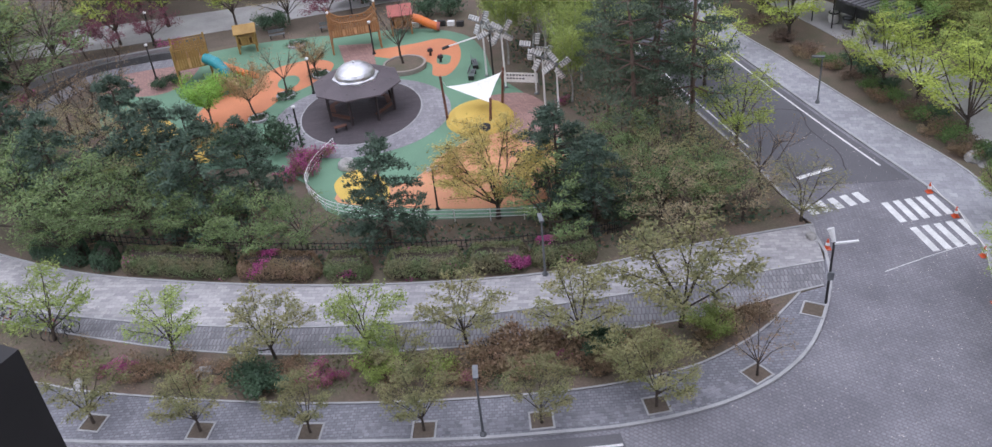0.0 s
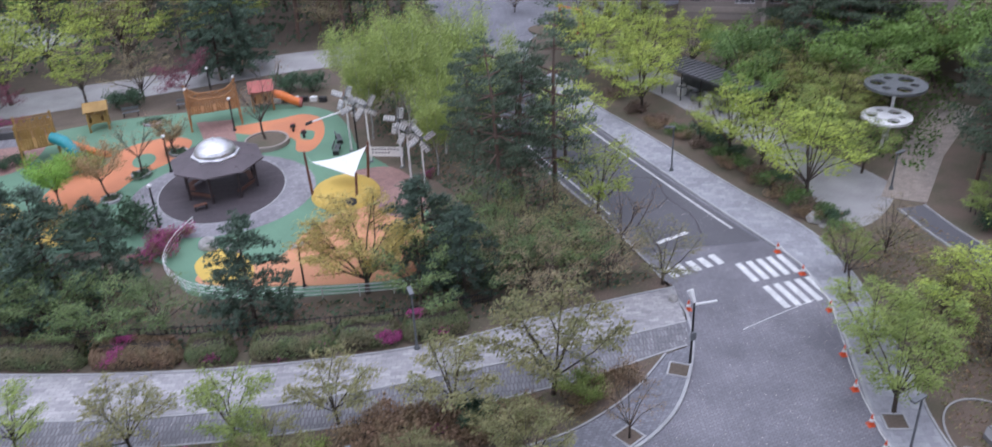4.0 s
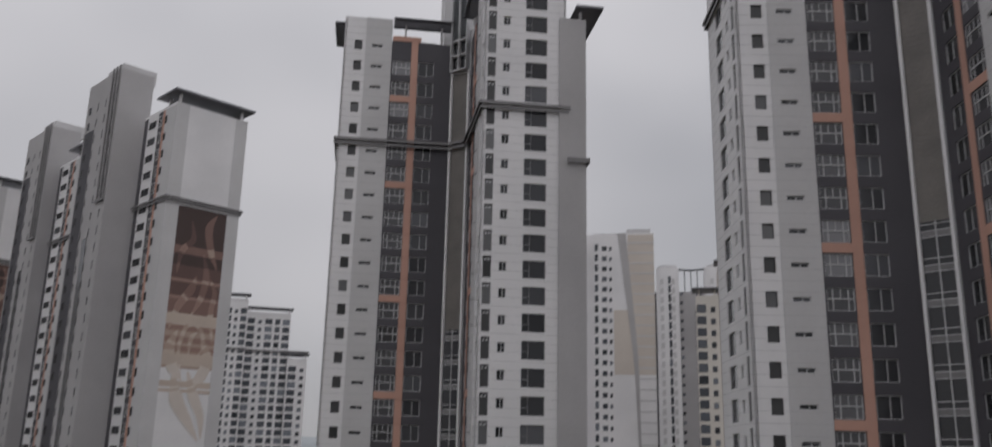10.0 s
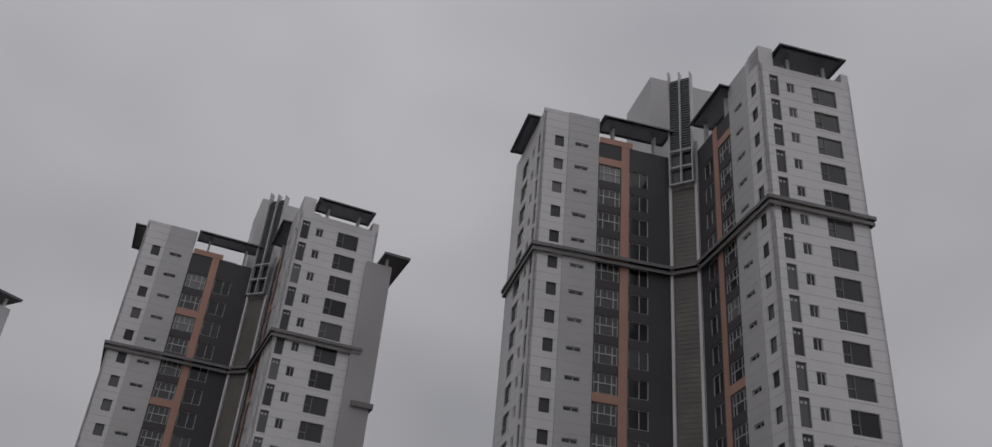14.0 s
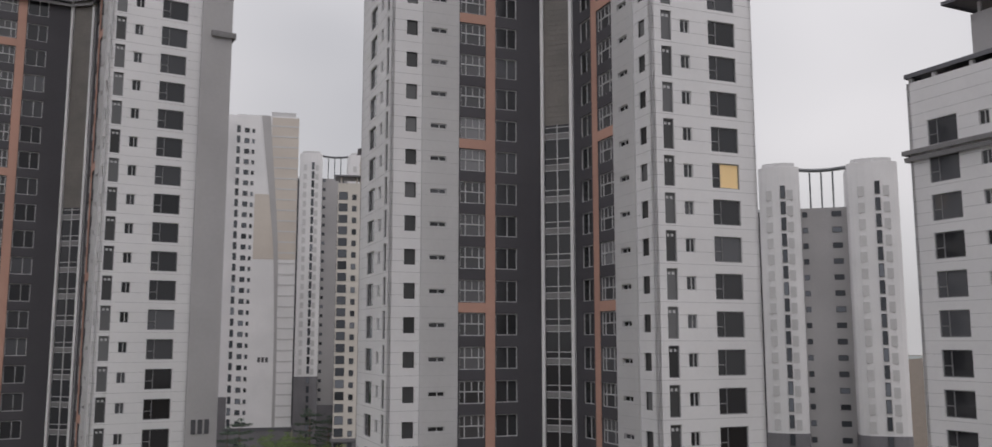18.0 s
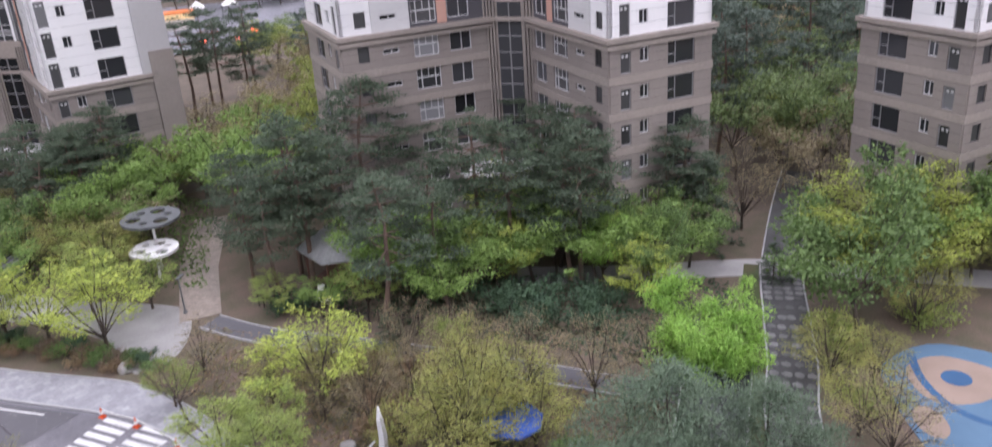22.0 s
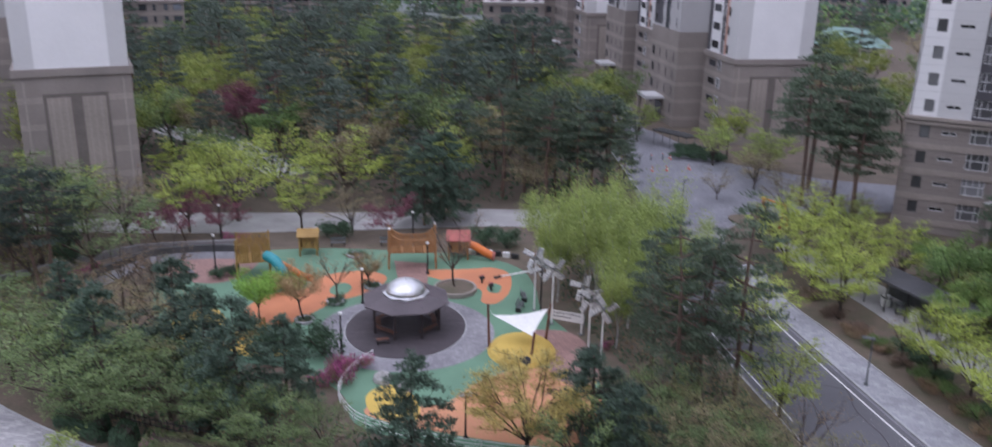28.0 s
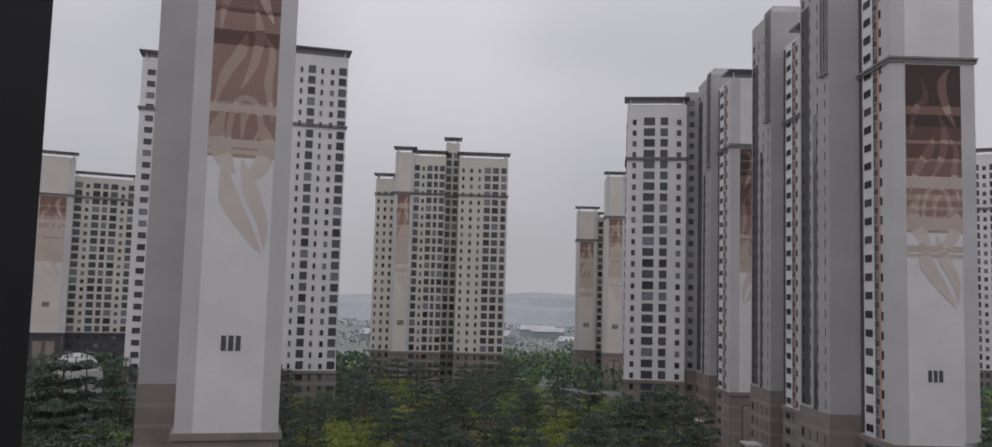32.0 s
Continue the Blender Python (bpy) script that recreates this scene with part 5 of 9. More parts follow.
plain_tower("pale cream tower with rows of windows", (-106.6, 303.8, 0), 15.0, [
    (0, 7.1, 6, 24, -8, (0.3, 0.4, 0.4), 2, 0, ""),
    (7.1, 13.8, 0, 16, 1, 0, 0, 0, "mural"),
    (13.8, 25, 0.5, 16, 0, 5, 0, 0, ""),
    (25, 30, 6, 18, 6, (0.7, 0.7), 0, 0, ""),
    (30, 47.5, 1, 16, 0, (0.3, 0.35, 0.3, 0.75, 0.75, 0.6), 0, 3, "")], CREAMWALL, 14.0, 84.0, BROWNWALL, "far towers", True, 70)
plain_tower("pale cream slim tower with a pale mural", (-40.5, 361, 0), 8.0, [
    (0, 8.2, 2, 14, 0, 0, 0, 0, "mural"),
    (8.2, 14, 4, 16, -2, (0.6, 0.6), 0, 0, "")], CREAMWALL, 14.0, 70.0, BROWNWALL, "far towers", True, 58)
plain_tower("pale cream slim tower with a pale mural", (-28, 348, 0), 8.0, [
    (0, 7.6, 0, 14, 0, 0, 0, 0, "mural"),
    (7.6, 16, 3, 16, -2, (0.7, 0.6), 0, 0, "")], CREAMWALL, 14.0, 82.0, BROWNWALL, "far towers", True, 66)
plain_tower("grey-cream tower beyond the park", (-224, 278, 0), 37.0, [
    (0, 13, 0, 14, 0, 0, 0, 0, "mural"),
    (13, 34, 4, 18, -6, 7, 0, 0, "")], CREAMWALL, 17.0, 80.0, DARKWALL, "far towers", True, 66)
# white wall colour instead of cream, to paint in the haze before it
plain_tower("cream tower with a grid of windows", (97, 331, 0), -18.0, [
    (0, 8, 0, 12, 4, 3, 2, 0, ""),
    (8, 24, 4, 16, 0, 5, 0, 0, ""),
    (24, 31, 2, 14, -17, 2, 0, 0, "")], WHITEWALL, 14.0, 83.0, BROWNWALL, "far towers", True, 68)
def stripe_tower(label, origin, turn, low, top):
    """Cream end wall with beige fields, a curved grey stripe and ribs beside it."""
    T = thing("apartment_tower", label, "apartment building", pose(*origin, 0, 0, turn), "far towers")
    part("wall", Geo().prism([(1.8, 0), (18.4, 0), (18.4, 14), (1.8, 14)], low, top), WHITEWALL, T, "pale cream end wall")
    part("wall", Geo().prism([(-1.5, 5), (1.8, 5), (1.8, 16), (-1.5, 16)], 18, top + 1), WHITEWALL, T)
    part("base_wall", Geo().prism([(1.7, -0.15), (18.5, -0.15), (18.5, 14), (1.7, 14)], 0, low), FARBASE, T, "grey stone base")
    part("base_wall", Geo().prism([(-1.6, 4.8), (1.6, 4.8), (1.6, 16), (-1.6, 16)], 0, 18), FARBASE, T)
    band(T, "ledge", [(1.7, -0.1), (18.5, -0.1), (18.5, 14), (1.7, 14)], low - 0.3, low + 0.5, 0.2, SLATE)
    part("parapet", Geo().box(11, 17.5, 0.3, 5, top, top + 1.2), PALEWALL, T)
    at = face((0, 0), (18.4, 0))[0]
    slab_on(T, "beige_field", at, 7.2, 12.6, 54.6, 72.2, 0.05, BEIGEWALL, "beige painted field")
    slab_on(T, "beige_field", at, 11.2, 18.38, 54.6, top - 0.4, 0.04, BEIGEWALL, "beige painted field")
    edge = smooth([(8.4, top), (9.8, 82), (11.2, 70), (12.4, 58), (13.0, 46), (13.4, 32), (13.5, low)], 6)
    g = Geo()
    for x, z in edge:
        w = 0.75 + 1.5 * max(0, (z - 40) / (top - 40))
        g.v += [tuple(at @ Vector((x, -0.14, z))), tuple(at @ Vector((x + w, -0.14, z)))]
    for i in range(len(edge) - 1):
        g.f.append((2 * i, 2 * i + 2, 2 * i + 3, 2 * i + 1))
        g.m.append(0)
    part("curved_stripe", g, GREYWALL, T, "curved grey painted stripe")
    for k in range(int((top - low) / STOREY)):
        z = low + STOREY * k
        x = float(np.interp(z, [q[1] for q in edge[::-1]], [q[0] for q in edge[::-1]])) + 0.7
        slab_on(T, "rib", at, x, 18.36, z, z + 0.4, 0.09, PALEWALL)
    rows = [low + STOREY * k + 0.9 for k in range(int((top - low - 2) / STOREY))]
    for x, w, h in ((2.0, 0.9, 1.9), (4.0, 1.3, 1.3), (6.0, 0.7, 1.1)):
        many(T, "window_column", at, "plain", w, h, x, rows, True, True, True)
    many(T, "lower_window_column", at @ Matrix.Translation((0, -0.16, 0)), "plain", 1.2, 1.3, 4.0, [2.0, 5.0], True, True, True)
    bars(T, at, 9.3, 27.2, 0.7, 1.3)
    return T


def ring_tower(label, origin, turn, low, top):
    """Two rounded white bays with a grey recess between them and a ring beam on the roof."""
    T = thing("apartment_tower", label, "apartment building", pose(*origin, 0, 0, turn), "far towers")
    rows = [low + STOREY * k + 0.9 for k in range(int((top - low - 1.5) / STOREY))]
    lower = [low - STOREY * k + 0.9 for k in range(1, int(low / STOREY) + 1)]
    for x0, x1 in ((2.5, 9.6), (17.6, 26)):
        m, r = (x0 + x1) / 2, (x1 - x0) / 2
        bow = [(m - r * math.cos(t), 1.6 - 1.6 * math.sin(t)) for t in np.linspace(0, math.pi, 11)]
        plan = bow + [(x1, 12), (x0, 12)]
        part("wall", Geo().prism(plan, low, top), WHITEWALL, T, "rounded white bay")
        part("base_wall", Geo().prism([(x + (x - m) * 0.02, y - 0.12) for x, y in plan], 0, low), FARBASE, T, "grey stone base")
        part("parapet", Geo().prism([(m + (x - m) * 0.8, y + 0.6) for x, y in plan], top, top + 0.8), PALEWALL, T)
        at = face((x0, 0), (x1, 0))[0]
        for side in (0.36, 1.24):
            u = m + (side - 0.8) * r * 0.9
            spot = face((u - 1, 0.28), (u + 1, 0.28))[0]
            for k, z in enumerate(rows):
                slab_on(T, "panel", spot, 0.1, 1.9, z - 0.3, z + 1.5, 0.16, PALEWALL)
        many(T, "window_column", at @ Matrix.Translation((0, -0.02, 0)), "plain", 0.85, 2.3, r + 0.2, rows, True, True, True)
        many(T, "lower_window_column", at @ Matrix.Translation((0, -0.16, 0)), "plain", 0.85, 2.0, r + 0.2, lower, True, True, True)
    part("wall", Geo().prism([(9.6, 6), (17.6, 6), (17.6, 14), (9.6, 14)], low - 9, top - 7), GREYWALL, T, "grey recessed wall")
    part("base_wall", Geo().prism([(9.6, 5.9), (17.6, 5.9), (17.6, 14), (9.6, 14)], 0, low - 9), FARBASE, T)
    at = face((9.6, 6), (17.6, 6))[0]
    for x, w in ((0.3, 0.9), (5.4, 1.7)):
        many(T, "window_column", at, "plain", w, 1.0, x, [z for z in lower[:3] + rows if z < top - 8], True, True, True)
    part("wall", Geo().prism([(-2, 5), (2.5, 5), (2.5, 15), (-2, 15)], 6, top - 7), WHITEWALL, T)
    slab_on(T, "slate_strip", face((-2, 5), (2.5, 5))[0], 3.1, 4.5, 6, top - 7.5, 0.05, DARKWALL)
    many(T, "window_column", face((-2, 5), (2.5, 5))[0], "plain", 1.9, 1.0, 0.9, [z for z in lower[:4] + rows if z < top - 8], True, True, True)
    arc = [(8.5 + 10 * k / 10, 2.2 + 2.2 * math.sin(math.pi * k / 10), top - 0.3) for k in range(11)]
    part("ring_beam", Geo().tube(arc, [0.35] * 11, 6), GREYMETAL, T, "curved roof ring beam")
    for k in (3, 5, 7):
        x, y, z = arc[k]
        part("ring_post", Geo().tube([(x, 6.6, top - 7), (x, 6.6, z)], [0.16, 0.16], 6), GREYMETAL, T)
        part("ring_arm", Geo().tube([(x, 6.6, z), (x, y, z)], [0.14, 0.14], 6), GREYMETAL, T)
    return T


stripe_tower("beige tower with a curved grey stripe", (157, 194, 0), -42.0, 9.8, 94.0)
ring_tower("pale tower with rounded bays and a ring beam", (195, 210.5, 0), -44.0, 22.0, 92.0)
plain_tower("slim cream tower with beige panels", (162, 158, 0), -46.0, [
    (0, 5.5, 0, 12, 0, 2, 2, 0, ""), (5.5, 12, 0.5, 12, 7, (0.3,), 0, 0, BEIGEWALL)], CREAMWALL, 9.0, 72.0, FARBASE, "far towers", True)
ring_tower("curved white tower with slim window strips", (160, 54, 0), -74.0, 16.7, 64.0)

# ---- trees and shrubs ----
def rows_of(*cells):
    """(x, y, height) from a flat row."""
    return [cells[i:i + 3] for i in range(0, len(cells), 3)]


def branches(g, rnd, base, height, spread, fork, limbs, girth, twigs=2, slot=0):
    """Trunk with forking limbs; returns the tips."""
    tips = []
    top = Vector((rnd.uniform(-0.15, 0.15) * spread, rnd.uniform(-0.15, 0.15) * spread, height * fork))
    mid = top * 0.5 + Vector((rnd.uniform(-0.06, 0.06), rnd.uniform(-0.06, 0.06), 0)) * height * 0.3
    g.tube([Vector((0, 0, -0.1)), mid, top], [girth * 1.25, girth, girth * 0.8], 7, slot)
    for k in range(limbs):
        a = 2 * math.pi * (k + rnd.uniform(-0.3, 0.3)) / limbs
        reach, rise = spread * rnd.uniform(0.45, 0.8), height * (1 - fork) * rnd.uniform(0.45, 0.95)
        start = top * rnd.uniform(0.82, 1.0)
        end = start + Vector((math.cos(a) * reach, math.sin(a) * reach, rise))
        knee = start.lerp(end, 0.5) + Vector((0, 0, -0.08 * rise)) + Vector([rnd.uniform(-0.12, 0.12) * reach for _ in range(3)])
        g.tube([start, knee, end], [girth * 0.5, girth * 0.34, girth * 0.14], 4, slot)
        tips += [knee.lerp(end, 0.5), end]
        for _ in range(twigs):
            s = start.lerp(knee, rnd.uniform(0.5, 1.0)) if rnd.random() < 0.5 else knee.lerp(end, rnd.uniform(0.1, 0.7))
            e = s + Vector((math.cos(a + rnd.uniform(-1.3, 1.3)) * reach * 0.5, math.sin(a + rnd.uniform(-1.3, 1.3)) * reach * 0.5, rise * rnd.uniform(0.15, 0.5)))
            g.tube([s, s.lerp(e, 0.5) + Vector((0, 0, -0.04)), e], [girth * 0.24, girth * 0.16, girth * 0.06], 3, slot)
            tips += [s.lerp(e, 0.6), e]
    return tips


def clumps(g, seed, centres, each, radius, flat, size, droop=0.0, aspect=0.6, slots=(0,), shell=0.5, upward=0.55):
    """Leaf clouds round the centres; shell pushes leaves outwards."""
    rng = np.random.default_rng(seed)
    np.random.seed(seed)
    each, size = max(2, int(each * 1.75)), size * 0.8
    c = np.array([tuple(p) for p in centres])
    n = len(c) * each
    home = np.repeat(c, each, 0)
    d = rng.normal(size=(n, 3))
    d /= np.linalg.norm(d, axis=1, keepdims=True)
    rr = np.repeat(radius * rng.uniform(0.6, 1.25, len(c)), each)[:, None]
    pos = home + d * rr * (rng.random((n, 1)) ** shell) * np.array([1, 1, flat])
    way = d * np.array([1, 1, 0.35]) + rng.normal(size=(n, 3)) * 0.6
    way[:, 2] -= droop
    long = size * rng.uniform(0.6, 1.3, n)
    look_out = d * np.array([1, 1, 1.0]) + np.array([0, 0, upward])
    g.leaves(pos, way, long, long * aspect, slots[0], look_out)
    return g


def broadleaf(name, label, seed, h, spread, leafmat, bark=BARK, fork=0.32, limbs=6, each=70, radius=0.75, flat=0.6, size=0.2, girth=0.11, twigs=2, extra=0):
    spread, radius, each = spread * 1.22, radius * 1.18, int(each * 1.15)
    rnd = random.Random(seed)
    T = thing(name, label, "tree", group="trees")
    wood, crown = Geo(), Geo()
    tips = branches(wood, rnd, 0, h, spread, fork, limbs, girth, twigs)
    for _ in range(extra):
        a, r = rnd.uniform(0, 2 * math.pi), spread * math.sqrt(rnd.random()) * 0.85
        tips.append(Vector((math.cos(a) * r, math.sin(a) * r, h * (fork + (1 - fork) * rnd.uniform(0.15, 0.95) * (1 - 0.45 * (r / spread) ** 2)))))
    clumps(crown, seed, tips, each, radius, flat, size)
    part("trunk", wood, bark, T)
    part("crown", crown, leafmat, T)
    return T, h


def sprays(g, seed, segments, each, size, width, aspect=0.42, sag=0.15):
    """Leaves strung along branch segments in flat sprays."""
    rng = np.random.default_rng(seed)
    np.random.seed(seed)
    each, size = int(each * 1.7), size * 0.8
    a = np.repeat(np.array([tuple(q[0]) for q in segments]), each, 0)
    b = np.repeat(np.array([tuple(q[1]) for q in segments]), each, 0)
    n = len(a)
    t = rng.random((n, 1)) ** 0.8 * 1.06
    pos = a + (b - a) * t + rng.normal(size=(n, 3)) * width * np.array([1, 1, 0.34])
    way = (b - a) / (np.linalg.norm(b - a, axis=1, keepdims=True) + 1e-6) * 0.8 + rng.normal(size=(n, 3)) * np.array([0.7, 0.7, 0.3])
    way[:, 2] -= sag
    long = size * rng.uniform(0.55, 1.35, n)
    g.leaves(pos, way, long, long * aspect, 0, np.tile([0.0, 0.0, 0.9], (n, 1)))


def vase(name, label, seed, h, spread, leafmat, bark=BARK, fork=0.2, limbs=9, twigs=5, each=22, size=0.17, width=0.2, girth=0.1, rise=0.55):
    """Tree that forks low into straight rising limbs with flat leafy sprays."""
    rnd = random.Random(seed)
    T = thing(name, label, "tree", group="trees")
    wood, crown, segs = Geo(), Geo(), []
    top = Vector((rnd.uniform(-0.1, 0.1), rnd.uniform(-0.1, 0.1), h * fork))
    wood.tube([Vector((0, 0, -0.1)), top * 0.55, top], [girth * 1.3, girth * 1.05, girth * 0.9], 7)
    for k in range(limbs):
        a = 2 * math.pi * (k * 0.618 + rnd.uniform(-0.08, 0.08))
        out = spread * (0.15 + 0.85 * math.sqrt((k + 0.5) / limbs)) * rnd.uniform(0.85, 1.1)
        end = Vector((math.cos(a) * out, math.sin(a) * out, h * (1.0 - (1 - rise) * (out / spread) ** 1.6) * rnd.uniform(0.9, 1.03)))
        start = top * rnd.uniform(0.75, 1.0)
        knee = start.lerp(end, 0.45) + Vector((rnd.uniform(-0.1, 0.1), rnd.uniform(-0.1, 0.1), 0.05)) * spread
        wood.tube([start, knee, end], [girth * 0.5, girth * 0.32, girth * 0.1], 4)
        segs.append((knee, end))
        for j in range(twigs):
            f = (j + rnd.random()) / twigs
            s = knee.lerp(end, f * 0.95) if j else start.lerp(knee, 0.7)
            b = a + (1 if j % 2 else -1) * rnd.uniform(0.4, 1.3)
            reach = spread * rnd.uniform(0.28, 0.5) * (1.1 - 0.5 * f)
            e = s + Vector((math.cos(b) * reach, math.sin(b) * reach, reach * rnd.uniform(0.0, 0.42)))
            wood.tube([s, s.lerp(e, 0.5), e], [girth * 0.2, girth * 0.14, girth * 0.05], 3)
            segs.append((s.lerp(e, 0.2), e))
    sprays(crown, seed, segs, each, size, width)
    part("trunk", wood, bark, T)
    part("crown", crown, leafmat, T)
    return T, h


def pine(name, label, seed, h, spread, leafmat=NEEDLE, clear=0.5, whorls=6, each=40, bark=REDBARK, size=0.42):
    """Red pine: bare leaning trunk, then tiers of flat needle pads with gaps between them."""
    rnd = random.Random(seed)
    T = thing(name, label, "tree", group="pines")
    wood, crown, pads = Geo(), Geo(), []
    lean = Vector((rnd.uniform(-0.06, 0.06), rnd.uniform(-0.06, 0.06), 0)) * h
    bow = Vector((rnd.uniform(-0.03, 0.03), rnd.uniform(-0.03, 0.03), 0)) * h
    axis = [Vector((0, 0, -0.1)), lean * 0.35 + bow + Vector((0, 0, h * 0.35)), lean * 0.75 + bow + Vector((0, 0, h * 0.7)), lean + Vector((0, 0, h * 0.97))]
    wood.tube(axis, [0.2, 0.16, 0.11, 0.03], 7)
    for k in range(whorls):
        f = clear + (1 - clear) * (k + 0.15) / whorls
        start = lean * f + bow * (1 - abs(f - 0.5)) + Vector((0, 0, h * f))
        u = (f - clear) / (1 - clear)
        reach = spread * (0.8 + 0.5 * u - 1.0 * u * u)
        turn = rnd.uniform(0, 6.28)
        count = rnd.choice((3, 4, 4))
        for j in range(count):
            a = turn + 2 * math.pi * (j + rnd.uniform(-0.25, 0.25)) / count
            r = reach * rnd.uniform(0.65, 1.1)
            end = start + Vector((math.cos(a) * r, math.sin(a) * r, rnd.uniform(-0.12, 0.22) * r))
            mid = start.lerp(end, 0.5) + Vector((0, 0, -0.07 * r))
            wood.tube([start, mid, end], [0.065, 0.05, 0.02], 4)
            side = Vector((-math.sin(a), math.cos(a), 0)) * r * 0.3
            pads += [mid.lerp(end, 0.25) + Vector((0, 0, 0.12)), end + Vector((0, 0, 0.08)), mid.lerp(end, 0.6) + side, mid.lerp(end, 0.5) - side]
    pads += [lean + Vector((rnd.uniform(-0.5, 0.5), rnd.uniform(-0.5, 0.5), h * q)) for q in (0.93, 0.97, 1.0)]
    clumps(crown, seed, pads, each, 0.25 * spread, 0.26, size * 0.66, -0.3, 0.42, shell=0.42, upward=1.3)
    part("trunk", wood, bark, T)
    part("crown", crown, leafmat, T)
    return T, h


def conifer(name, label, seed, h, spread, leafmat=NEEDLE_BLUE, each=34, base=0.1, bark=BARK, droop=0.25, size=0.36):
    """Conical evergreen with tiers of spreading boughs."""
    rnd = random.Random(seed)
    T = thing(name, label, "tree", group="evergreens")
    wood, crown, tips = Geo(), Geo(), []
    wood.tube([(0, 0, -0.1), (0.05, 0.02, h * 0.5), (0, 0, h * 0.97)], [0.16, 0.1, 0.02], 6)
    tiers = int(h * 2.0)
    for k in range(tiers):
        f = base + (1 - base) * k / tiers
        reach = spread * (1 - f ** 2.4) ** 0.75 * rnd.uniform(0.72, 1.1) + 0.12
        for j in range(max(4, int(6 * (1 - f) + 3))):
            a = rnd.uniform(0, 2 * math.pi)
            start = Vector((0, 0, h * f))
            end = start + Vector((math.cos(a) * reach, math.sin(a) * reach, -droop * reach * rnd.uniform(0.2, 1.0)))
            if j % 2 == 0:
                wood.tube([start, start.lerp(end, 0.6) + Vector((0, 0, 0.05)), end], [0.035, 0.025, 0.01], 3)
            tips += [start.lerp(end, 0.45), start.lerp(end, 0.75), end]
    tips += [Vector((0, 0, h * 0.95)), Vector((0, 0, h * 1.0))]
    clumps(crown, seed, tips, each, 0.17 * spread, 0.5, size * 0.72, -0.2, 0.42, upward=0.9)
    part("trunk", wood, bark, T)
    part("crown", crown, leafmat, T)
    return T, h


def shrub(name, label, seed, r, h, leafmat, n=900, size=0.14, petal=None, share=0.5):
    """A clipped or loose bush: leaf shell over twigs; flowers may cover a share."""
    rnd = random.Random(seed)
    T = thing(name, label, "shrub", group="shrubs")
    wood, crown = Geo(), Geo()
    for k in range(7):
        a = rnd.uniform(0, 2 * math.pi)
        wood.tube([(0, 0, 0), (math.cos(a) * r * 0.3, math.sin(a) * r * 0.3, h * 0.4), (math.cos(a) * r * 0.65, math.sin(a) * r * 0.65, h * 0.75)], [0.03, 0.02, 0.01], 4)
    centres = [Vector((rnd.gauss(0, r * 0.42), rnd.gauss(0, r * 0.42), h * rnd.uniform(0.35, 0.7))) for _ in range(12)]
    clumps(crown, seed, centres, n // 12, r * 0.5, h / r * 0.75, size, -0.3, 0.65)
    part("stem", wood, BARK, T)
    part("foliage", crown, leafmat, T)
    if petal:
        bloom = Geo()
        clumps(bloom, seed + 1, [c + Vector((0, 0, h * 0.12)) for c in centres[: max(2, int(12 * share))]], n // 14, r * 0.5, h / r * 0.7, size * 0.9, -0.5, 0.8)
        part("blossom", bloom, petal, T, "magenta azalea blossom")
    return T, h


SEED = random.Random(7)
PLACED = set()


def plant(made, spots, jitter=0.12, label=""):
    """Puts copies of made = (thing, its height) at (x, y, height); the first spot takes the thing itself."""
    kinds = made if isinstance(made, list) else [made]
    for i, (x, y, h) in enumerate(spots):
        T, h0 = kinds[i % len(kinds)]
        k = h / h0
        wide = k * (1 + SEED.uniform(-jitter, jitter))
        m = pose(x, y, 0.1, 0, 0, SEED.uniform(0, 360)) @ Matrix.Diagonal((wide, wide, k, 1))
        if T.name not in PLACED:
            PLACED.add(T.name)
            T.matrix_basis = m
        else:
            copy_thing(T, m)


# young street trees in square pits along the pavement
young = [vase("street_tree", "young tree with sparse olive spring leaves", 11 + k, 4.6, 2.2, LEAF_OLIVE, limbs=9, twigs=5, each=42, size=0.18, width=0.16, girth=0.075) for k in range(2)]
plant(young, rows_of(-27.6, 37.0, 4.3, -21.9, 34.9, 4.3, -16.0, 33.5, 4.6, -10.3, 32.6, 4.5, -4.6, 31.9, 5.0, 1.2, 31.6, 4.7, 6.9, 31.9, 5.2))
red_young = vase("street_tree", "young tree with sparse reddish leaves in a square pit", 21, 5.0, 1.9, LEAF_BROWN, limbs=8, each=11, size=0.13, width=0.14, girth=0.07)
plant(red_young, rows_of(12.3, 33.3, 4.8))
fresh_young = vase("bed_tree", "young tree with fresh green leaves in the flower bed", 23, 4.0, 1.9, LEAF_FRESH, limbs=9, each=32, size=0.17, width=0.17, girth=0.07)
plant(fresh_young, rows_of(-19.0, 40.0, 4.6, -7.5, 38.0, 4.3, -26.5, 42.2, 4.6))
olive_young = vase("bed_tree", "young tree with thin olive leaves in the flower bed", 25, 4.2, 2.1, LEAF_OLIVE, limbs=9, each=44, size=0.175, width=0.16, girth=0.07)
plant(olive_young, rows_of(-12.9, 38.5, 4.7, -2.3, 38.1, 4.3, 3.8, 37.3, 4.8, 9.4, 37.6, 6.9, 6.0, 33.9, 3.2, -5.5, 35.5, 3.0))
bush_tree = broadleaf("bed_tree", "low spreading yellow-green tree in the bed", 27, 3.0, 1.9, LEAF_FRESH, fork=0.15, limbs=8, each=60, radius=0.6, size=0.16, girth=0.06)
plant(bush_tree, rows_of(-6.6, 35.8, 2.6, 10.9, 36.6, 2.4))
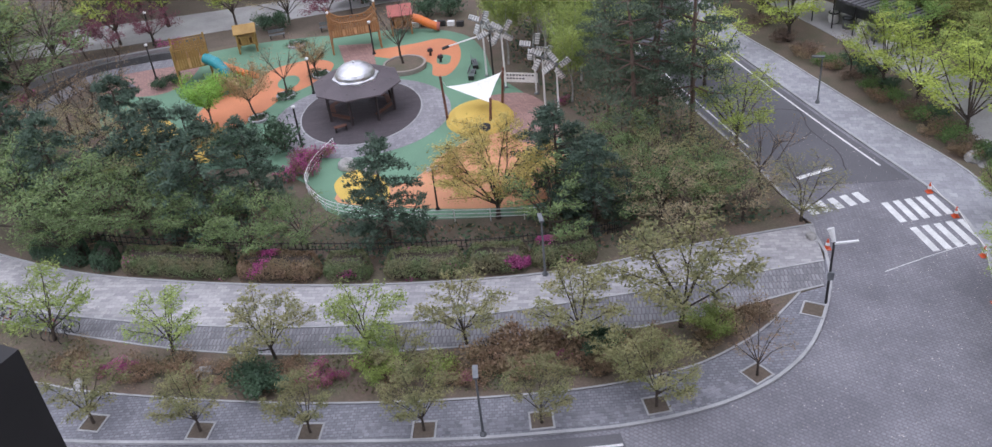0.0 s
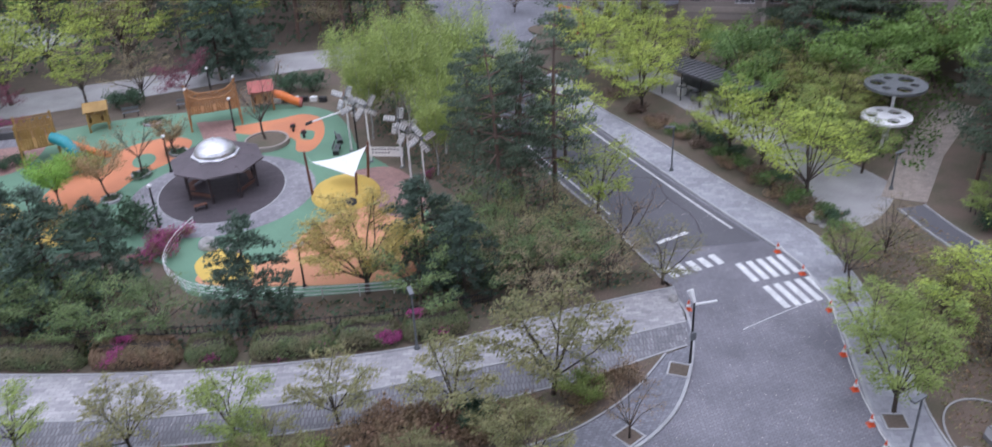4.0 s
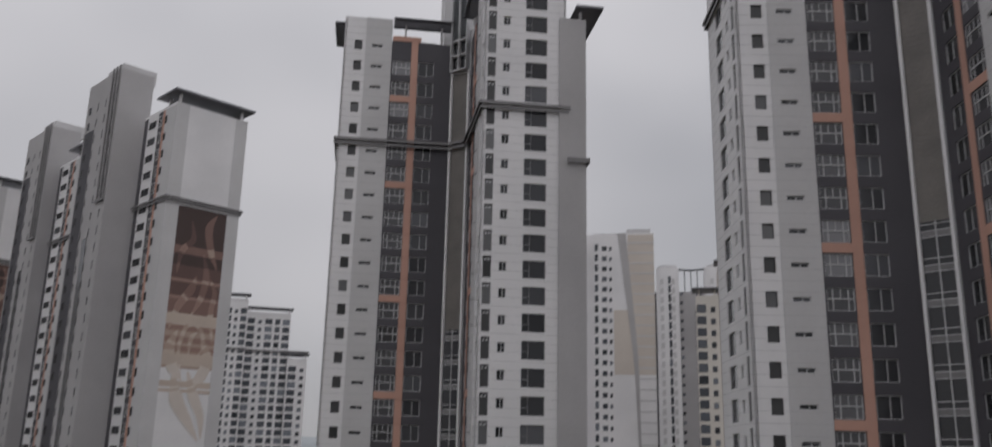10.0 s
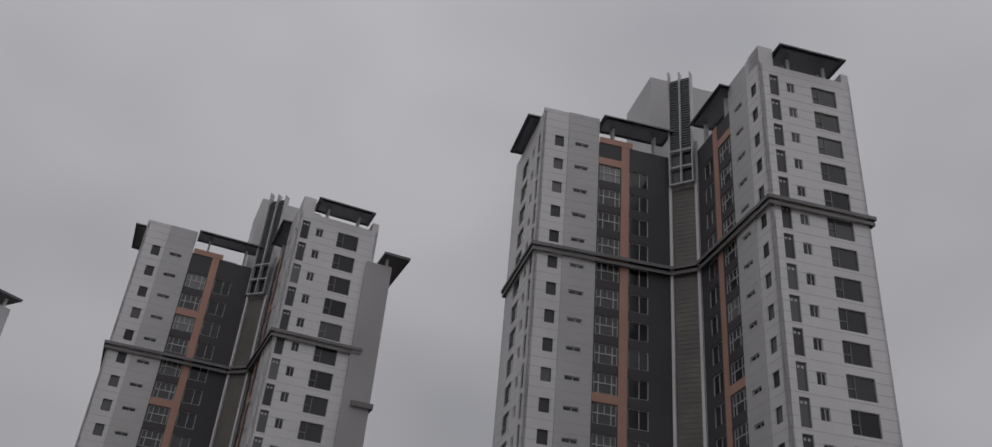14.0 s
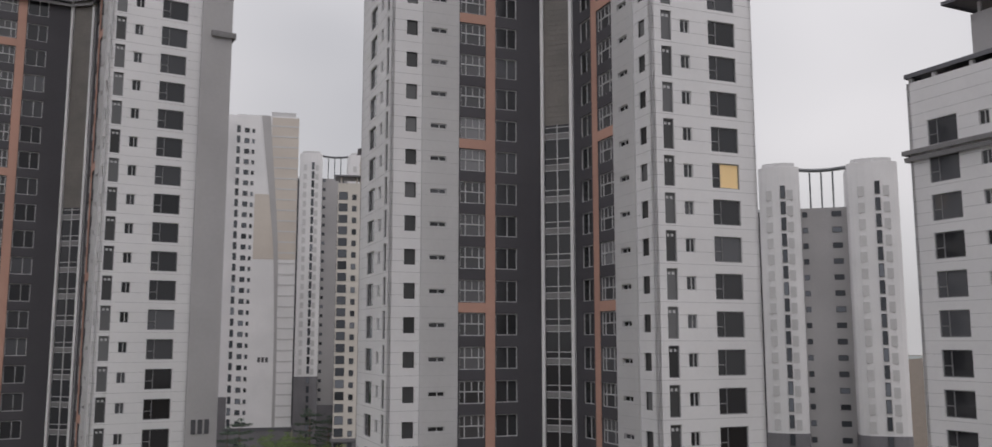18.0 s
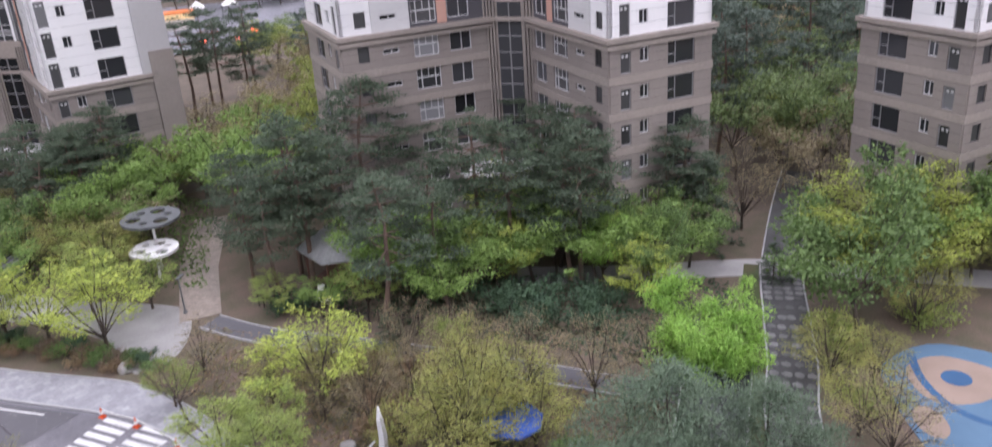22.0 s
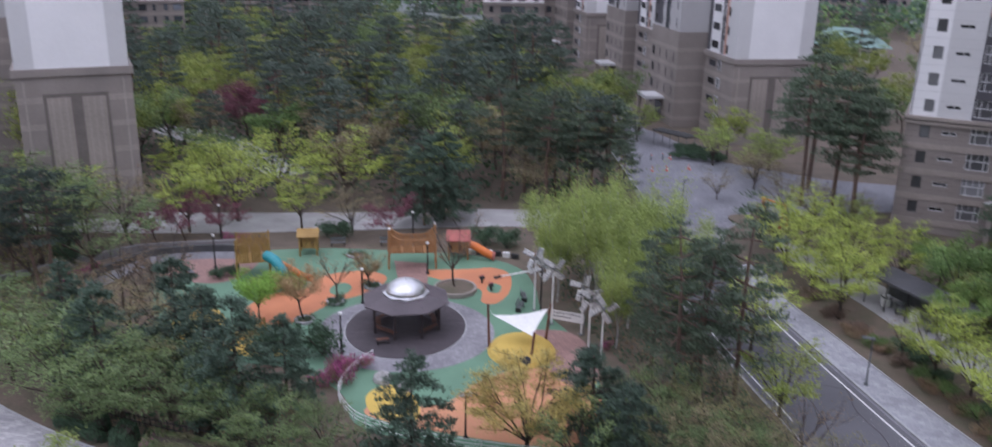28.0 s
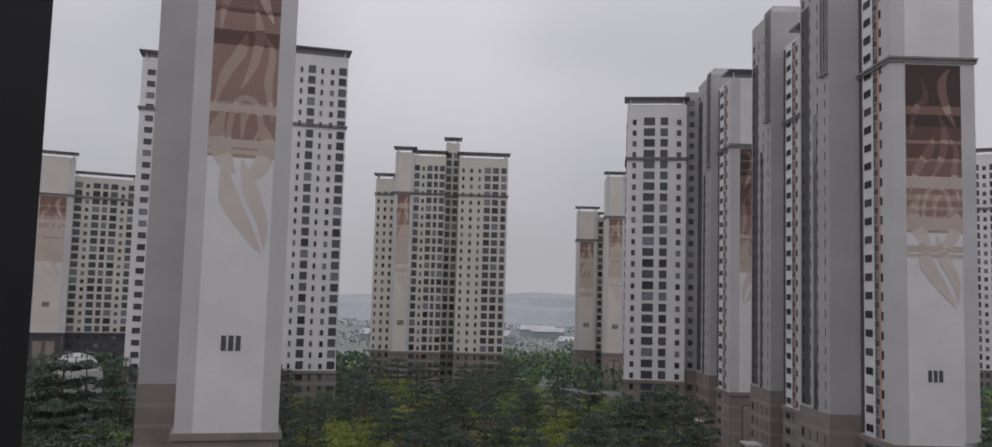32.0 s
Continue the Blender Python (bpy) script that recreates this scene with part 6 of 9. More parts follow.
play_tree = broadleaf("maple_tree", "small fresh green tree beside the slide", 29, 4.6, 1.9, LEAF_VIVID, limbs=8, each=48, radius=0.6, size=0.17, girth=0.08, twigs=3)
plant(play_tree, rows_of(-22.6, 69.0, 4.8))

# park edge: evergreens and broadleaf trees between footpath and playground
white_pine = [conifer("white_pine", "blue-green white pine with soft rounded crown", 31 + k, 8.2, 2.9, NEEDLE_BLUE, 22, base=0.14, size=0.42) for k in range(2)]
plant(white_pine, rows_of(-6.9, 48.6, 8.0, -19.3, 53.2, 9.2, -22.4, 56.1, 8.8, -25.9, 59.7, 8.2, 6.3, 48.2, 7.0, 4.3, 51.2, 6.8, -16.5, 55.0, 7.4, -30.3, 56.5, 7.6, -35.5, 62.0, 8.0))
dark_fir = vase("maple_tree", "spreading maple with flat olive-green layers", 35, 6.4, 4.0, LEAF_MAPLE, limbs=12, twigs=7, each=30, size=0.2, width=0.24, girth=0.11, rise=0.5)
plant(dark_fir, rows_of(-27.1, 52.5, 6.9, -30.5, 53.2, 7.0, -33.8, 56.6, 6.6, -24.0, 53.0, 6.0, -37.5, 57.5, 7.0, -42.0, 61.0, 7.5))
layered = [vase("maple_tree", "green maple with flat layered foliage", 41 + k, 5.2, 3.4, LEAF_MAPLE, limbs=12, twigs=7, each=32, size=0.19, width=0.22, girth=0.1, rise=0.45) for k in range(2)]
plant(layered, rows_of(-18.6, 50.4, 5.6, -16.0, 49.2, 4.8, 3.4, 47.9, 5.4, -12.4, 49.2, 4.6, -21.6, 51.2, 5.2, 8.8, 49.0, 5.6, -28.5, 50.9, 4.8, 5.5, 53.5, 5.0, 14.0, 48.6, 4.2))
amber = vase("zelkova_tree", "spreading tree with amber-green young leaves", 45, 8.0, 4.2, LEAF_YELLOW, fork=0.14, limbs=14, twigs=8, each=78, size=0.21, width=0.28, girth=0.17, rise=0.55)
plant(amber, rows_of(0.2, 50.4, 8.0))
russet = [vase("maple_tree", "wide tree with thin olive-brown leaves", 47 + k, 5.0, 3.2, LEAF_OLIVE if k else LEAF_TAN, limbs=10, twigs=6, each=26, size=0.16, width=0.2, girth=0.1, rise=0.6) for k in range(2)]
plant(russet, rows_of(10.6, 48.4, 5.0, 14.4, 50.3, 4.9, 15.5, 47.1, 4.6, 19.0, 46.4, 4.7, 11.2, 45.9, 4.2, -31.5, 64.5, 5.0, -36, 67, 5.2, -23.4, 57.6, 6.4))
bare = [broadleaf("bare_tree", "nearly leafless tree with fine branches", 51 + k, 5.4, 2.3, LEAF_BROWN, limbs=7, each=4, radius=0.4, size=0.12, girth=0.08, twigs=5) for k in range(2)]
plant(bare, rows_of(-30.2, 66.0, 6.6, -32.5, 69.5, 6.0, -17.2, 73.7, 4.6, -14.5, 77.1, 4.4, -6.8, 77.5, 6.4, -41.4, 86.8, 8.5, 17.6, 50.4, 4.6, 29.7, 42.0, 5.2, 29.5, 65.8, 4.0, 28.5, 95, 5.0, 62.2, 23.0, 5.5, 33.0, 20.2, 3.2))
copper = broadleaf("maple_tree", "tree with sparse orange-brown buds", 55, 6.0, 2.2, LEAF_COPPER, limbs=8, each=34, radius=0.6, size=0.15, girth=0.09, twigs=4)
plant(copper, rows_of(-19.0, 69.7, 6.0, -14.8, 77.4, 4.3, -27.5, 65.0, 5.0))
plum = broadleaf("plum_tree", "small maroon-leaved ornamental plum tree", 57, 4.4, 2.2, LEAF_RED, limbs=7, each=40, radius=0.5, size=0.15, girth=0.08, twigs=3)
plant(plum, rows_of(-36.5, 88.8, 4.8, -33.0, 89.8, 4.4, -39.0, 87.5, 4.2, -14.6, 91.0, 4.4, -60, 79, 4))
birch = [broadleaf("birch_tree", "tall pale-green birch with fine leaves", 61 + k, 11.0, 2.6, LEAF_BIRCH, WHITEBARK, fork=0.3, limbs=9, each=84, radius=0.95, flat=1.3, size=0.19, girth=0.1, twigs=3, extra=10) for k in range(2)]
plant(birch, rows_of(2.6, 75.6, 9.8, 5.6, 73.0, 11.2, 8.5, 70.6, 11.2, 5.4, 78.6, 10.7, 11.6, 76.5, 9.6, 9.0, 75.5, 10.8, 7.2, 66.6, 9.5, 2.4, 80.6, 9.4, 12.2, 69.6, 8.4, 11.8, 77.7, 10.4, 8.8, 72.8, 11.0, 13.0, 72.7, 9.6, 5.2, 79.9, 10.2, 6.8, 83.5, 9.6, 10.4, 82.0, 10.0))
park_pine = pine("red_pine", "broad dark red pine with layered crown", 77, 13.0, 3.5, NEEDLE_PARK, 0.28, 7, 36, size=0.44)
plant(park_pine, rows_of(10.5, 57.6, 14.0, 12.4, 58.4, 12.0, 14.9, 57.8, 14.5, 9.4, 62.0, 11.0))
tall_pine = [pine("red_pine", "tall red pine with dark layered crown", 71 + k, 13.0, 3.7, NEEDLE, 0.42 + 0.06 * k, 6, 38, size=0.48) for k in range(3)]
plant(tall_pine, rows_of(12.4, 61.6, 11.0, 79.7, 96.3, 14.0, 82.6, 94.0, 13.5, 85.4, 91.4, 14.0, 87.0, 101.0, 13.0, 91, 96, 13.5,
    44.7, 38.2, 14.1, 47.9, 47.8, 12.7, 55.6, 36.4, 13.1, 56.9, 29.0, 13.2, 56.5, 48.6, 14.0, 63.0, 47.8, 11.8, 69.9, 39.4, 13.6, 69.0, 31.0, 12.5, 67.0, 25.0, 10.0,
    45.5, 49.2, 12.0, 49.4, 50.5, 13.1, 44.4, 80.5, 10.5, 51.0, 80.5, 11.3, 48, 75.5, 10.2, 35.8, 104.8, 17.0, 39.0, 105.5, 16.0, 37.0, 101.0, 14.0, 33.4, 109.0, 16.0, 41.0, 112.0, 17.0, 36.5, 117.0, 17.0))
plant(tall_pine, rows_of(47.2, 75.7, 12.4, 45.0, 78.6, 10.8, 51.6, 76.6, 11.4, 49.4, 78.2, 12.0, 43.6, 75.2, 9.0, 54.6, 79.0, 10.0))
dark_pine = pine("red_pine", "tall dark pine beside the street", 79, 13.0, 4.0, NEEDLE_DEEP, 0.48, 6, 34, size=0.5)
plant(dark_pine, rows_of(-54.0, 82.4, 12.2, -57.0, 84.4, 12.1, -43.2, 72.5, 13.0, -56.2, 79.0, 11.6, -49.5, 76.5, 12.5, -62, 88, 13, -60, 75, 12, -66, 80, 13, -48, 69, 11.5, -13.1, 101.2, 9.9, -16.5, 103, 9.2, -52, 71.5, 12))

# garden pines and broad trees in front of the tower, by chance within the garden
def stand(poly, count, mixture, gap, low, high):
    xs, ys = [q[0] for q in poly], [q[1] for q in poly]
    spots, tries = [], 0
    while len(spots) < count and tries < 4000:
        tries += 1
        x, y = SEED.uniform(min(xs), max(xs)), SEED.uniform(min(ys), max(ys))
        if inside(poly, x, y) and all((x - a) ** 2 + (y - b) ** 2 > gap * gap for a, b in spots):
            spots.append((x, y))
    for x, y in spots:
        T, h0 = SEED.choice(mixture)
        k = SEED.uniform(low, high) / h0
        copy_thing(T, pose(x, y, 0.1, 0, 0, SEED.uniform(0, 360)) @ Matrix.Diagonal((k, k, k, 1)))


def inside(poly, x, y):
    hit = False
    for (a, b), (c, d) in zip(poly, poly[1:] + poly[:1]):
        if (b > y) != (d > y) and x < (c - a) * (y - b) / (d - b) + a:
            hit = not hit
    return hit


# street trees along the drive
lime = [vase("street_tree", "street tree with bright yellow-green new leaves", 81 + k, 5.6, 2.7, LEAF_LIME, limbs=10, twigs=6, each=34, size=0.2, width=0.2, girth=0.09) for k in range(2)]
lime = [(T, h * 0.84) for T, h in lime]
plant(lime, rows_of(17.8, 56.6, 5.6, 32.3, 60.0, 6.0, 33.3, 54.5, 5.8, 27.4, 74.3, 5.0, 31.2, 63.4, 5.0, 35.2, 36.0, 4.9, 26.6, 80, 4.6, 25.6, 86, 4.8, 29.8, 80.5, 5.2, 32.0, 84.5, 4.8, 35.4, 82.2, 5.2, 18.2, 67.4, 5.2))
plant(lime, rows_of(-37.1, 91.6, 6.0, -33.1, 95.8, 6.8, -25.4, 94.0, 5.2, -31.0, 105.2, 6.6, -22.4, 104.2, 7.0, -48.1, 90.0, 5.4, -43.6, 106, 5.4, -56.7, 97.0, 5.0, -57, 101, 6.2, -38.4, 103.5, 5.6, -15.5, 106.5, 5.4))
kerb_tree = vase("street_tree", "tree with fresh olive-green leaves in a pit", 85, 6.4, 3.3, LEAF_FRESH, limbs=11, twigs=6, each=42, size=0.22, width=0.22, girth=0.11)
plant(kerb_tree, rows_of(37.2, 61.5, 6.0, 39.6, 57.4, 5.4, 42.6, 68.5, 7.0, 40.4, 64.5, 6.0, 26.2, 31.8, 7.0, 27.6, 36.6, 5.6, 30.4, 35.6, 5.2, 30.8, 44.6, 4.2))

# trees in front of the second tower and round the forecourt
plant(lime[0], rows_of(29.4, 92.0, 5.4, 26.0, 92.0, 4.8))
plant(kerb_tree, rows_of(31.0, 122.0, 6.0, 12.5, 152.4, 9.6, 33.5, 126.0, 7.5, 26.0, 128.0, 7.5, 35.0, 96.5, 6.0, 16.5, 142, 8))

# garden on the near side of the drive
olive_big = [vase("zelkova_tree", "broad tree with yellow-olive spring leaves", 91 + k, 8.0, 4.4, LEAF_GOLD, fork=0.14, limbs=14, twigs=7, each=28, size=0.24, width=0.34, girth=0.15, rise=0.55) for k in range(2)]
plant(olive_big, rows_of(33.4, 24.4, 6.4, 35.0, 24.6, 7.2, 37.2, 21.6, 6.6, 50.9, 8.2, 6.0, 46.2, 5.6, 6.0, 36.4, 25.8, 7.8, 38.5, 23.6, 7.4, 39.6, 27.0, 7.0, 60.0, 4.6, 8.2, 68.0, 5.5, 9.0, 59.4, 72.6, 9.4, 64, 70.5, 9, 56.5, 77.2, 8.5, 69.7, 73.3, 9.5, 92.5, 22.4, 9, 94.9, 14, 9, 52, 5.8, 5.0, 40.5, 62.5, 5.5, 44, 66.5, 6.0, 42.5, 71.5, 6.5))
broad = vase("zelkova_tree", "very broad tree with bright green and olive spring leaves", 94, 10.0, 6.4, LEAF_LIME, fork=0.16, limbs=18, twigs=9, each=50, size=0.26, width=0.4, girth=0.2, rise=0.5)
plant(broad, rows_of(64.4, 7.6, 10.6, 71.5, 2.0, 10.0))
bright = [vase("maple_tree", "maple with bright lime leaves below the pines", 96 + k, 6.5, 3.4, LEAF_VIVID if k else LEAF_LIME, limbs=11, twigs=6, each=44, size=0.22, width=0.28, girth=0.1, rise=0.5) for k in range(2)]
plant(bright, rows_of(66.0, 33.0, 7.0, 70.5, 30.0, 7.5, 63.0, 38.5, 6.5, 57.6, 26.6, 5.6, 53.0, 33.4, 6.6, 49.6, 39.4, 7.2, 60.6, 29.6, 6.4, 74.0, 36.0, 7.5, 56.0, 22.8, 5.4))
thin_brown = vase("bare_tree", "grey-brown tree with thin budding twigs", 95, 6.5, 3.4, LEAF_TAN, fork=0.15, limbs=13, twigs=8, each=22, size=0.14, width=0.24, girth=0.1)
plant(thin_brown, rows_of(44.2, 3.6, 6.6, 34.5, 46.0, 4.6, 33.0, 101.5, 6.0, 36.4, 98.5, 5.5, 30.0, 104.5, 6.5, 43.2, 20.6, 6.5, 42.4, 24.6, 6.2, 46.0, 17.6, 6.0, 41.4, 17.6, 5.0, 64.0, 60, 9, 72, 20, 9, 76, 14, 9, 60, 66, 8, 82, 12, 9.5, 23.4, 110.7, 4.4, -42.8, 88.8, 8.2, -19.6, 93.2, 6.6))
tan_big = vase("zelkova_tree", "broad tree with tan budding leaves", 93, 8.0, 4.4, LEAF_TAN, fork=0.15, limbs=13, twigs=7, each=30, size=0.22, width=0.32, girth=0.14, rise=0.55)
plant(tan_big, rows_of(46.5, 67.0, 7.0, 44.0, 71.5, 7.0, 70.6, 83.0, 9.5, 66.0, 80.5, 9.0, 72.4, 78.5, 9.0, 78.0, 81.0, 9.5, 60.5, 78.0, 8.5))
plant(tan_big, rows_of(61.9, 78.0, 8.6, 67.0, 76.6, 8.4, 72.5, 75.0, 8.6, 57.8, 80.5, 7.6, 29.2, 115.9, 7.4))
ball = broadleaf("maple_tree", "dense vivid green rounded tree", 97, 7.4, 3.1, LEAF_VIVID, fork=0.2, limbs=10, each=120, radius=0.85, flat=0.75, size=0.2, girth=0.12, twigs=4, extra=26)
plant(ball, rows_of(45.6, 14.6, 7.2))
near_pine = conifer("white_pine", "large grey-green pine with soft full crown", 99, 10.5, 6.0, NEEDLE_GREY, each=48, base=0.2, droop=0.0, size=0.32)
plant(near_pine, rows_of(33.6, 12.4, 9.8, 36.4, 8.4, 9.0, 30.2, 11.0, 8.4))
yard_tree = vase("maple_tree", "yellow-green tree beside the splash court", 98, 6.0, 3.2, LEAF_FRESH, limbs=12, twigs=6, each=34, size=0.2, width=0.26, girth=0.1)
plant(yard_tree, rows_of(36.6, 1.4, 5.6, 39.8, -0.6, 5.2, 33.6, -2.0, 5.0))
mid_green = [broadleaf("maple_tree", "mid-green maple with layered leaves", 101 + k, 6.5, 3.2, LEAF_MID if k else LEAF_GREEN, limbs=8, each=38, radius=0.8, flat=0.5, size=0.24, girth=0.11, twigs=3, extra=8) for k in range(2)]
plant(mid_green, rows_of(49.9, 37.7, 8.2, 48.5, 35.0, 6.5, 59.0, 31.0, 6.2, 60.5, 26.5, 6.0, 58.5, 23.0, 5.4, 44.2, 43.6, 3.4, 37.5, 75.2, 5.6, 36.2, 70.5, 5.4, 41.0, 76.5, 5.8, 31.8, 15.6, 3.4, 35.0, 17.8, 3.0, 68.0, 3.0, 9, 71, -2, 9))
low_pine = conifer("white_pine", "dusky blue-green pine in the garden", 105, 8.0, 3.0, NEEDLE, each=16, size=0.42)
plant(low_pine, rows_of(67.4, 22.0, 8.0, 42.5, 36.0, 3.0, 36.0, 24.0, 3.6, 71, 48, 9, 74, 44, 9, 63.5, 15, 3.2, 31.5, 25.0, 2.4))

plant(tall_pine, rows_of(5.6, 103.8, 13.6, 1.8, 105.1, 13.4, 9.1, 106.6, 12.6, 10.8, 102.4, 10.4, 5.0, 115.5, 12.0, 9.2, 110.5, 12.2, 12.0, 114.0, 8.4, -3.7, 107.9, 14.2, -1.0, 111.0, 13.0, 3.0, 109.4, 11.4))
plant(white_pine, rows_of(-12.0, 96.6, 11.0, -10.0, 98.8, 9.4))
plant(plum, rows_of(-48.6, 133.6, 7.4, -44.1, 144.3, 7.8, -48.5, 145.9, 7.0, -45.4, 138.6, 6.6, -41.0, 136.4, 6.0))
plant(mid_green, rows_of(-36.2, 124.6, 7.0, -52.6, 131.0, 7.5))

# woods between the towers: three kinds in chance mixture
wood_pine = pine("red_pine", "dark red pine in the woods", 111, 13.0, 3.9, NEEDLE_HAZE, 0.36, 7, 22, size=0.72)
wood_lime = broadleaf("wood_tree", "yellow-olive tree in the woods", 113, 9.0, 4.0, LEAF_WOOD, limbs=8, each=30, radius=1.15, flat=0.5, size=0.36, girth=0.12, twigs=2, extra=10)
wood_green = broadleaf("wood_tree", "dull green tree in the woods", 115, 9.5, 4.2, LEAF_MAPLE, limbs=8, each=30, radius=1.15, flat=0.5, size=0.36, girth=0.12, twigs=2, extra=10)
wood_brown = broadleaf("wood_tree", "brownish budding tree in the woods", 117, 8.5, 3.8, LEAF_TAN, limbs=8, each=24, radius=1.1, flat=0.5, size=0.3, girth=0.12, twigs=3, extra=8)
far_pine = pine("red_pine", "dark pine in the distant woods", 119, 13.0, 4.4, NEEDLE_HAZE, 0.25, 6, 16, size=0.9)
far_green = broadleaf("wood_tree", "dull green tree in the distant woods", 121, 9.5, 4.2, LEAF_MAPLE, limbs=6, each=20, radius=1.3, flat=0.55, size=0.6, girth=0.12, twigs=1, extra=8)


CLEAR = [[(28, 136), (48, 140), (40, 166), (24, 200), (22, 222), (8, 246), (-4, 244), (4, 212), (18, 168), (8, 170), (10, 120), (16, 96), (32, 100), (62, 106), (62, 120), (30, 132)],
    [(40, 104), (56, 96), (62, 74), (74, 80), (80, 96), (54, 114)], [(-64, 140), (-56, 148), (-42, 134), (-28, 118), (-34, 112), (-48, 126)],
    [(72, 84), (92, 110), (150, 196), (196, 184), (114, 108), (80, 78)], [(-58, 90), (-42, 96), (-52, 112), (-68, 112), (-74, 140), (-82, 138)]]


def woods(poly, count, mixture, gap=3.6):
    xs, ys = [p[0] for p in poly], [p[1] for p in poly]
    spots, tries = [], 0
    while len(spots) < count and tries < count * 40:
        tries += 1
        x, y = SEED.uniform(min(xs), max(xs)), SEED.uniform(min(ys), max(ys))
        if inside(poly, x, y) and not any(inside(c, x, y) for c in CLEAR) and all((x - a) ** 2 + (y - b) ** 2 > gap * gap for a, b in spots):
            spots.append((x, y))
    for x, y in spots:
        T, h0 = SEED.choice(mixture)
        k = SEED.uniform(0.72, 1.2)
        copy_thing(T, pose(x, y, 0.05, 0, 0, SEED.uniform(0, 360)) @ Matrix.Diagonal((k * 1.05, k * 1.05, k, 1)))


for k, made in enumerate((wood_pine, wood_lime, wood_green, wood_brown, far_pine, far_green)):
    made[0].matrix_basis = pose(-20 - 9 * k, 112 + 4 * k, 0.05)
plant(wood_pine, rows_of(-33.1, 132.6, 14.0, -28.8, 138.1, 16.0, -21.7, 135.2, 13.0, -25.4, 133.0, 14.4, -4.3, 143.6, 18.6, -1.4, 154.3, 17.6, -7.4, 147.0, 16.4, -30.4, 126.4, 13.0, -18.0, 121.0, 12.0))
woods([(-62, 104), (-6, 106), (13, 104), (11, 130), (8, 175), (-4, 215), (-40, 215), (-80, 190), (-90, 150)], 140, [wood_pine, wood_lime, wood_pine, wood_pine, wood_green, wood_brown, wood_lime], 4.4)
woods([(-4, 215), (8, 178), (4, 205), (-8, 232), (-20, 236), (-30, 290), (-110, 296), (-150, 250), (-82, 190)], 95, [far_pine, far_pine, far_green, wood_lime, far_pine], 5.5)
woods([(-62, 70), (-75, 66), (-130, 110), (-170, 190), (-150, 250), (-90, 160), (-68, 112), (-58, 92)], 55, [far_pine, far_pine, far_green], 5.5)
woods([(60, 112), (70, 118), (110, 150), (95, 300), (60, 300), (46, 200), (44, 150)], 50, [far_pine, far_green, wood_brown, wood_lime], 5.5)
woods([(70, 70), (82, 60), (100, 80), (120, 120), (100, 120), (84, 92)], 40, [wood_brown, wood_green, wood_lime, wood_pine], 4.2)
woods([(92, 52), (104, 40), (150, 70), (150, 120), (118, 110)], 45, [wood_pine, wood_pine, wood_green], 4.6)
woods([(80, 26), (100, 14), (155, 20), (155, 60), (98, 34)], 60, [wood_pine, wood_pine, wood_green, wood_brown], 4.4)
woods([(70, -8), (78, 4), (82, 24), (98, 18), (96, 4), (80, -6)], 14, [wood_brown, wood_lime, wood_green], 4.5)

plant(far_pine, rows_of(-108, 148, 15, -113, 152, 14, -118, 150, 15.5, -104, 154, 14, -122, 156, 15))

plant(tall_pine[0], rows_of(46.2, 52.8, 12.0, 49.0, 55.6, 12.5))
plant(kerb_tree, rows_of(43.2, 47.6, 4.2, 46.4, 41.0, 5.0))
plant(mid_green[1], rows_of(48.6, 41.6, 7.0, 52.6, 36.2, 7.0, 55.6, 31.6, 7.5, 60.0, 22.5, 6.0))
stand([(49, 36), (54, 32), (60, 22), (66, 22), (74, 26), (72, 44), (62, 36), (55, 40), (52, 50), (49, 50)], 11, [tall_pine[0], tall_pine[1], tall_pine[2]], 3.6, 10, 13.5)
stand([(48, 34), (56, 29), (60, 21), (70, 20), (68, 34), (54, 42)], 14, mid_green, 3.2, 4.5, 7)
stand([(50, 50), (54, 54), (62, 64), (60, 68), (54, 58), (50, 54)], 5, [tall_pine[0], mid_green[1]], 3.5, 8, 12)
stand([(40, 64), (58, 72), (58, 80), (38, 82)], 15, [olive_big[0], tan_big, mid_green[1], tan_big, tall_pine[1]], 4.0, 6, 9)
stand([(9, 49), (17, 49), (16.5, 56), (9, 56)], 4, [russet[1], layered[0]], 3.2, 4.2, 5.2)
stand([(33, 27), (42, 22), (43, 33), (38, 42), (33, 41)], 17, [thin_brown, olive_big[0], thin_brown, thin_brown], 2.6, 3.5, 6)
stand([(54, 8), (74, -4), (76, 8), (70, 10)], 8, [olive_big[0], olive_big[1], mid_green[0]], 4.0, 7, 10)
stand([(-36, 62), (-26, 62), (-34, 78), (-46, 72)], 10, [bare[0], bare[1], russet[0]], 3.5, 4.5, 6.5)
stand([(-70, 72), (-46, 64), (-40, 78), (-58, 90)], 12, [dark_pine, dark_pine, dark_fir], 4.5, 8, 13)


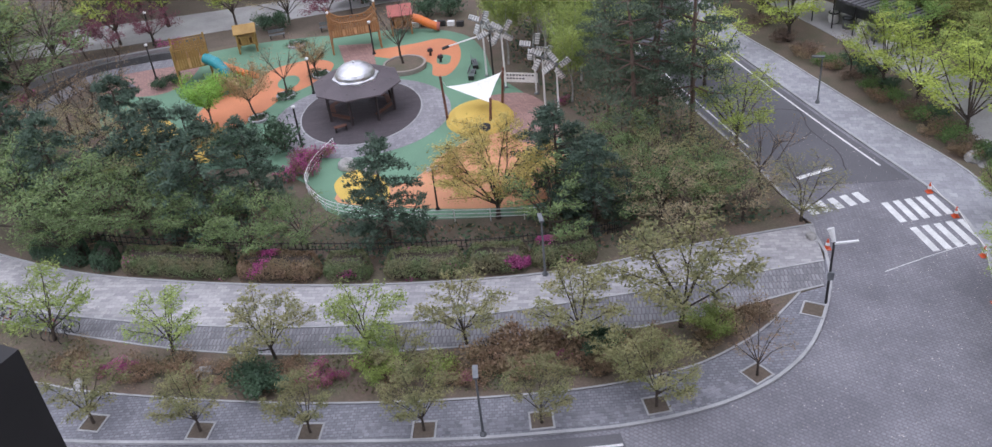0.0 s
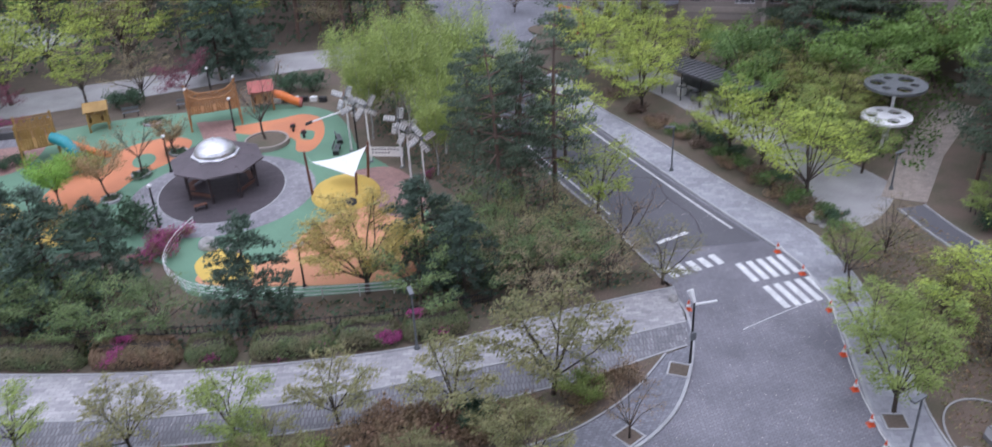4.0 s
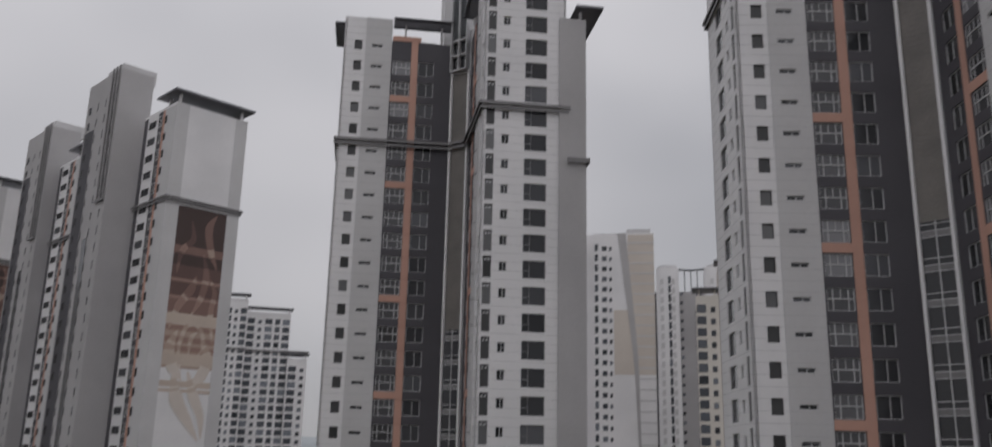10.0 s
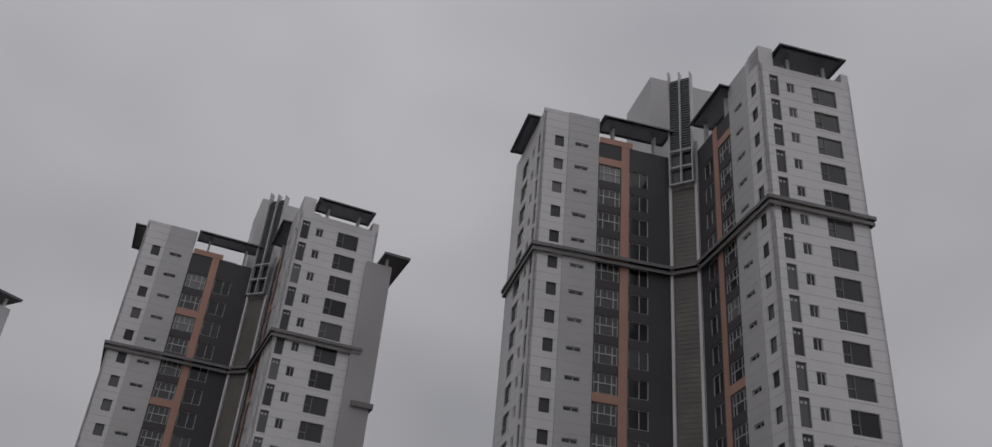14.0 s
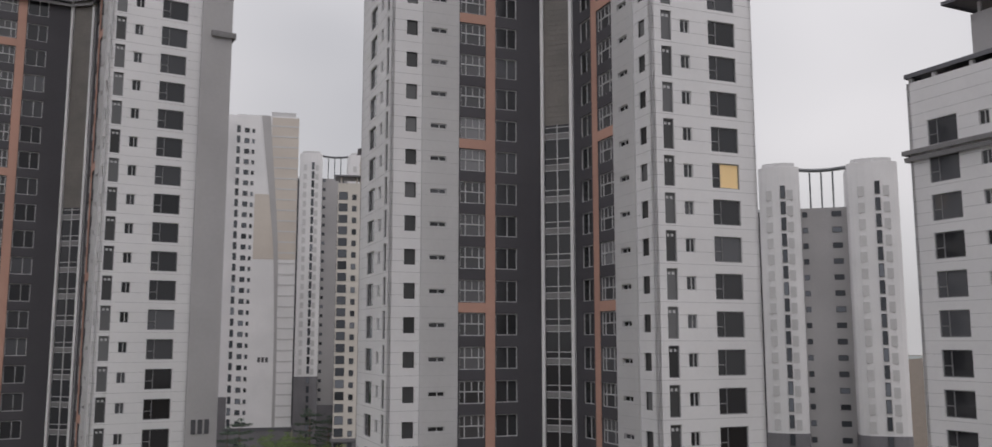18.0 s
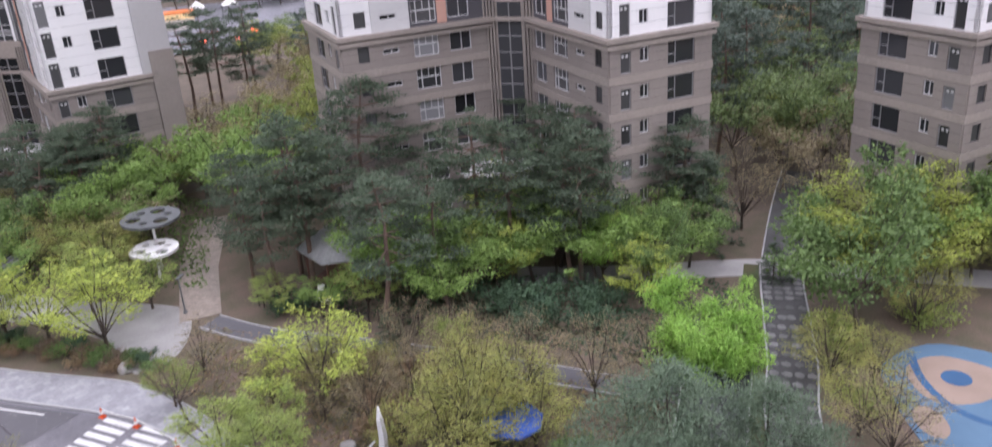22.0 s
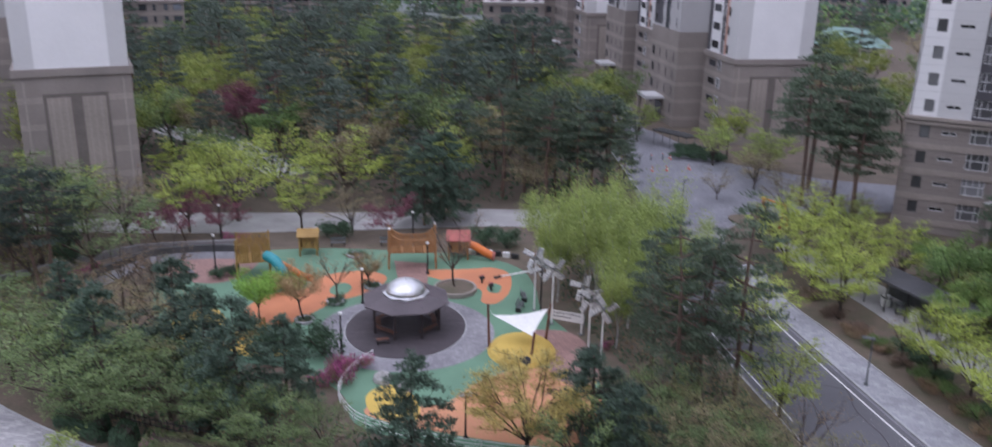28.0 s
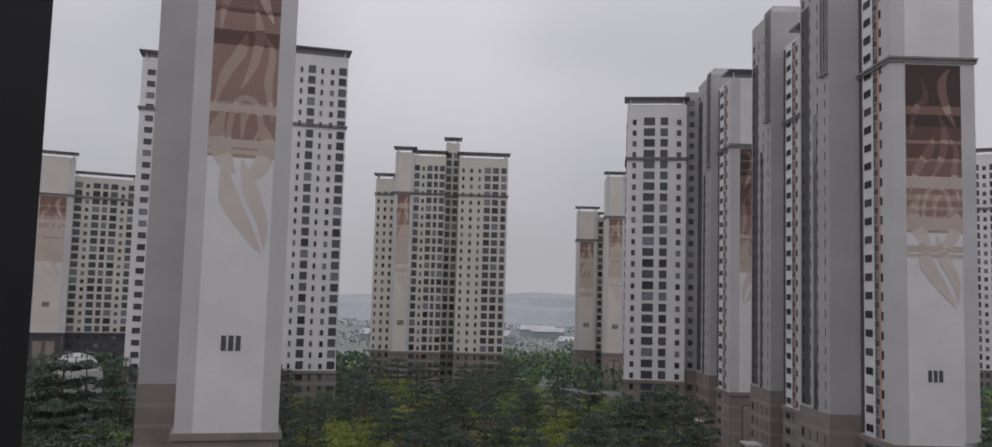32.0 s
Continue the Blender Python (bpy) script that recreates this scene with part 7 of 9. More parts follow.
def undergrowth(name, label, poly, n, mat, size, high, seed):
    """Ground cover too fine to count: small leaves over the soil."""
    rng = np.random.default_rng(seed)
    np.random.seed(seed)
    xs, ys = [q[0] for q in poly], [q[1] for q in poly]
    pts = [(x, y) for x, y in zip(rng.uniform(min(xs), max(xs), n * 3), rng.uniform(min(ys), max(ys), n * 3)) if inside(poly, x, y)][:n]
    z = [0.1 + high * max(0.0, 0.35 + 0.9 * noise.noise((x * 0.35, y * 0.35, seed))) * rng.random() for x, y in pts]
    c = np.array([(x, y, q) for (x, y), q in zip(pts, z)])
    g = Geo().leaves(c, rng.normal(size=(len(c), 3)) * np.array([1, 1, 0.6]), rng.uniform(0.6, 1.4, len(c)) * size, rng.uniform(0.4, 0.9, len(c)) * size)
    return tagged(part(name, g, mat), label, "ground cover", "", "stuff")


BANK = [(-30, 52), (-24, 49.5), (-15.5, 47.2), (-7.5, 45.8), (0.2, 45.2), (6, 45.4), (10, 46.2), (18.6, 47), (17.5, 56), (15.5, 63), (13.2, 74), (12.5, 90), (3, 88), (3, 76), (8, 62), (7.8, 52), (2, 49.3), (-8, 50.6), (-14.5, 55), (-24, 60.5), (-33, 66)]
GARDEN = [(33.6, 20.5), (40, 17), (45, 16), (44, 26), (41, 42), (39.6, 50), (32.6, 46), (31, 38), (28.4, 30), (28.6, 24)]
GROVE = [(48, 20), (56, 15.5), (62, 18), (56, 34), (47, 50), (44.5, 50), (46, 36)]
undergrowth("undergrowth", "low green and brown ground cover on the park bank", BANK, 9000, LEAF_DARK, 0.28, 0.7, 3)
undergrowth("undergrowth", "dry brown leaf litter and weeds on the park bank", BANK, 9000, LEAF_BROWN, 0.2, 0.35, 4)
undergrowth("undergrowth", "olive weeds among garden trees", GARDEN, 6000, LEAF_OLIVE, 0.2, 0.35, 5)
undergrowth("undergrowth", "dry leaf litter among garden trees", GARDEN, 7000, LEAF_BROWN, 0.18, 0.25, 6)
undergrowth("undergrowth", "dark ground cover below the pines", GROVE, 7000, LEAF_DARK, 0.28, 0.9, 7)
undergrowth("undergrowth", "dry grass and weeds in the flower bed", [(-40, 45.5), (-26.2, 39.2), (-13.6, 35.6), (-0.4, 34), (8.7, 34.6), (15.6, 38.9), (10.4, 37.8), (-3.6, 37.4), (-18, 39.5), (-36, 46)], 13000, LEAF_HEDGE, 0.17, 0.3, 8)
undergrowth("undergrowth", "russet weeds in the flower bed", [(-40, 45.5), (-26.2, 39.2), (-13.6, 35.6), (-0.4, 34), (8.7, 34.6), (15.6, 38.9), (10.4, 37.8), (-3.6, 37.4), (-18, 39.5), (-36, 46)], 6000, LEAF_BROWN, 0.12, 0.18, 9)
undergrowth("undergrowth", "green undergrowth between the tower and the alley", [(44, 56), (58, 70), (60, 80), (38, 90), (38, 70)], 6000, LEAF_GREEN, 0.3, 1.2, 10)
undergrowth("undergrowth", "scrub below the western pines", [(-70, 70), (-46, 60), (-36, 64), (-44, 82), (-60, 88), (-75, 88)], 8000, LEAF_OLIVE, 0.3, 1.0, 11)
undergrowth("undergrowth", "forest floor of weeds and saplings", [(-62, 104), (-6, 106), (13, 104), (11, 130), (8, 175), (-4, 215), (-60, 200), (-84, 150)], 12000, LEAF_DARK, 0.6, 2.2, 12)


def far_woods(name, label, strips, seed, mat):
    """Distant tree tops as one mass of leaf clumps."""
    g, rng = Geo(), np.random.default_rng(seed)
    np.random.seed(seed)
    for (x0, y0), (x1, y1), deep, n in strips:
        t, s = rng.random(n), rng.random(n)
        c = np.stack([x0 + (x1 - x0) * t + rng.normal(0, 3, n), y0 + (y1 - y0) * t + deep * s, rng.uniform(1.5, 10, n)], 1)
        g.leaves(c, rng.normal(size=(n, 3)), rng.uniform(1.2, 2.8, n), rng.uniform(0.9, 2.2, n), 0, np.tile([0.0, -0.5, 0.8], (n, 1)))
    return tagged(part(name, g, mat), label, "trees", "", "stuff")


far_woods("far_woods", "distant dark mixed woods", [((-260, 250), (-110, 330), 60, 5000), ((-110, 330), (60, 330), 120, 6000), ((60, 300), (260, 270), 120, 6000), ((190, 120), (280, 170), 60, 3000), ((-60, 420), (160, 420), 300, 5000)], 5, LEAF_DARK)
far_woods("far_woods", "distant fresh green tree tops", [((-110, 335), (60, 335), 120, 1800), ((60, 300), (230, 280), 100, 1800), ((190, 125), (280, 170), 50, 900), ((-60, 420), (160, 420), 300, 1800)], 6, LEAF_GREEN)

# ---- hedges and azaleas ----
def hedge_block(x0, x1, seed, bloom, leafmat, deep=2.3, high=1.22):
    """A clipped stretch of hedge along the footpath, rounded at its ends, with flower patches."""
    line = [p for p in shift(UPPER, 0.22) if x0 - 0.9 < p[0] < x1 + 0.9]
    line = [p for p in line if x0 <= p[0] <= x1] or line
    run = [(x0 + (x1 - x0) * k / 24, np.interp(x0 + (x1 - x0) * k / 24, [p[0] for p in shift(UPPER, 0.22)], [p[1] for p in shift(UPPER, 0.22)])) for k in range(25)]
    T = thing("hedge", "clipped brown-green azalea hedge with muted magenta patches", "hedge", pose(run[12][0], run[12][1], 0.15), "hedges along the footpath")
    ox, oy = run[12]
    rng = np.random.default_rng(seed)
    np.random.seed(seed)
    n = int(1250 * (x1 - x0))
    u = rng.random(n)
    a = rng.uniform(0, math.pi, n)
    end = np.minimum(1.0, np.sqrt(np.clip(np.minimum(u, 1 - u) * (x1 - x0) / 0.55, 0.02, 1)))
    swell = 1 + 0.07 * np.sin(u * (x1 - x0) * 2.1 + seed)
    cx, cz = np.sign(np.cos(a)) * np.abs(np.cos(a)) ** 0.45, np.abs(np.sin(a)) ** 0.45
    keep = rng.uniform(0.9, 1.03, n)
    X = x0 + (x1 - x0) * u
    Y = np.interp(X, [p[0] for p in run], [p[1] for p in run]) + deep / 2 - cx * deep / 2 * end * keep
    Z = high * swell * cz * end * keep
    out = np.stack([np.zeros(n), -np.cos(a), np.sin(a) + 0.2], 1)
    pos = np.stack([X - ox, Y - oy, Z], 1)
    way = rng.normal(size=(n, 3))
    patch = np.array([noise.noise((x * 0.5, z * 0.7 + y * 0.4, seed)) for x, y, z in pos]) + rng.normal(0, 0.09, n) > bloom
    for name, mask, mat in (("foliage", ~patch, leafmat), ("blossom", patch, PETAL)):
        if mask.sum() > 10:
            g = Geo().leaves(pos[mask], way[mask], rng.uniform(0.09, 0.17, mask.sum()), rng.uniform(0.06, 0.1, mask.sum()), 0, out[mask])
            part(name, g, mat, T)
    core = Geo()
    inner = [(x - ox, y + 0.4 - oy) for x, y in run if x0 + 0.55 < x < x1 - 0.55]
    core.prism(inner + [(x, y + deep - 0.8) for x, y in inner[::-1]], 0, high * 0.78)
    part("inner_mass", core, BARK, T)


for k, (x0, x1, bloom) in enumerate(((-31.6, -27.0, 0.9), (-26.8, -24.7, 0.9), (-24.5, -16.7, 0.36), (-16.6, -11.1, 0.44), (-11.0, -7.9, 0.55), (-7.2, -2.1, 0.44), (-2.15, 1.9, 0.4), (1.85, 6.0, 0.42))):
    hedge_block(x0, x1, 131 + k, bloom, (LEAF_DARK, LEAF_DARK, LEAF_HEDGE, LEAF_BROWN, LEAF_HEDGE, LEAF_HEDGE, LEAF_HEDGE, LEAF_HEDGE)[k])
azalea = [shrub("azalea", "azalea bush with magenta flowers", 141 + k, 1.0, 1.0, LEAF_BROWN, 900, 0.12, PETAL, 0.45 + 0.4 * k) for k in range(2)]
plant(azalea[0], rows_of(-24.0, 38.8, 0.9, 2.6, 36.2, 0.9, -2.6, 35.0, 0.8))
plant(azalea[1], rows_of(-21.4, 38.4, 0.9, -22.6, 38.9, 0.8, -10.4, 36.4, 1.0, -9.4, 36.2, 0.75, -8.0, 37.0, 0.8, 0.7, 35.4, 0.7, -13.6, 59.4, 1.5, -12.9, 61.0, 1.5, -14.2, 60.6, 1.4, -14.8, 58.8, 1.3, -31.0, 88.4, 1.3, -41.6, 77.6, 1.4, -42.6, 75.4, 1.4, -53.0, 70.5, 1.6, 6.4, 66.5, 0.7))
bed = shrub("bed_shrub", "loose brown-green shrub in the bed", 151, 1.1, 0.9, LEAF_BROWN, 900, 0.12)
plant(bed, rows_of(-20.2, 38.2, 0.9, -18.4, 38.6, 0.9, -12.2, 36.2, 0.8, -6.2, 36.2, 1.0, -1.6, 35.2, 0.8, 4.2, 35.2, 0.9, 6.8, 36.4, 1.0, 10.4, 36.0, 1.0, 12.2, 37.2, 1.1, 13.6, 38.0, 0.9, -24.6, 39.8, 1.0, -17.2, 37.0, 1.0, -15.4, 37.6, 0.8, -11.6, 37.2, 0.9, -3.4, 35.6, 0.9, 0.2, 36.8, 1.4, 1.6, 36.6, 1.4, 2.4, 35.9, 1.2, 8.0, 36.0, 0.9, -0.9, 36.3, 1.2, 31.7, 55.4, 1.0, 31.2, 58.4, 0.9, 30.3, 61.6, 1.0, 32.0, 52.4, 1.0, 28.8, 68.0, 0.9, 27.8, 71, 1.0, 33.0, 22.4, 0.9, 34.6, 30.6, 1.6, 36.4, 31.4, 1.8, 38.6, 33.2, 1.8, 40.4, 32.4, 1.8, 39.4, 36.2, 1.6, 37.4, 35.0, 1.6, 41.4, 29.6, 1.8))
ring_bush = shrub("ring_hedge", "clipped brown hedge piece in a ring round an azalea", 152, 0.75, 0.75, LEAF_BROWN, 700, 0.1)
plant(ring_bush, [(2.7 + 2.5 * math.cos(t), 35.6 + 1.5 * math.sin(t), 0.85) for t in np.linspace(-0.5, 3.6, 11)])
green_bush = shrub("green_shrub", "dark green rounded garden shrub", 153, 1.0, 1.2, LEAF_DARK, 1100, 0.13)
plant(green_bush, rows_of(-14.2, 36.6, 1.5, -13.2, 36.2, 1.3, 5.2, 36.4, 1.4, -20.4, 62.6, 2.4, -15.8, 63.2, 2.2, -29.5, 78.5, 1.0, -28.4, 79.4, 1.0, 31.4, 65.4, 1.1, 30.6, 67.2, 1.1, 31.8, 63.0, 1.0, 32.6, 57.0, 1.0, 33.4, 51.2, 1.0, -20, 91, 1.6, -22, 91.4, 1.5, -4.8, 90, 1.8, -2.4, 89.4, 1.8, -44.6, 80.6, 1.8, -47, 83, 2.0, 43.2, 47.2, 1.4, 44.2, 45.4, 1.3, 50, 31, 2.2, 52, 29, 2.2, 48.6, 28.6, 2.0, 53.5, 26.0, 2.0, 51, 24, 1.8))
side_bush = shrub("round_shrub", "clipped grey-green rounded shrub beside the pavement", 154, 1.15, 0.95, LEAF_GREEN, 1200, 0.12)
lilac_bush = shrub("round_shrub", "clipped shrub with dusky pink new leaves", 156, 1.15, 0.9, LEAF_RUST, 1200, 0.12)
plant(side_bush, rows_of(30.4, 63.6, 1.0, 31.0, 61.0, 1.1, 31.9, 57.6, 1.1, 32.4, 54.4, 1.2, 33.2, 51.6, 1.1, 29.0, 68.6, 1.0, 33.4, 49.4, 1.0))
plant(lilac_bush, rows_of(29.8, 66.0, 1.0, 31.4, 59.2, 1.0, 32.2, 56.0, 1.0, 32.9, 53.0, 1.0, 28.2, 71.4, 1.0, 27.2, 75.0, 1.0, 26.4, 78.6, 1.0))
lawn_bush = shrub("green_shrub", "fresh green leafy shrub", 155, 1.0, 1.1, LEAF_FRESH, 900, 0.13)
plant(lawn_bush, rows_of(-3.5, 35.8, 1.2, -22.0, 76.5, 1.8, -23.4, 75.4, 1.9, 32.4, 16.9, 2.2, 31.6, 18.4, 1.6, 54.6, 8.2, 1.8, 57, 9.2, 1.8, 49.4, 5.6, 1.5, -33, 60, 2.0, -38, 62, 2.2, -45, 66, 2.4, -50, 63, 2.2, -29, 61, 1.8, 60.4, 4.0, 2.0, 45.4, 33.6, 1.8))

# ---- playground things ----
def post(g, x, y, z0, z1, r, sides=8, slot=0):
    return g.tube([(x, y, z0), (x, y, z1)], [r, r * 0.9], sides, slot)


def beam(a, b, r, sides=6):
    return Geo().tube([a, b], [r, r], sides)


def gazebo():
    T = thing("gazebo", "octagonal plum-brown pavilion with a bright metal dome", "gazebo", pose(-10.2, 69.2, 0.24, 0, 0, 12))
    R = 3.1
    for k in range(8):
        a = 2 * math.pi * (k + 0.5) / 8
        x, y = R * 0.93 * math.cos(a), R * 0.93 * math.sin(a)
        part("post", post(Geo(), x, y, 0, 2.75, 0.11), PLUMWOOD, T)
        b = 2 * math.pi * (k + 1.5) / 8
        u, v = R * 0.93 * math.cos(b), R * 0.93 * math.sin(b)
        part("tie_beam", beam((x, y, 2.6), (u, v, 2.6), 0.07), PLUMWOOD, T)
        if k not in (1, 5):
            part("rail", beam((x, y, 0.85), (u, v, 0.85), 0.045), PLUMWOOD, T)
            part("rail", beam((x, y, 0.35), (u, v, 0.35), 0.035), PLUMWOOD, T)
            part("seat", Geo().prism([(x * 0.95, y * 0.95), (u * 0.95, v * 0.95), (u * 0.8, v * 0.8), (x * 0.8, y * 0.8)], 0.4, 0.46), REDWOOD, T)
    ring = lambda r, z: [(r * math.cos(2 * math.pi * (k + 0.5) / 8), r * math.sin(2 * math.pi * (k + 0.5) / 8), z) for k in range(8)]
    low, top = ring(3.75, 2.55), ring(1.75, 3.02)
    for k in range(8):
        j = (k + 1) % 8
        part("roof_panel", Geo().add([low[k], low[j], top[j], top[k], *[(x, y, z - 0.1) for x, y, z in (low[k], low[j], top[j], top[k])]], [(0, 1, 2, 3), (7, 6, 5, 4), (0, 4, 5, 1), (1, 5, 6, 2), (2, 6, 7, 3), (3, 7, 4, 0)]), PLUMROOF, T, "dark shingled roof panel")
    part("dome_base", Geo().lathe([(1.95, 2.95), (1.95, 3.12), (1.68, 3.2)], 8), STEEL, T, "steel skirt under the dome")
    for k in range(8):
        g = Geo()
        n, rows = 4, 7
        for i in range(rows + 1):
            t = i / rows * math.pi / 2
            for s in range(n + 1):
                a = 2 * math.pi * (k + 0.5 + s / n) / 8
                g.v.append((1.66 * math.cos(t) * math.cos(a), 1.66 * math.cos(t) * math.sin(a), 3.18 + 1.05 * math.sin(t)))
        for i in range(rows):
            for s in range(n):
                q = i * (n + 1) + s
                g.f.append((q, q + 1, q + n + 2, q + n + 1))
                g.m.append(0)
        part("dome_panel", g, STEEL, T, "bright metal dome panel")
    part("finial", Geo().lathe([(0.12, 4.2), (0.07, 4.3), (0.1, 4.36), (0.0, 4.5)], 8), STEEL, T)
    bench = thing("bench", "small brown wooden bench beside the pavilion", "bench", pose(-11.6, 65.6, 0.24, 0, 0, 20))
    part("seat", Geo().box(-0.5, 0.5, -0.2, 0.2, 0.4, 0.46), REDWOOD, bench)
    for x in (-0.42, 0.42):
        part("leg", Geo().box(x - 0.04, x + 0.04, -0.18, 0.18, 0, 0.4), DARKMETAL, bench)


gazebo()


def shade_sail():
    T = thing("shade_sail", "white triangular shade sail on leaning wooden posts", "shade sail", pose(0, 0, 0.17))
    tops = [Vector((-3.15, 65.6, 3.7)), Vector((1.8, 66.9, 3.35)), Vector((0.55, 63.5, 2.45))]
    feet = [Vector((-3.0, 65.6, 0)), Vector((1.5, 67.0, 0)), Vector((0.35, 63.5, 0))]
    for a, b in zip(feet, tops):
        part("post", Geo().tube([a, b + (b - a) * 0.05], [0.12, 0.10], 8), REDWOOD, T, "red-brown round wooden post")
    hung = [Vector((-2.75, 65.5, 3.0)), Vector((1.65, 66.6, 3.25)), Vector((0.45, 63.75, 2.1))]
    mid = sum(hung, Vector()) / 3
    g, n = Geo(), 10
    at = {}
    for i in range(n + 1):
        for j in range(n + 1 - i):
            k = n - i - j
            a, b, c = i / n, j / n, k / n
            p = hung[0] * a + hung[1] * b + hung[2] * c
            pull = 4 * (a * b + b * c + c * a) / 1.333
            p = p.lerp(mid, 0.16 * pull) + Vector((0, 0, -0.18 * pull))
            at[i, j] = len(g.v)
            g.v.append(tuple(p))
    for i in range(n):
        for j in range(n - i):
            g.f.append((at[i, j], at[i + 1, j], at[i, j + 1]))
            g.m.append(0)
            if i + j < n - 1:
                g.f.append((at[i + 1, j], at[i + 1, j + 1], at[i, j + 1]))
                g.m.append(0)
    part("cloth", g, CLOTH, T, "taut off-white cloth")
    for h, t in zip(hung, tops):
        part("cable", beam(tuple(h), tuple(t), 0.02, 4), STEEL, T)


shade_sail()
mound = Geo().lathe([(2.5, 0.0), (2.3, 0.3), (1.8, 0.62), (1.1, 0.85), (0.4, 0.95), (0.05, 0.97)], 28)
tagged(part("play_mound", mound, YELLOWRUB, at=pose(-0.4, 65.4, 0.17) @ Matrix.Diagonal((1.1, 1.25, 1, 1))), "yellow rubber play mound", "play mound")
tagged(part("mound_opening", Geo().lathe([(0.62, 0), (0.6, 0.3), (0.42, 0.55), (0.1, 0.68)], 14), RUBBER, at=pose(-0.1, 63.1, 0.17)), "black tunnel mouth of the yellow mound", "tunnel")


def windmill(x, y, h, turn, tilt):
    T = thing("toy_windmill", "white toy windmill on a tall post", "windmill", pose(x, y, 0.17, 0, 0, turn), "toy windmills")
    part("post", Geo().tube([(0, 0, 0), (0, 0, h)], [0.085, 0.07], 8), WHITEPAINT, T)
    part("foot", Geo().lathe([(0.22, 0), (0.22, 0.06), (0.1, 0.1)], 10), GREYMETAL, T)
    part("hub", Geo().tube([(0, 0.05, h - 0.05), (0, -0.3, h - 0.05)], [0.13, 0.08], 10), GREYMETAL, T)
    for k in range(4):
        at = Matrix.Translation((0, -0.24, h - 0.05)) @ Matrix.Rotation(radians(tilt + 90 * k), 4, "Y")
        sail = part("sail", Geo().box(-0.05, 0.42, -0.02, 0.02, 0.25, 1.15, 0, at @ Matrix.Rotation(radians(12), 4, "Z")), WHITEPAINT, T, "white lattice sail")
        part("spar", Geo().box(-0.035, 0.035, -0.03, 0.03, 0, 1.2, 0, at), GREYMETAL, T)
        for z in (0.4, 0.62, 0.84, 1.0):
            part("slat", Geo().box(-0.04, 0.41, -0.045, -0.021, z, z + 0.05, 0, at @ Matrix.Rotation(radians(12), 4, "Z")), GREYMETAL, sail)


for x, y, h, a, b in ((0.55, 73.6, 5.0, -14, 20), (2.05, 70.8, 5.1, 10, 35), (4.5, 68.9, 4.3, -4, 10), (4.95, 66.2, 4.4, 6, 30), (5.85, 64.3, 4.45, -8, 55), (1.1, 72.6, 4.4, 16, 70)):
    windmill(x, y, h, a, b)

crane = thing("play_crane", "black and white steel play frame with red tips", "play frame", pose(0.2, 72.4, 0.17))
part("post", Geo().tube([(0.9, 0, 0), (0.9, 0, 4.6)], [0.09, 0.08], 8), DARKMETAL, crane)
part("arm", beam((0.9, 0, 4.4), (-2.6, 0.2, 3.5), 0.07), WHITEPAINT, crane, "white arm with a dark tip")
part("arm_tip", beam((-2.6, 0.2, 3.5), (-3.2, 0.22, 3.3), 0.14), RUBBER, crane)
part("strut", beam((0.9, 0, 4.6), (1.6, 0, 5.0), 0.05), DARKMETAL, crane)
banner = thing("banner", "white banner hung between two low posts", "banner", pose(3.3, 69.6, 0.17, 0, 0, -18))
for x in (-1.5, 1.5):
    part("post", Geo().tube([(x, 0, 0), (x, 0, 1.75)], [0.04, 0.04], 6), GREYMETAL, banner)
part("cloth", Geo().box(-1.46, 1.46, -0.012, 0.012, 0.85, 1.7), CLOTH, banner)
for z, n in ((1.42, 9), (1.12, 6)):
    for k in range(n):
        part("text_bar", Geo().box(-1.2 + k * 0.27, -1.03 + k * 0.27, -0.02, -0.013, z, z + 0.14), LETTER, banner)


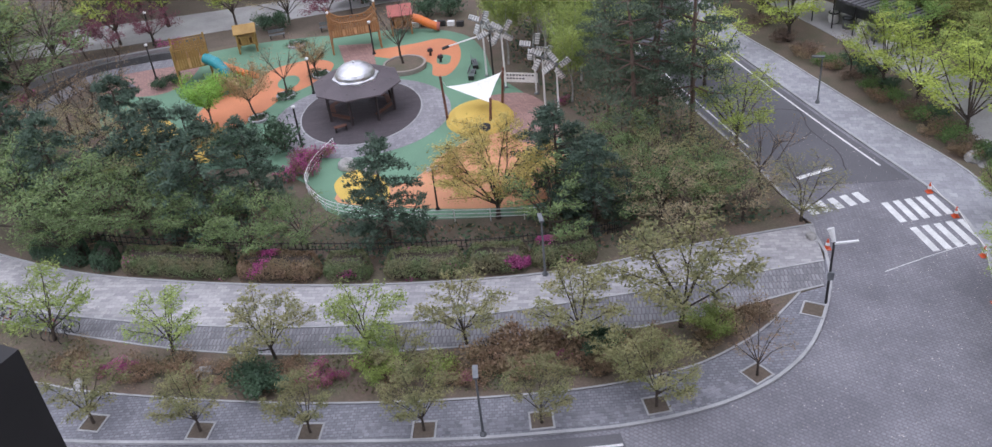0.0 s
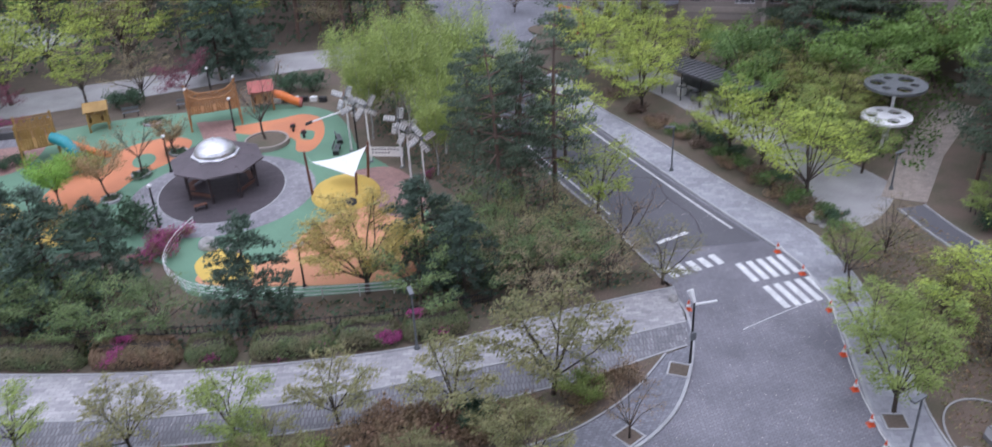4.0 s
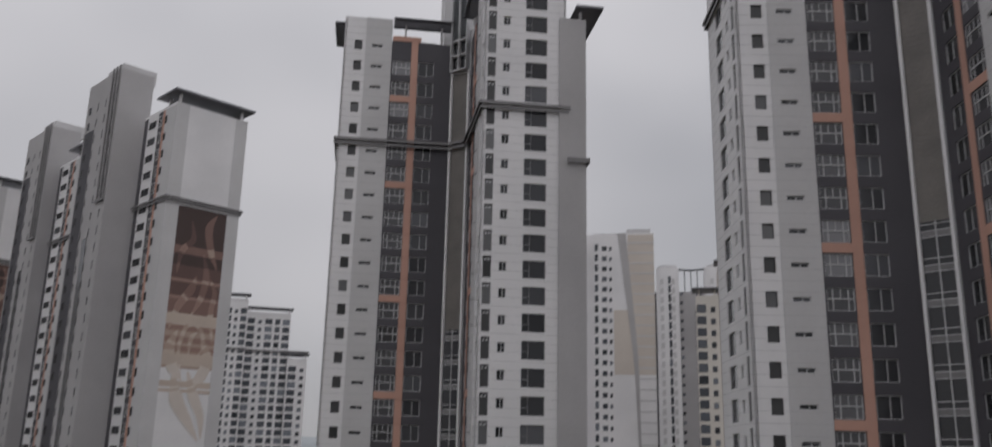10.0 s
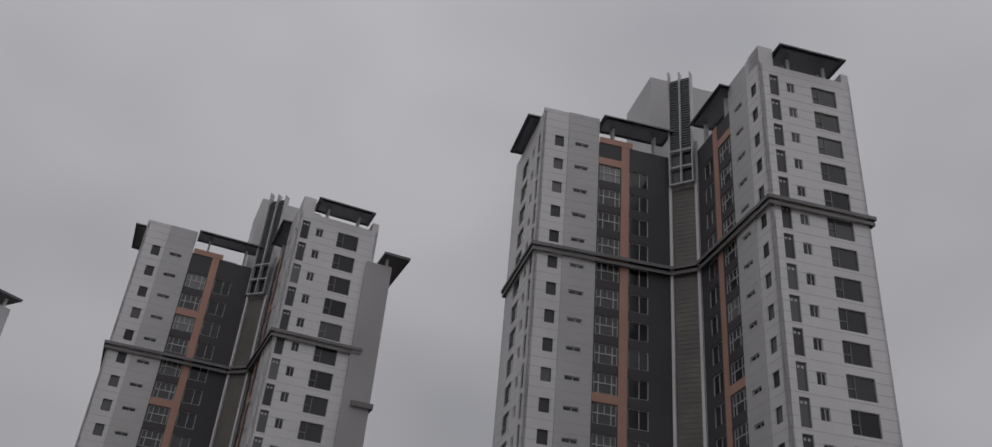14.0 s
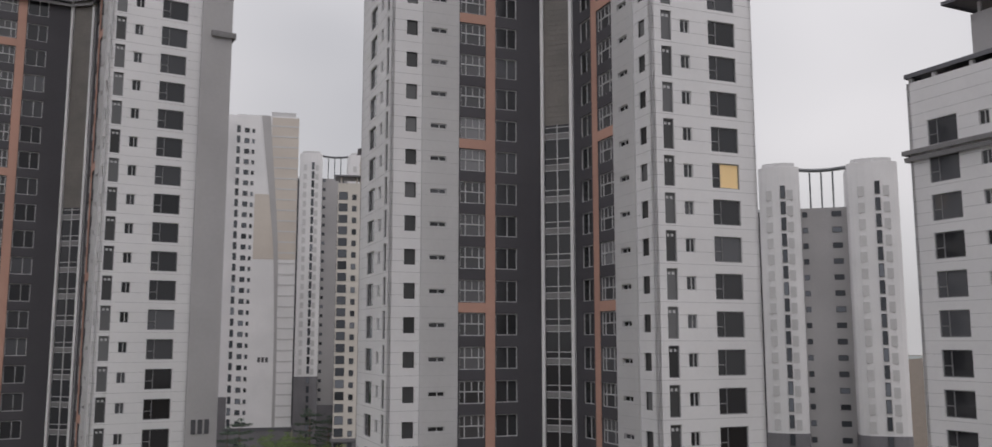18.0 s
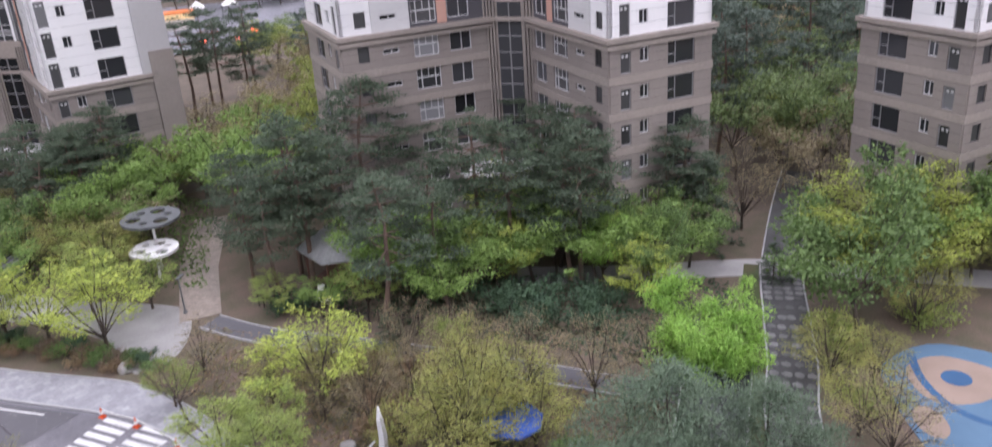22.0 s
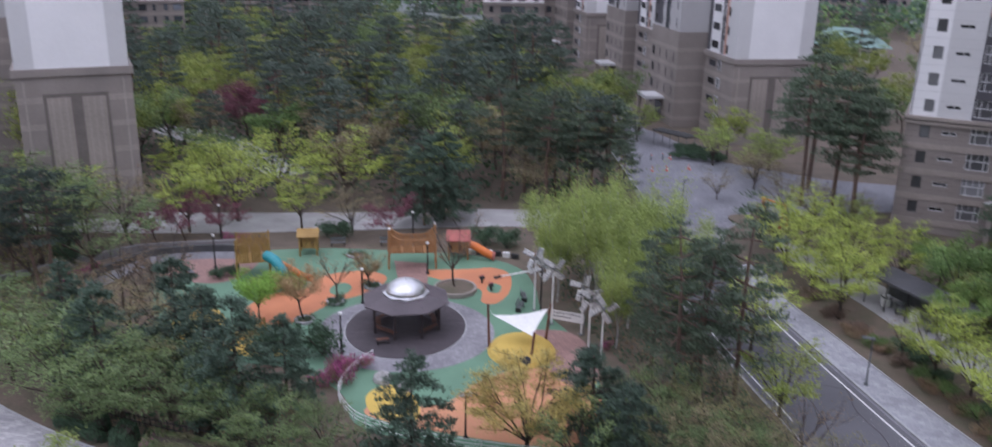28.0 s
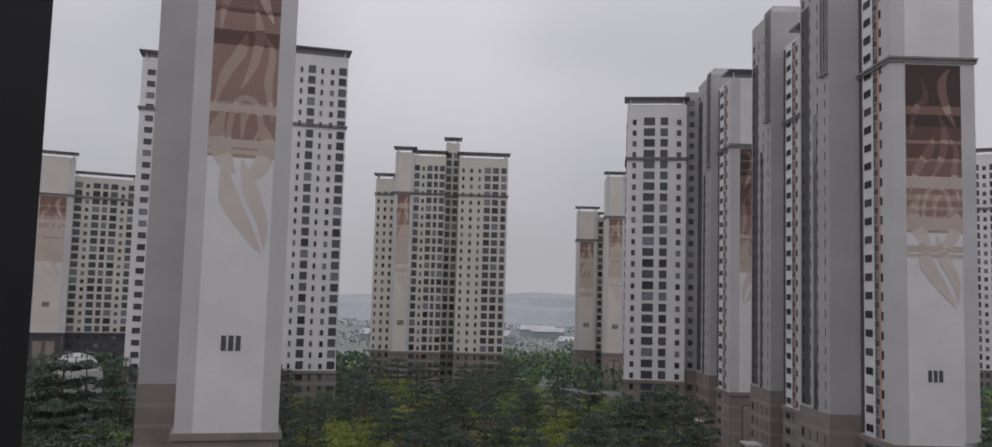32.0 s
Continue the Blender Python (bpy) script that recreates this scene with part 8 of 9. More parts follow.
def play_house(x, y, turn, w, d, deck, wall, mat, roof=None, rise=0.9):
    T = thing("play_house", "timber climbing house on posts with board rails", "play house", pose(x, y, 0.17, 0, 0, turn), "play houses")
    for a in (-w / 2, w / 2):
        for b in (-d / 2, d / 2):
            part("post", post(Geo(), a, b, 0, deck + wall + (0.35 if roof else 0.15), 0.1), mat, T)
    part("deck", Geo().box(-w / 2, w / 2, -d / 2, d / 2, deck - 0.1, deck), mat, T)
    n = int(w / 0.22)
    for k in range(n):
        x0 = -w / 2 + 0.1 + k * (w - 0.2) / n
        for b in (-d / 2, d / 2):
            if b > 0 or k % 5:
                part("board", Geo().box(x0 + 0.02, x0 + 0.19, b - 0.03, b + 0.03, deck + 0.02, deck + wall * (0.85 + 0.15 * ((k * 7) % 3) / 2)), mat, T)
    for k in range(int(d / 0.24)):
        y0 = -d / 2 + 0.1 + k * 0.24
        for a in (-w / 2, w / 2):
            part("board", Geo().box(a - 0.03, a + 0.03, y0, y0 + 0.19, deck + 0.02, deck + wall * 0.9), mat, T)
    for b in (-d / 2, d / 2):
        part("top_rail", beam((-w / 2, b, deck + wall), (w / 2, b, deck + wall), 0.06), mat, T)
    if roof:
        z = deck + wall + 0.3
        for s in (-1, 1):
            part("roof_slope", Geo().add([(-w / 2 - 0.25, s * (d / 2 + 0.25), z), (w / 2 + 0.25, s * (d / 2 + 0.25), z), (w / 2 + 0.25, 0, z + rise), (-w / 2 - 0.25, 0, z + rise), (-w / 2 - 0.25, s * (d / 2 + 0.25), z + 0.08), (w / 2 + 0.25, s * (d / 2 + 0.25), z + 0.08), (w / 2 + 0.25, 0, z + rise + 0.08), (-w / 2 - 0.25, 0, z + rise + 0.08)], [(0, 1, 2, 3), (7, 6, 5, 4), (0, 4, 5, 1), (1, 5, 6, 2), (2, 6, 7, 3), (3, 7, 4, 0)]), roof, T)
    return T


A = play_house(-26.4, 79.8, 16, 3.0, 2.6, 1.7, 1.8, OCHRE)
part("tube_slide", Geo().tube([(1.2, -1.2, 2.3), (2.0, -2.0, 2.0), (2.6, -2.6, 1.3), (3.0, -3.0, 0.6)], [0.5, 0.5, 0.48, 0.45], 14), TEALPLASTIC, A, "teal plastic tube slide")
part("slide", Geo().tube([(1.6, -0.6, 1.7), (3.2, -1.6, 1.0), (4.6, -2.4, 0.35), (5.4, -2.9, 0.25)], [0.32, 0.32, 0.32, 0.3], 8), ORANGEPLASTIC, A, "orange plastic slide")
play_house(-22.6, 86.0, 10, 1.7, 1.7, 0.9, 0.8, OCHRE, OCHRE, 0.6)
C = play_house(-11.6, 83.4, 8, 4.6, 1.8, 1.75, 1.25, TIMBER)
for x, z in ((-2.2, 4.1), (2.2, 4.6)):
    part("lantern_post", Geo().tube([(x, -0.9, 1.7), (x, -0.9, z)], [0.1, 0.1], 8), TIMBER, C)
    part("lantern", Geo().lathe([(0.1, z), (0.15, z + 0.12), (0.05, z + 0.25)], 8, 0, (x, -0.9)), WHITEPAINT, C, "white cap on the post")
for s in (-0.9, 0.9):
    for side in (-1, 1):
        part("hull_rail", Geo().tube([(side * 0.6, s, 2.95), (side * 1.3, s, 3.05), (side * 1.9, s, 3.4), (side * 2.35, s, 3.95)], [0.09, 0.09, 0.09, 0.08], 6), TIMBER, C)
        for k in range(5):
            x = side * (1.35 + 0.22 * k)
            part("board", Geo().box(x - 0.09, x + 0.09, s - 0.03, s + 0.03, 2.9, 3.05 + 0.045 * k * k), TIMBER, C)
for x in (-1.5, 1.5):
    for y in (-1.3, 1.3):
        part("crow_post", Geo().tube([(x, y, 0), (x, y, 3.9)], [0.09, 0.09], 6), OCHRE, A)
        part("cross_rail", beam((x, y, 3.7), (-x, y, 3.7), 0.05), OCHRE, A)
D = play_house(-7.3, 86.4, 5, 1.9, 1.7, 0.9, 0.8, TIMBER, REDTILE, 0.8)
part("tube_slide", Geo().tube([(0.9, -0.2, 1.5), (1.8, -0.5, 1.3), (2.7, -0.8, 0.8), (3.5, -1.0, 0.45)], [0.42, 0.42, 0.42, 0.4], 14), ORANGEPLASTIC, D, "orange tube slide")
part("slide_mouth", Geo().tube([(3.45, -1.0, 0.46), (3.7, -1.05, 0.42)], [0.46, 0.46], 14), REDTILE, D, "red mouth of the slide")
tunnel = thing("net_bridge", "timber ramp with ochre board sides", "play ramp", pose(-23.2, 66.2, 0.17, 0, 0, 35))
part("ramp", Geo().box(-2.2, 2.2, -0.6, 0.6, 0.25, 0.35), OCHRE, tunnel)
for k in range(16):
    for s in (-1, 1):
        part("board", Geo().box(-2.15 + k * 0.27, -1.95 + k * 0.27, s * 0.6 - 0.03, s * 0.6 + 0.03, 0, 0.95), OCHRE, tunnel)


def planter(x, y, r, high, mat=KERB, fill=MULCH):
    T = thing("round_planter", "round raised tree planter with a stone edge", "planter", pose(x, y, 0.17), "round planters")
    part("edge", Geo().lathe([(r, 0), (r, high), (r - 0.22, high), (r - 0.22, high - 0.12)], 28), mat, T)
    part("earth", Geo().lathe([(r - 0.23, 0), (r - 0.23, high - 0.1), (0.05, high - 0.02)], 24), fill, T)


planter(-6.8, 77.4, 2.0, 0.42, BROWNBAND)
for x, y in ((-18.95, 69.5), (-17.2, 73.7), (-14.5, 77.5), (-17.8, 85.6)):
    planter(x, y, 0.85, 0.2)
tuft = shrub("ground_cover", "low green planting in a round planter", 161, 0.7, 0.4, LEAF_DARK, 500, 0.1)
plant(tuft, rows_of(-18.95, 69.5, 0.5, -17.2, 73.7, 0.5, -14.5, 77.5, 0.5, -17.8, 85.6, 0.5, -24.6, 78.0, 0.6, -25.4, 76.8, 0.6))


def lamp_post(x, y, h, style, turn=0.0):
    T = thing("street_lamp", {"slim": "slim black lamp post with a small round head", "arm": "dark grey street lamp with a flat arm head", "globe": "black post with a white double globe head"}[style], "street lamp", pose(x, y, 0.14, 0, 0, turn), "street lamps")
    part("pole", Geo().tube([(0, 0, 0), (0, 0, h)], [0.09 if style == "slim" else 0.075, 0.07 if style == "slim" else 0.05], 8), DARKMETAL if style != "arm" else GREYMETAL, T)
    part("base", Geo().lathe([(0.18, 0), (0.18, 0.08), (0.11, 0.25)], 10), DARKMETAL if style != "arm" else GREYMETAL, T)
    if style == "arm":
        part("head", Geo().box(-0.15, 0.75, -0.13, 0.13, h - 0.04, h + 0.05), GREYMETAL, T)
    elif style == "slim":
        part("head", Geo().lathe([(0.1, h), (0.16, h + 0.06), (0.16, h + 0.16), (0.04, h + 0.24)], 10), WHITEPAINT, T, "pale lamp head")
    else:
        part("arm", beam((-0.25, 0, h), (0.25, 0, h), 0.04), DARKMETAL, T)
        for s in (-0.25, 0.25):
            part("globe", Geo().lathe([(0.06, h), (0.19, h + 0.08), (0.2, h + 0.2), (0.1, h + 0.32), (0.02, h + 0.34)], 12, 0, (s, 0)), WHITEPAINT, T, "white glass globe")


for x, y, h in ((-14.75, 73.7, 3.2), (-14.55, 63.7, 3.4), (-30.6, 81.0, 3.3), (-9.85, 81.4, 3.1), (-33.2, 90.2, 3.4), (-12.5, 90.6, 3.2)):
    lamp_post(x, y, h, "slim")
lamp_post(-3.85, 52.2, 3.1, "globe", 20)
for x, y, h, a in ((2.6, 43.6, 3.9, 95), (-1.7, 31.2, 3.8, 90), (25.6, 62.0, 3.8, 160), (24.85, 28.5, 4.0, 200), (17.9, 103.6, 4.2, 30), (40.2, 54.3, 3.0, 20), (14.0, 96.5, 4.2, 0)):
    lamp_post(x, y, h, "arm", a)


def bench(x, y, turn, label="dark park bench with a slatted back"):
    T = thing("bench", label, "bench", pose(x, y, 0.17, 0, 0, turn), "benches")
    for k in range(3):
        part("slat", Geo().box(-0.8, 0.8, -0.22 + k * 0.16, -0.1 + k * 0.16, 0.42, 0.46), GREYMETAL, T)
    for z in (0.6, 0.76):
        part("back_slat", Geo().box(-0.8, 0.8, 0.24, 0.28, z, z + 0.12), GREYMETAL, T)
    for a in (-0.65, 0.65):
        part("leg", Geo().box(a - 0.04, a + 0.04, -0.22, 0.28, 0, 0.42), DARKMETAL, T)


for x, y, a in ((-0.7, 73.6, 80), (-0.4, 75.9, 95), (-32.4, 79.0, 130), (-20.1, 88.3, 10), (-15.0, 89.0, 5)):
    bench(x, y, a)
for x, y in ((-4.45, 79.6), (-3.5, 77.8)):
    T = thing("spring_rider", "small dark spring rider with a red seat", "spring rider", pose(x, y, 0.17, 0, 0, 30), "spring riders")
    part("spring", Geo().lathe([(0.12, 0), (0.1, 0.12), (0.13, 0.2), (0.1, 0.32)], 10), DARKMETAL, T)
    part("body", Geo().lathe([(0.08, 0.3), (0.28, 0.42), (0.26, 0.6), (0.1, 0.75)], 10), RUBBER, T)
    part("seat", Geo().box(-0.16, 0.16, -0.1, 0.1, 0.68, 0.76), REDTILE, T)
for k in range(6):
    tagged(part("edge_block", Geo().box(-0.35, 0.35, -0.2, 0.2, 0, 0.5), (WHITEPAINT, RUBBER)[k % 2], at=pose(-6.0 + k * 0.9, 87.4 - 0.04 * k * k, 0.17, 0, 0, -4 * k)), ("white", "black")[k % 2] + " block in the playground edge wall", "block", "edge blocks")

# white rail round the near end of the playground
RAIL = smooth([(-11.9, 62.8), (-12.9, 60.6), (-13.4, 58.0), (-13.1, 56.1), (-11.6, 53.7), (-9.6, 52.4), (-7.0, 51.4), (-2.7, 50.5), (1.9, 49.9), (5.0, 49.7), (6.9, 50.6)], 4)
fence = thing("rail_fence", "pale steel rail fence round the playground", "fence", pose(0, 0, 0.15))
for z in (0.35, 0.62, 0.9):
    part("rail", Geo().tube([(x, y, z) for x, y in RAIL], [0.03] * len(RAIL), 5), WHITEPAINT, fence)
for x, y in RAIL[::2]:
    part("post", Geo().tube([(x, y, 0), (x, y, 0.95)], [0.035, 0.035], 6), WHITEPAINT, fence)
dark_line = smooth([(-32, 54.6), (-25.7, 52.0), (-16.2, 49.4), (-7.6, 47.8), (-1.1, 47.0), (4.5, 46.9), (8, 47.4)], 5)
low_fence = thing("low_fence", "low dark picket fence behind the hedge", "fence", pose(0, 0, 0.15))
part("rail", Geo().tube([(x, y, 0.75) for x, y in dark_line], [0.035] * len(dark_line), 5), DARKMETAL, low_fence)
part("rail", Geo().tube([(x, y, 0.3) for x, y in dark_line], [0.035] * len(dark_line), 5), DARKMETAL, low_fence)
picket = Geo().box(-0.02, 0.02, -0.02, 0.02, 0, 0.9).mesh("picket", [DARKMETAL])
for (x, y), (u, v) in zip(dark_line, dark_line[1:]):
    for k in range(4):
        part("picket", picket, [], low_fence, at=Matrix.Translation((x + (u - x) * k / 4, y + (v - y) * k / 4, 0)))
wall_line = smooth([(-50, 74), (-44.5, 80.5), (-40, 84.8), (-34.5, 86.6), (-30, 87.6)], 5)
tagged(part("low_wall", Geo().strip(wall_line, shift(wall_line, 0.4), 0.75, 0, 0.75), LEDGE), "low dark stone garden wall", "wall", "", "structure")

# ---- street things ----
def tree_pit(x, y, turn, size=1.25):
    T = thing("tree_pit", "square tree pit with a pale stone edge and earth", "tree pit", pose(x, y, 0.13, 0, 0, turn), "tree pits")
    s = size / 2
    for a in range(4):
        part("edge", Geo().box(-s, s - 0.1, -s, -s + 0.1, 0, 0.05, 0, Matrix.Rotation(radians(90 * a), 4, "Z")), KERB, T)
    part("earth", Geo().box(-s + 0.1, s - 0.1, -s + 0.1, s - 0.1, 0.0, 0.015), SOIL, T)


for x, y, a in ((-27.6, 37.0, -20), (-21.9, 34.9, -14), (-16.0, 33.5, -10), (-10.3, 32.6, -8), (-4.6, 31.9, -5), (1.2, 31.75, 0), (6.9, 31.95, 6), (12.3, 33.4, 30), (16.75, 37.85, 60), (25.85, 31.1, 75), (25.3, 26.4, 100), (29.5, 41.9, 80)):
    tree_pit(x, y, a)


def cone(x, y, turn=0.0):
    T = thing("traffic_cone", "orange traffic cone with a white band at the kerb", "traffic cone", pose(x, y, 0.02, 0, 0, turn), "traffic cones")
    part("base", Geo().box(-0.2, 0.2, -0.2, 0.2, 0, 0.05), CONEORANGE, T)
    part("body", Geo().lathe([(0.16, 0.05), (0.04, 0.7)], 12), CONEORANGE, T)
    part("band", Geo().lathe([(0.128, 0.27), (0.09, 0.46)], 12), WHITEPAINT, T)


for x, y in ((27.95, 48.3), (28.2, 45.3), (27.8, 41.1), (26.3, 36.9), (25.3, 34.0), (24.6, 31.3), (24.2, 29.4), (24.25, 27.7), (24.4, 25.8), (19.55, 43.4)):
    cone(x, y)
tape = [(27.95, 48.3), (28.2, 45.3), (27.8, 41.1), (26.3, 36.9), (25.3, 34.0), (24.6, 31.3), (24.2, 29.4), (24.25, 27.7), (24.4, 25.8)]
line = [p for (x, y), (u, v) in zip(tape, tape[1:]) for p in ((x, y, 0.66), ((x + u) / 2, (y + v) / 2, 0.52))] + [(24.4, 25.8, 0.66)]
tagged(part("barrier_rope", Geo().tube(line, [0.022] * len(line), 4), CLOTH), "pale rope slung between the traffic cones", "rope")
mast = thing("sign_mast", "dark street mast with a white sensor head and arm", "signal mast", pose(17.6, 38.3, 0.13, 0, 0, 0))
part("pole", Geo().tube([(0, 0, 0), (0, 0, 4.2)], [0.08, 0.06], 8), DARKMETAL, mast)
part("head", Geo().tube([(0.0, 0, 4.1), (-0.15, 0.35, 4.75)], [0.1, 0.2], 10), WHITEPAINT, mast, "white rounded head")
part("arm", Geo().box(0, 1.3, -0.06, 0.06, 3.95, 4.05), WHITEPAINT, mast, "white horizontal arm")
part("control_box", Geo().box(-0.16, 0.16, -0.2, -0.07, 1.7, 2.2), GREYMETAL, mast)


def boulder(x, y, r, seed, label="grey rounded boulder in the planting"):
    rnd = random.Random(seed)
    bm = bmesh.new()
    bmesh.ops.create_icosphere(bm, subdivisions=2, radius=1)
    for v in bm.verts:
        v.co *= 1 + 0.25 * noise.noise(v.co * 1.3 + Vector((seed, 0, 0)))
        v.co = Vector((v.co.x * r, v.co.y * r * rnd.uniform(0.75, 0.85), max(v.co.z, -0.3) * r * 0.7))
    me = bpy.data.meshes.new("boulder")
    bm.to_mesh(me)
    bm.free()
    me.materials.append(DARKSTONE if r > 0.7 and x > 20 else STONE)
    tagged(part("boulder", me, [], at=pose(x, y, 0.12 + 0.15 * r, 0, 0, 40 * seed)), label, "boulder", "boulders")


for k, (x, y, r) in enumerate(((19.0, 44.6, 0.4), (32.35, 31.6, 0.55), (27.9, 28.1, 0.5), (31.15, 25.2, 0.4), (32.4, 51.6, 0.7), (29.6, 24.1, 0.9), (-10.6, 59.6, 0.9), (-8.8, 58.4, 0.7), (-16.8, 37.8, 0.6), (-23.6, 38.1, 0.5), (-13.6, 35.9, 0.45), (43.6, 24.6, 1.0))):
    boulder(x, y, r * (0.8 if k == 5 else 1), k + 2)


def bicycle(x, y, turn, colour):
    T = thing("bicycle", "parked bicycle leaning in a rack", "bicycle", pose(x, y, 0.1, 0, 0, turn), "parked bicycles")
    for a in (-0.52, 0.52):
        ring = [(a + 0.33 * math.cos(t), 0, 0.34 + 0.33 * math.sin(t)) for t in np.linspace(0, 2 * math.pi, 15)]
        part("wheel", Geo().tube(ring, [0.025] * 15, 4), RUBBER, T)
    for p, q in (((-0.52, 0, 0.34), (-0.15, 0, 0.75)), ((-0.15, 0, 0.75), (0.4, 0, 0.78)), ((0.4, 0, 0.78), (0.0, 0, 0.3)), ((0.0, 0, 0.3), (-0.15, 0, 0.85)), ((0.52, 0, 0.34), (0.38, 0, 0.98))):
        part("frame_tube", beam(p, q, 0.022, 5), colour, T)
    part("saddle", Geo().box(-0.3, -0.05, -0.07, 0.07, 0.86, 0.93), RUBBER, T)
    part("handlebar", beam((0.38, -0.25, 1.0), (0.38, 0.25, 1.0), 0.02, 5), DARKMETAL, T)


for k in range(9):
    bicycle(-30.6 + k * 0.62, 44.6 - k * 0.27, 62 + (k * 13) % 9, (DARKMETAL, REDTILE, STEEL, DARKMETAL, GREYMETAL)[k % 5])

# ---- garden on the near side ----
for x, y, h, r in ((43.5, 61.0, 2.75, 2.0), (45.0, 62.6, 4.75, 2.45)):
    T = thing("disc_canopy", ("grey" if h > 4 else "white") + " round canopy pierced by large holes, on a post", "canopy", pose(x, y, 0.12, 0, 0, 25), "disc canopies")
    part("post", Geo().tube([(0, 0, 0), (0, 0, h)], [0.14, 0.12], 10), WHITEPAINT, T)
    n = 48
    bm = bmesh.new()
    holes = [(1.15 * r / 2 * math.cos(a), 1.15 * r / 2 * math.sin(a), 0.26 * r) for a in (2 * math.pi * k / 6 for k in range(6))]
    holes = [(hx, hy, hr * (1.0 if k % 2 == 0 else 0.6)) for k, (hx, hy, hr) in enumerate(holes)]
    loops = [[(r * math.cos(2 * math.pi * k / n), r * math.sin(2 * math.pi * k / n)) for k in range(n)]] + [[(hx + hr * math.cos(2 * math.pi * k / 18), hy + hr * math.sin(2 * math.pi * k / 18)) for k in range(18)] for hx, hy, hr in holes]
    edges = []
    for loop in loops:
        vs = [bm.verts.new((px, py, 0)) for px, py in loop]
        edges += [bm.edges.new((vs[i], vs[(i + 1) % len(vs)])) for i in range(len(vs))]
    bmesh.ops.triangle_fill(bm, edges=edges, use_beauty=True)
    made = bmesh.ops.extrude_face_region(bm, geom=bm.faces[:])
    for v in made["geom"]:
        if isinstance(v, bmesh.types.BMVert):
            v.co.z += 0.22
    bmesh.ops.recalc_face_normals(bm, faces=bm.faces[:])
    me = bpy.data.meshes.new("disc")
    bm.to_mesh(me)
    bm.free()
    me.materials.append(GREYMETAL if h > 4 else WHITEPAINT)
    part("disc", me, [], T, "grey disc with round holes" if h > 4 else "white disc with round holes", at=Matrix.Translation((0, 0, h)))

shed = thing("bin_shelter", "long dark flat-roofed recycling shelter", "shelter", pose(34.3, 74.5, 0.14, 0, 0, -66))
part("roof", Geo().box(-5.2, 5.2, -1.7, 1.7, 2.75, 2.95), SLATE, shed, "dark corrugated roof")
for k in range(20):
    part("roof_rib", Geo().box(-5.2 + k * 0.53, -5.12 + k * 0.53, -1.7, 1.7, 2.951, 3.0), DARKMETAL, shed)
for k in range(5):
    for y in (-1.5, 1.5):
        part("post", post(Geo(), -4.9 + k * 2.45, y, 0, 2.75, 0.06), DARKMETAL, shed)
part("back_wall", Geo().box(-5, 5, 1.35, 1.42, 0.3, 2.4), GREYMETAL, shed)
for k in range(5):
    T = thing("waste_bin", "grey and white recycling sack bin under the shelter", "bin", pose(32.6 + 0.62 * k, 77.5 - 1.7 * k, 0.14, 0, 0, -66), "waste bins")
    part("sack", Geo().lathe([(0.42, 0), (0.5, 0.4), (0.46, 0.9), (0.3, 1.05)], 10), (CLOTH, GREYMETAL)[k % 2], T)
    part("frame", Geo().lathe([(0.5, 0.88), (0.52, 0.93), (0.5, 0.96)], 10), DARKMETAL, T)

gaz = thing("garden_pavilion", "octagonal pavilion with a grey shingle roof", "pavilion", pose(50.9, 46.3, 0.12, 0, 0, 10))
low = [(4.2 * math.cos(2 * math.pi * k / 6), 4.2 * math.sin(2 * math.pi * k / 6), 3.0) for k in range(6)]
for k in range(6):
    j = (k + 1) % 6
    part("roof_panel", Geo().add([low[k], low[j], (0, 0, 5.4), (low[k][0], low[k][1], 2.86), (low[j][0], low[j][1], 2.86)], [(0, 1, 2), (0, 3, 4, 1)]), SHINGLE, gaz, "grey shingled roof panel")
    part("post", post(Geo(), low[k][0] * 0.82, low[k][1] * 0.82, 0, 3.2, 0.1), REDWOOD, gaz)
part("floor", Geo().lathe([(2.9, 0), (2.9, 0.25), (0.1, 0.26)], 6), REDWOOD, gaz)

sculpture = thing("sculpture", "tall twisted bright metal sculpture on a pale plinth", "sculpture", pose(31.2, 28.1, 0.12))
part("plinth", Geo().prism([(-1.3, 1.3), (-1.5, -0.4), (0.1, -2.0), (1.1, -1.3), (0.3, 0.6)], 0, 0.35), CONCRETE, sculpture, "pale five-sided stone plinth")
part("plinth_face", Geo().prism([(-1.35, 1.35), (-1.9, 0.9), (-1.9, -0.1), (-1.55, -0.4)], 0, 0.3), LEDGE, sculpture, "dark side of the plinth")
part("fin", Geo().tube([(0.1, 0.2, 0.3), (0.35, 0.1, 1.4), (0.3, -0.05, 2.6), (0.1, -0.15, 3.8), (0.12, -0.12, 4.6)], [0.34, 0.3, 0.26, 0.2, 0.05], 5), WHITEPAINT, sculpture, "bright twisted fin")
part("arc", Geo().tube([(-0.5, 0.7, 0.3), (-0.75, 0.8, 1.0), (-0.5, 0.6, 1.8), (0.0, 0.3, 2.3)], [0.14, 0.12, 0.1, 0.05], 6), STEEL, sculpture)
ring_line = [(30.1 + 2.6 * math.cos(t), 28.2 + 3.6 * math.sin(t)) for t in np.linspace(1.0, 5.6, 28)]
tagged(part("garden_edging", Geo().strip(ring_line, shift(ring_line, 0.1), 0.2, 0, 0.2), CONCRETE), "pale curved edging round the sculpture", "edging", "", "structure")
umbrella = thing("parasol", "round blue canvas parasol among the trees", "parasol", pose(36.2, 22.5, 0.12))
part("pole", Geo().tube([(0, 0, 0), (0, 0, 2.9)], [0.04, 0.035], 8), GREYMETAL, umbrella)
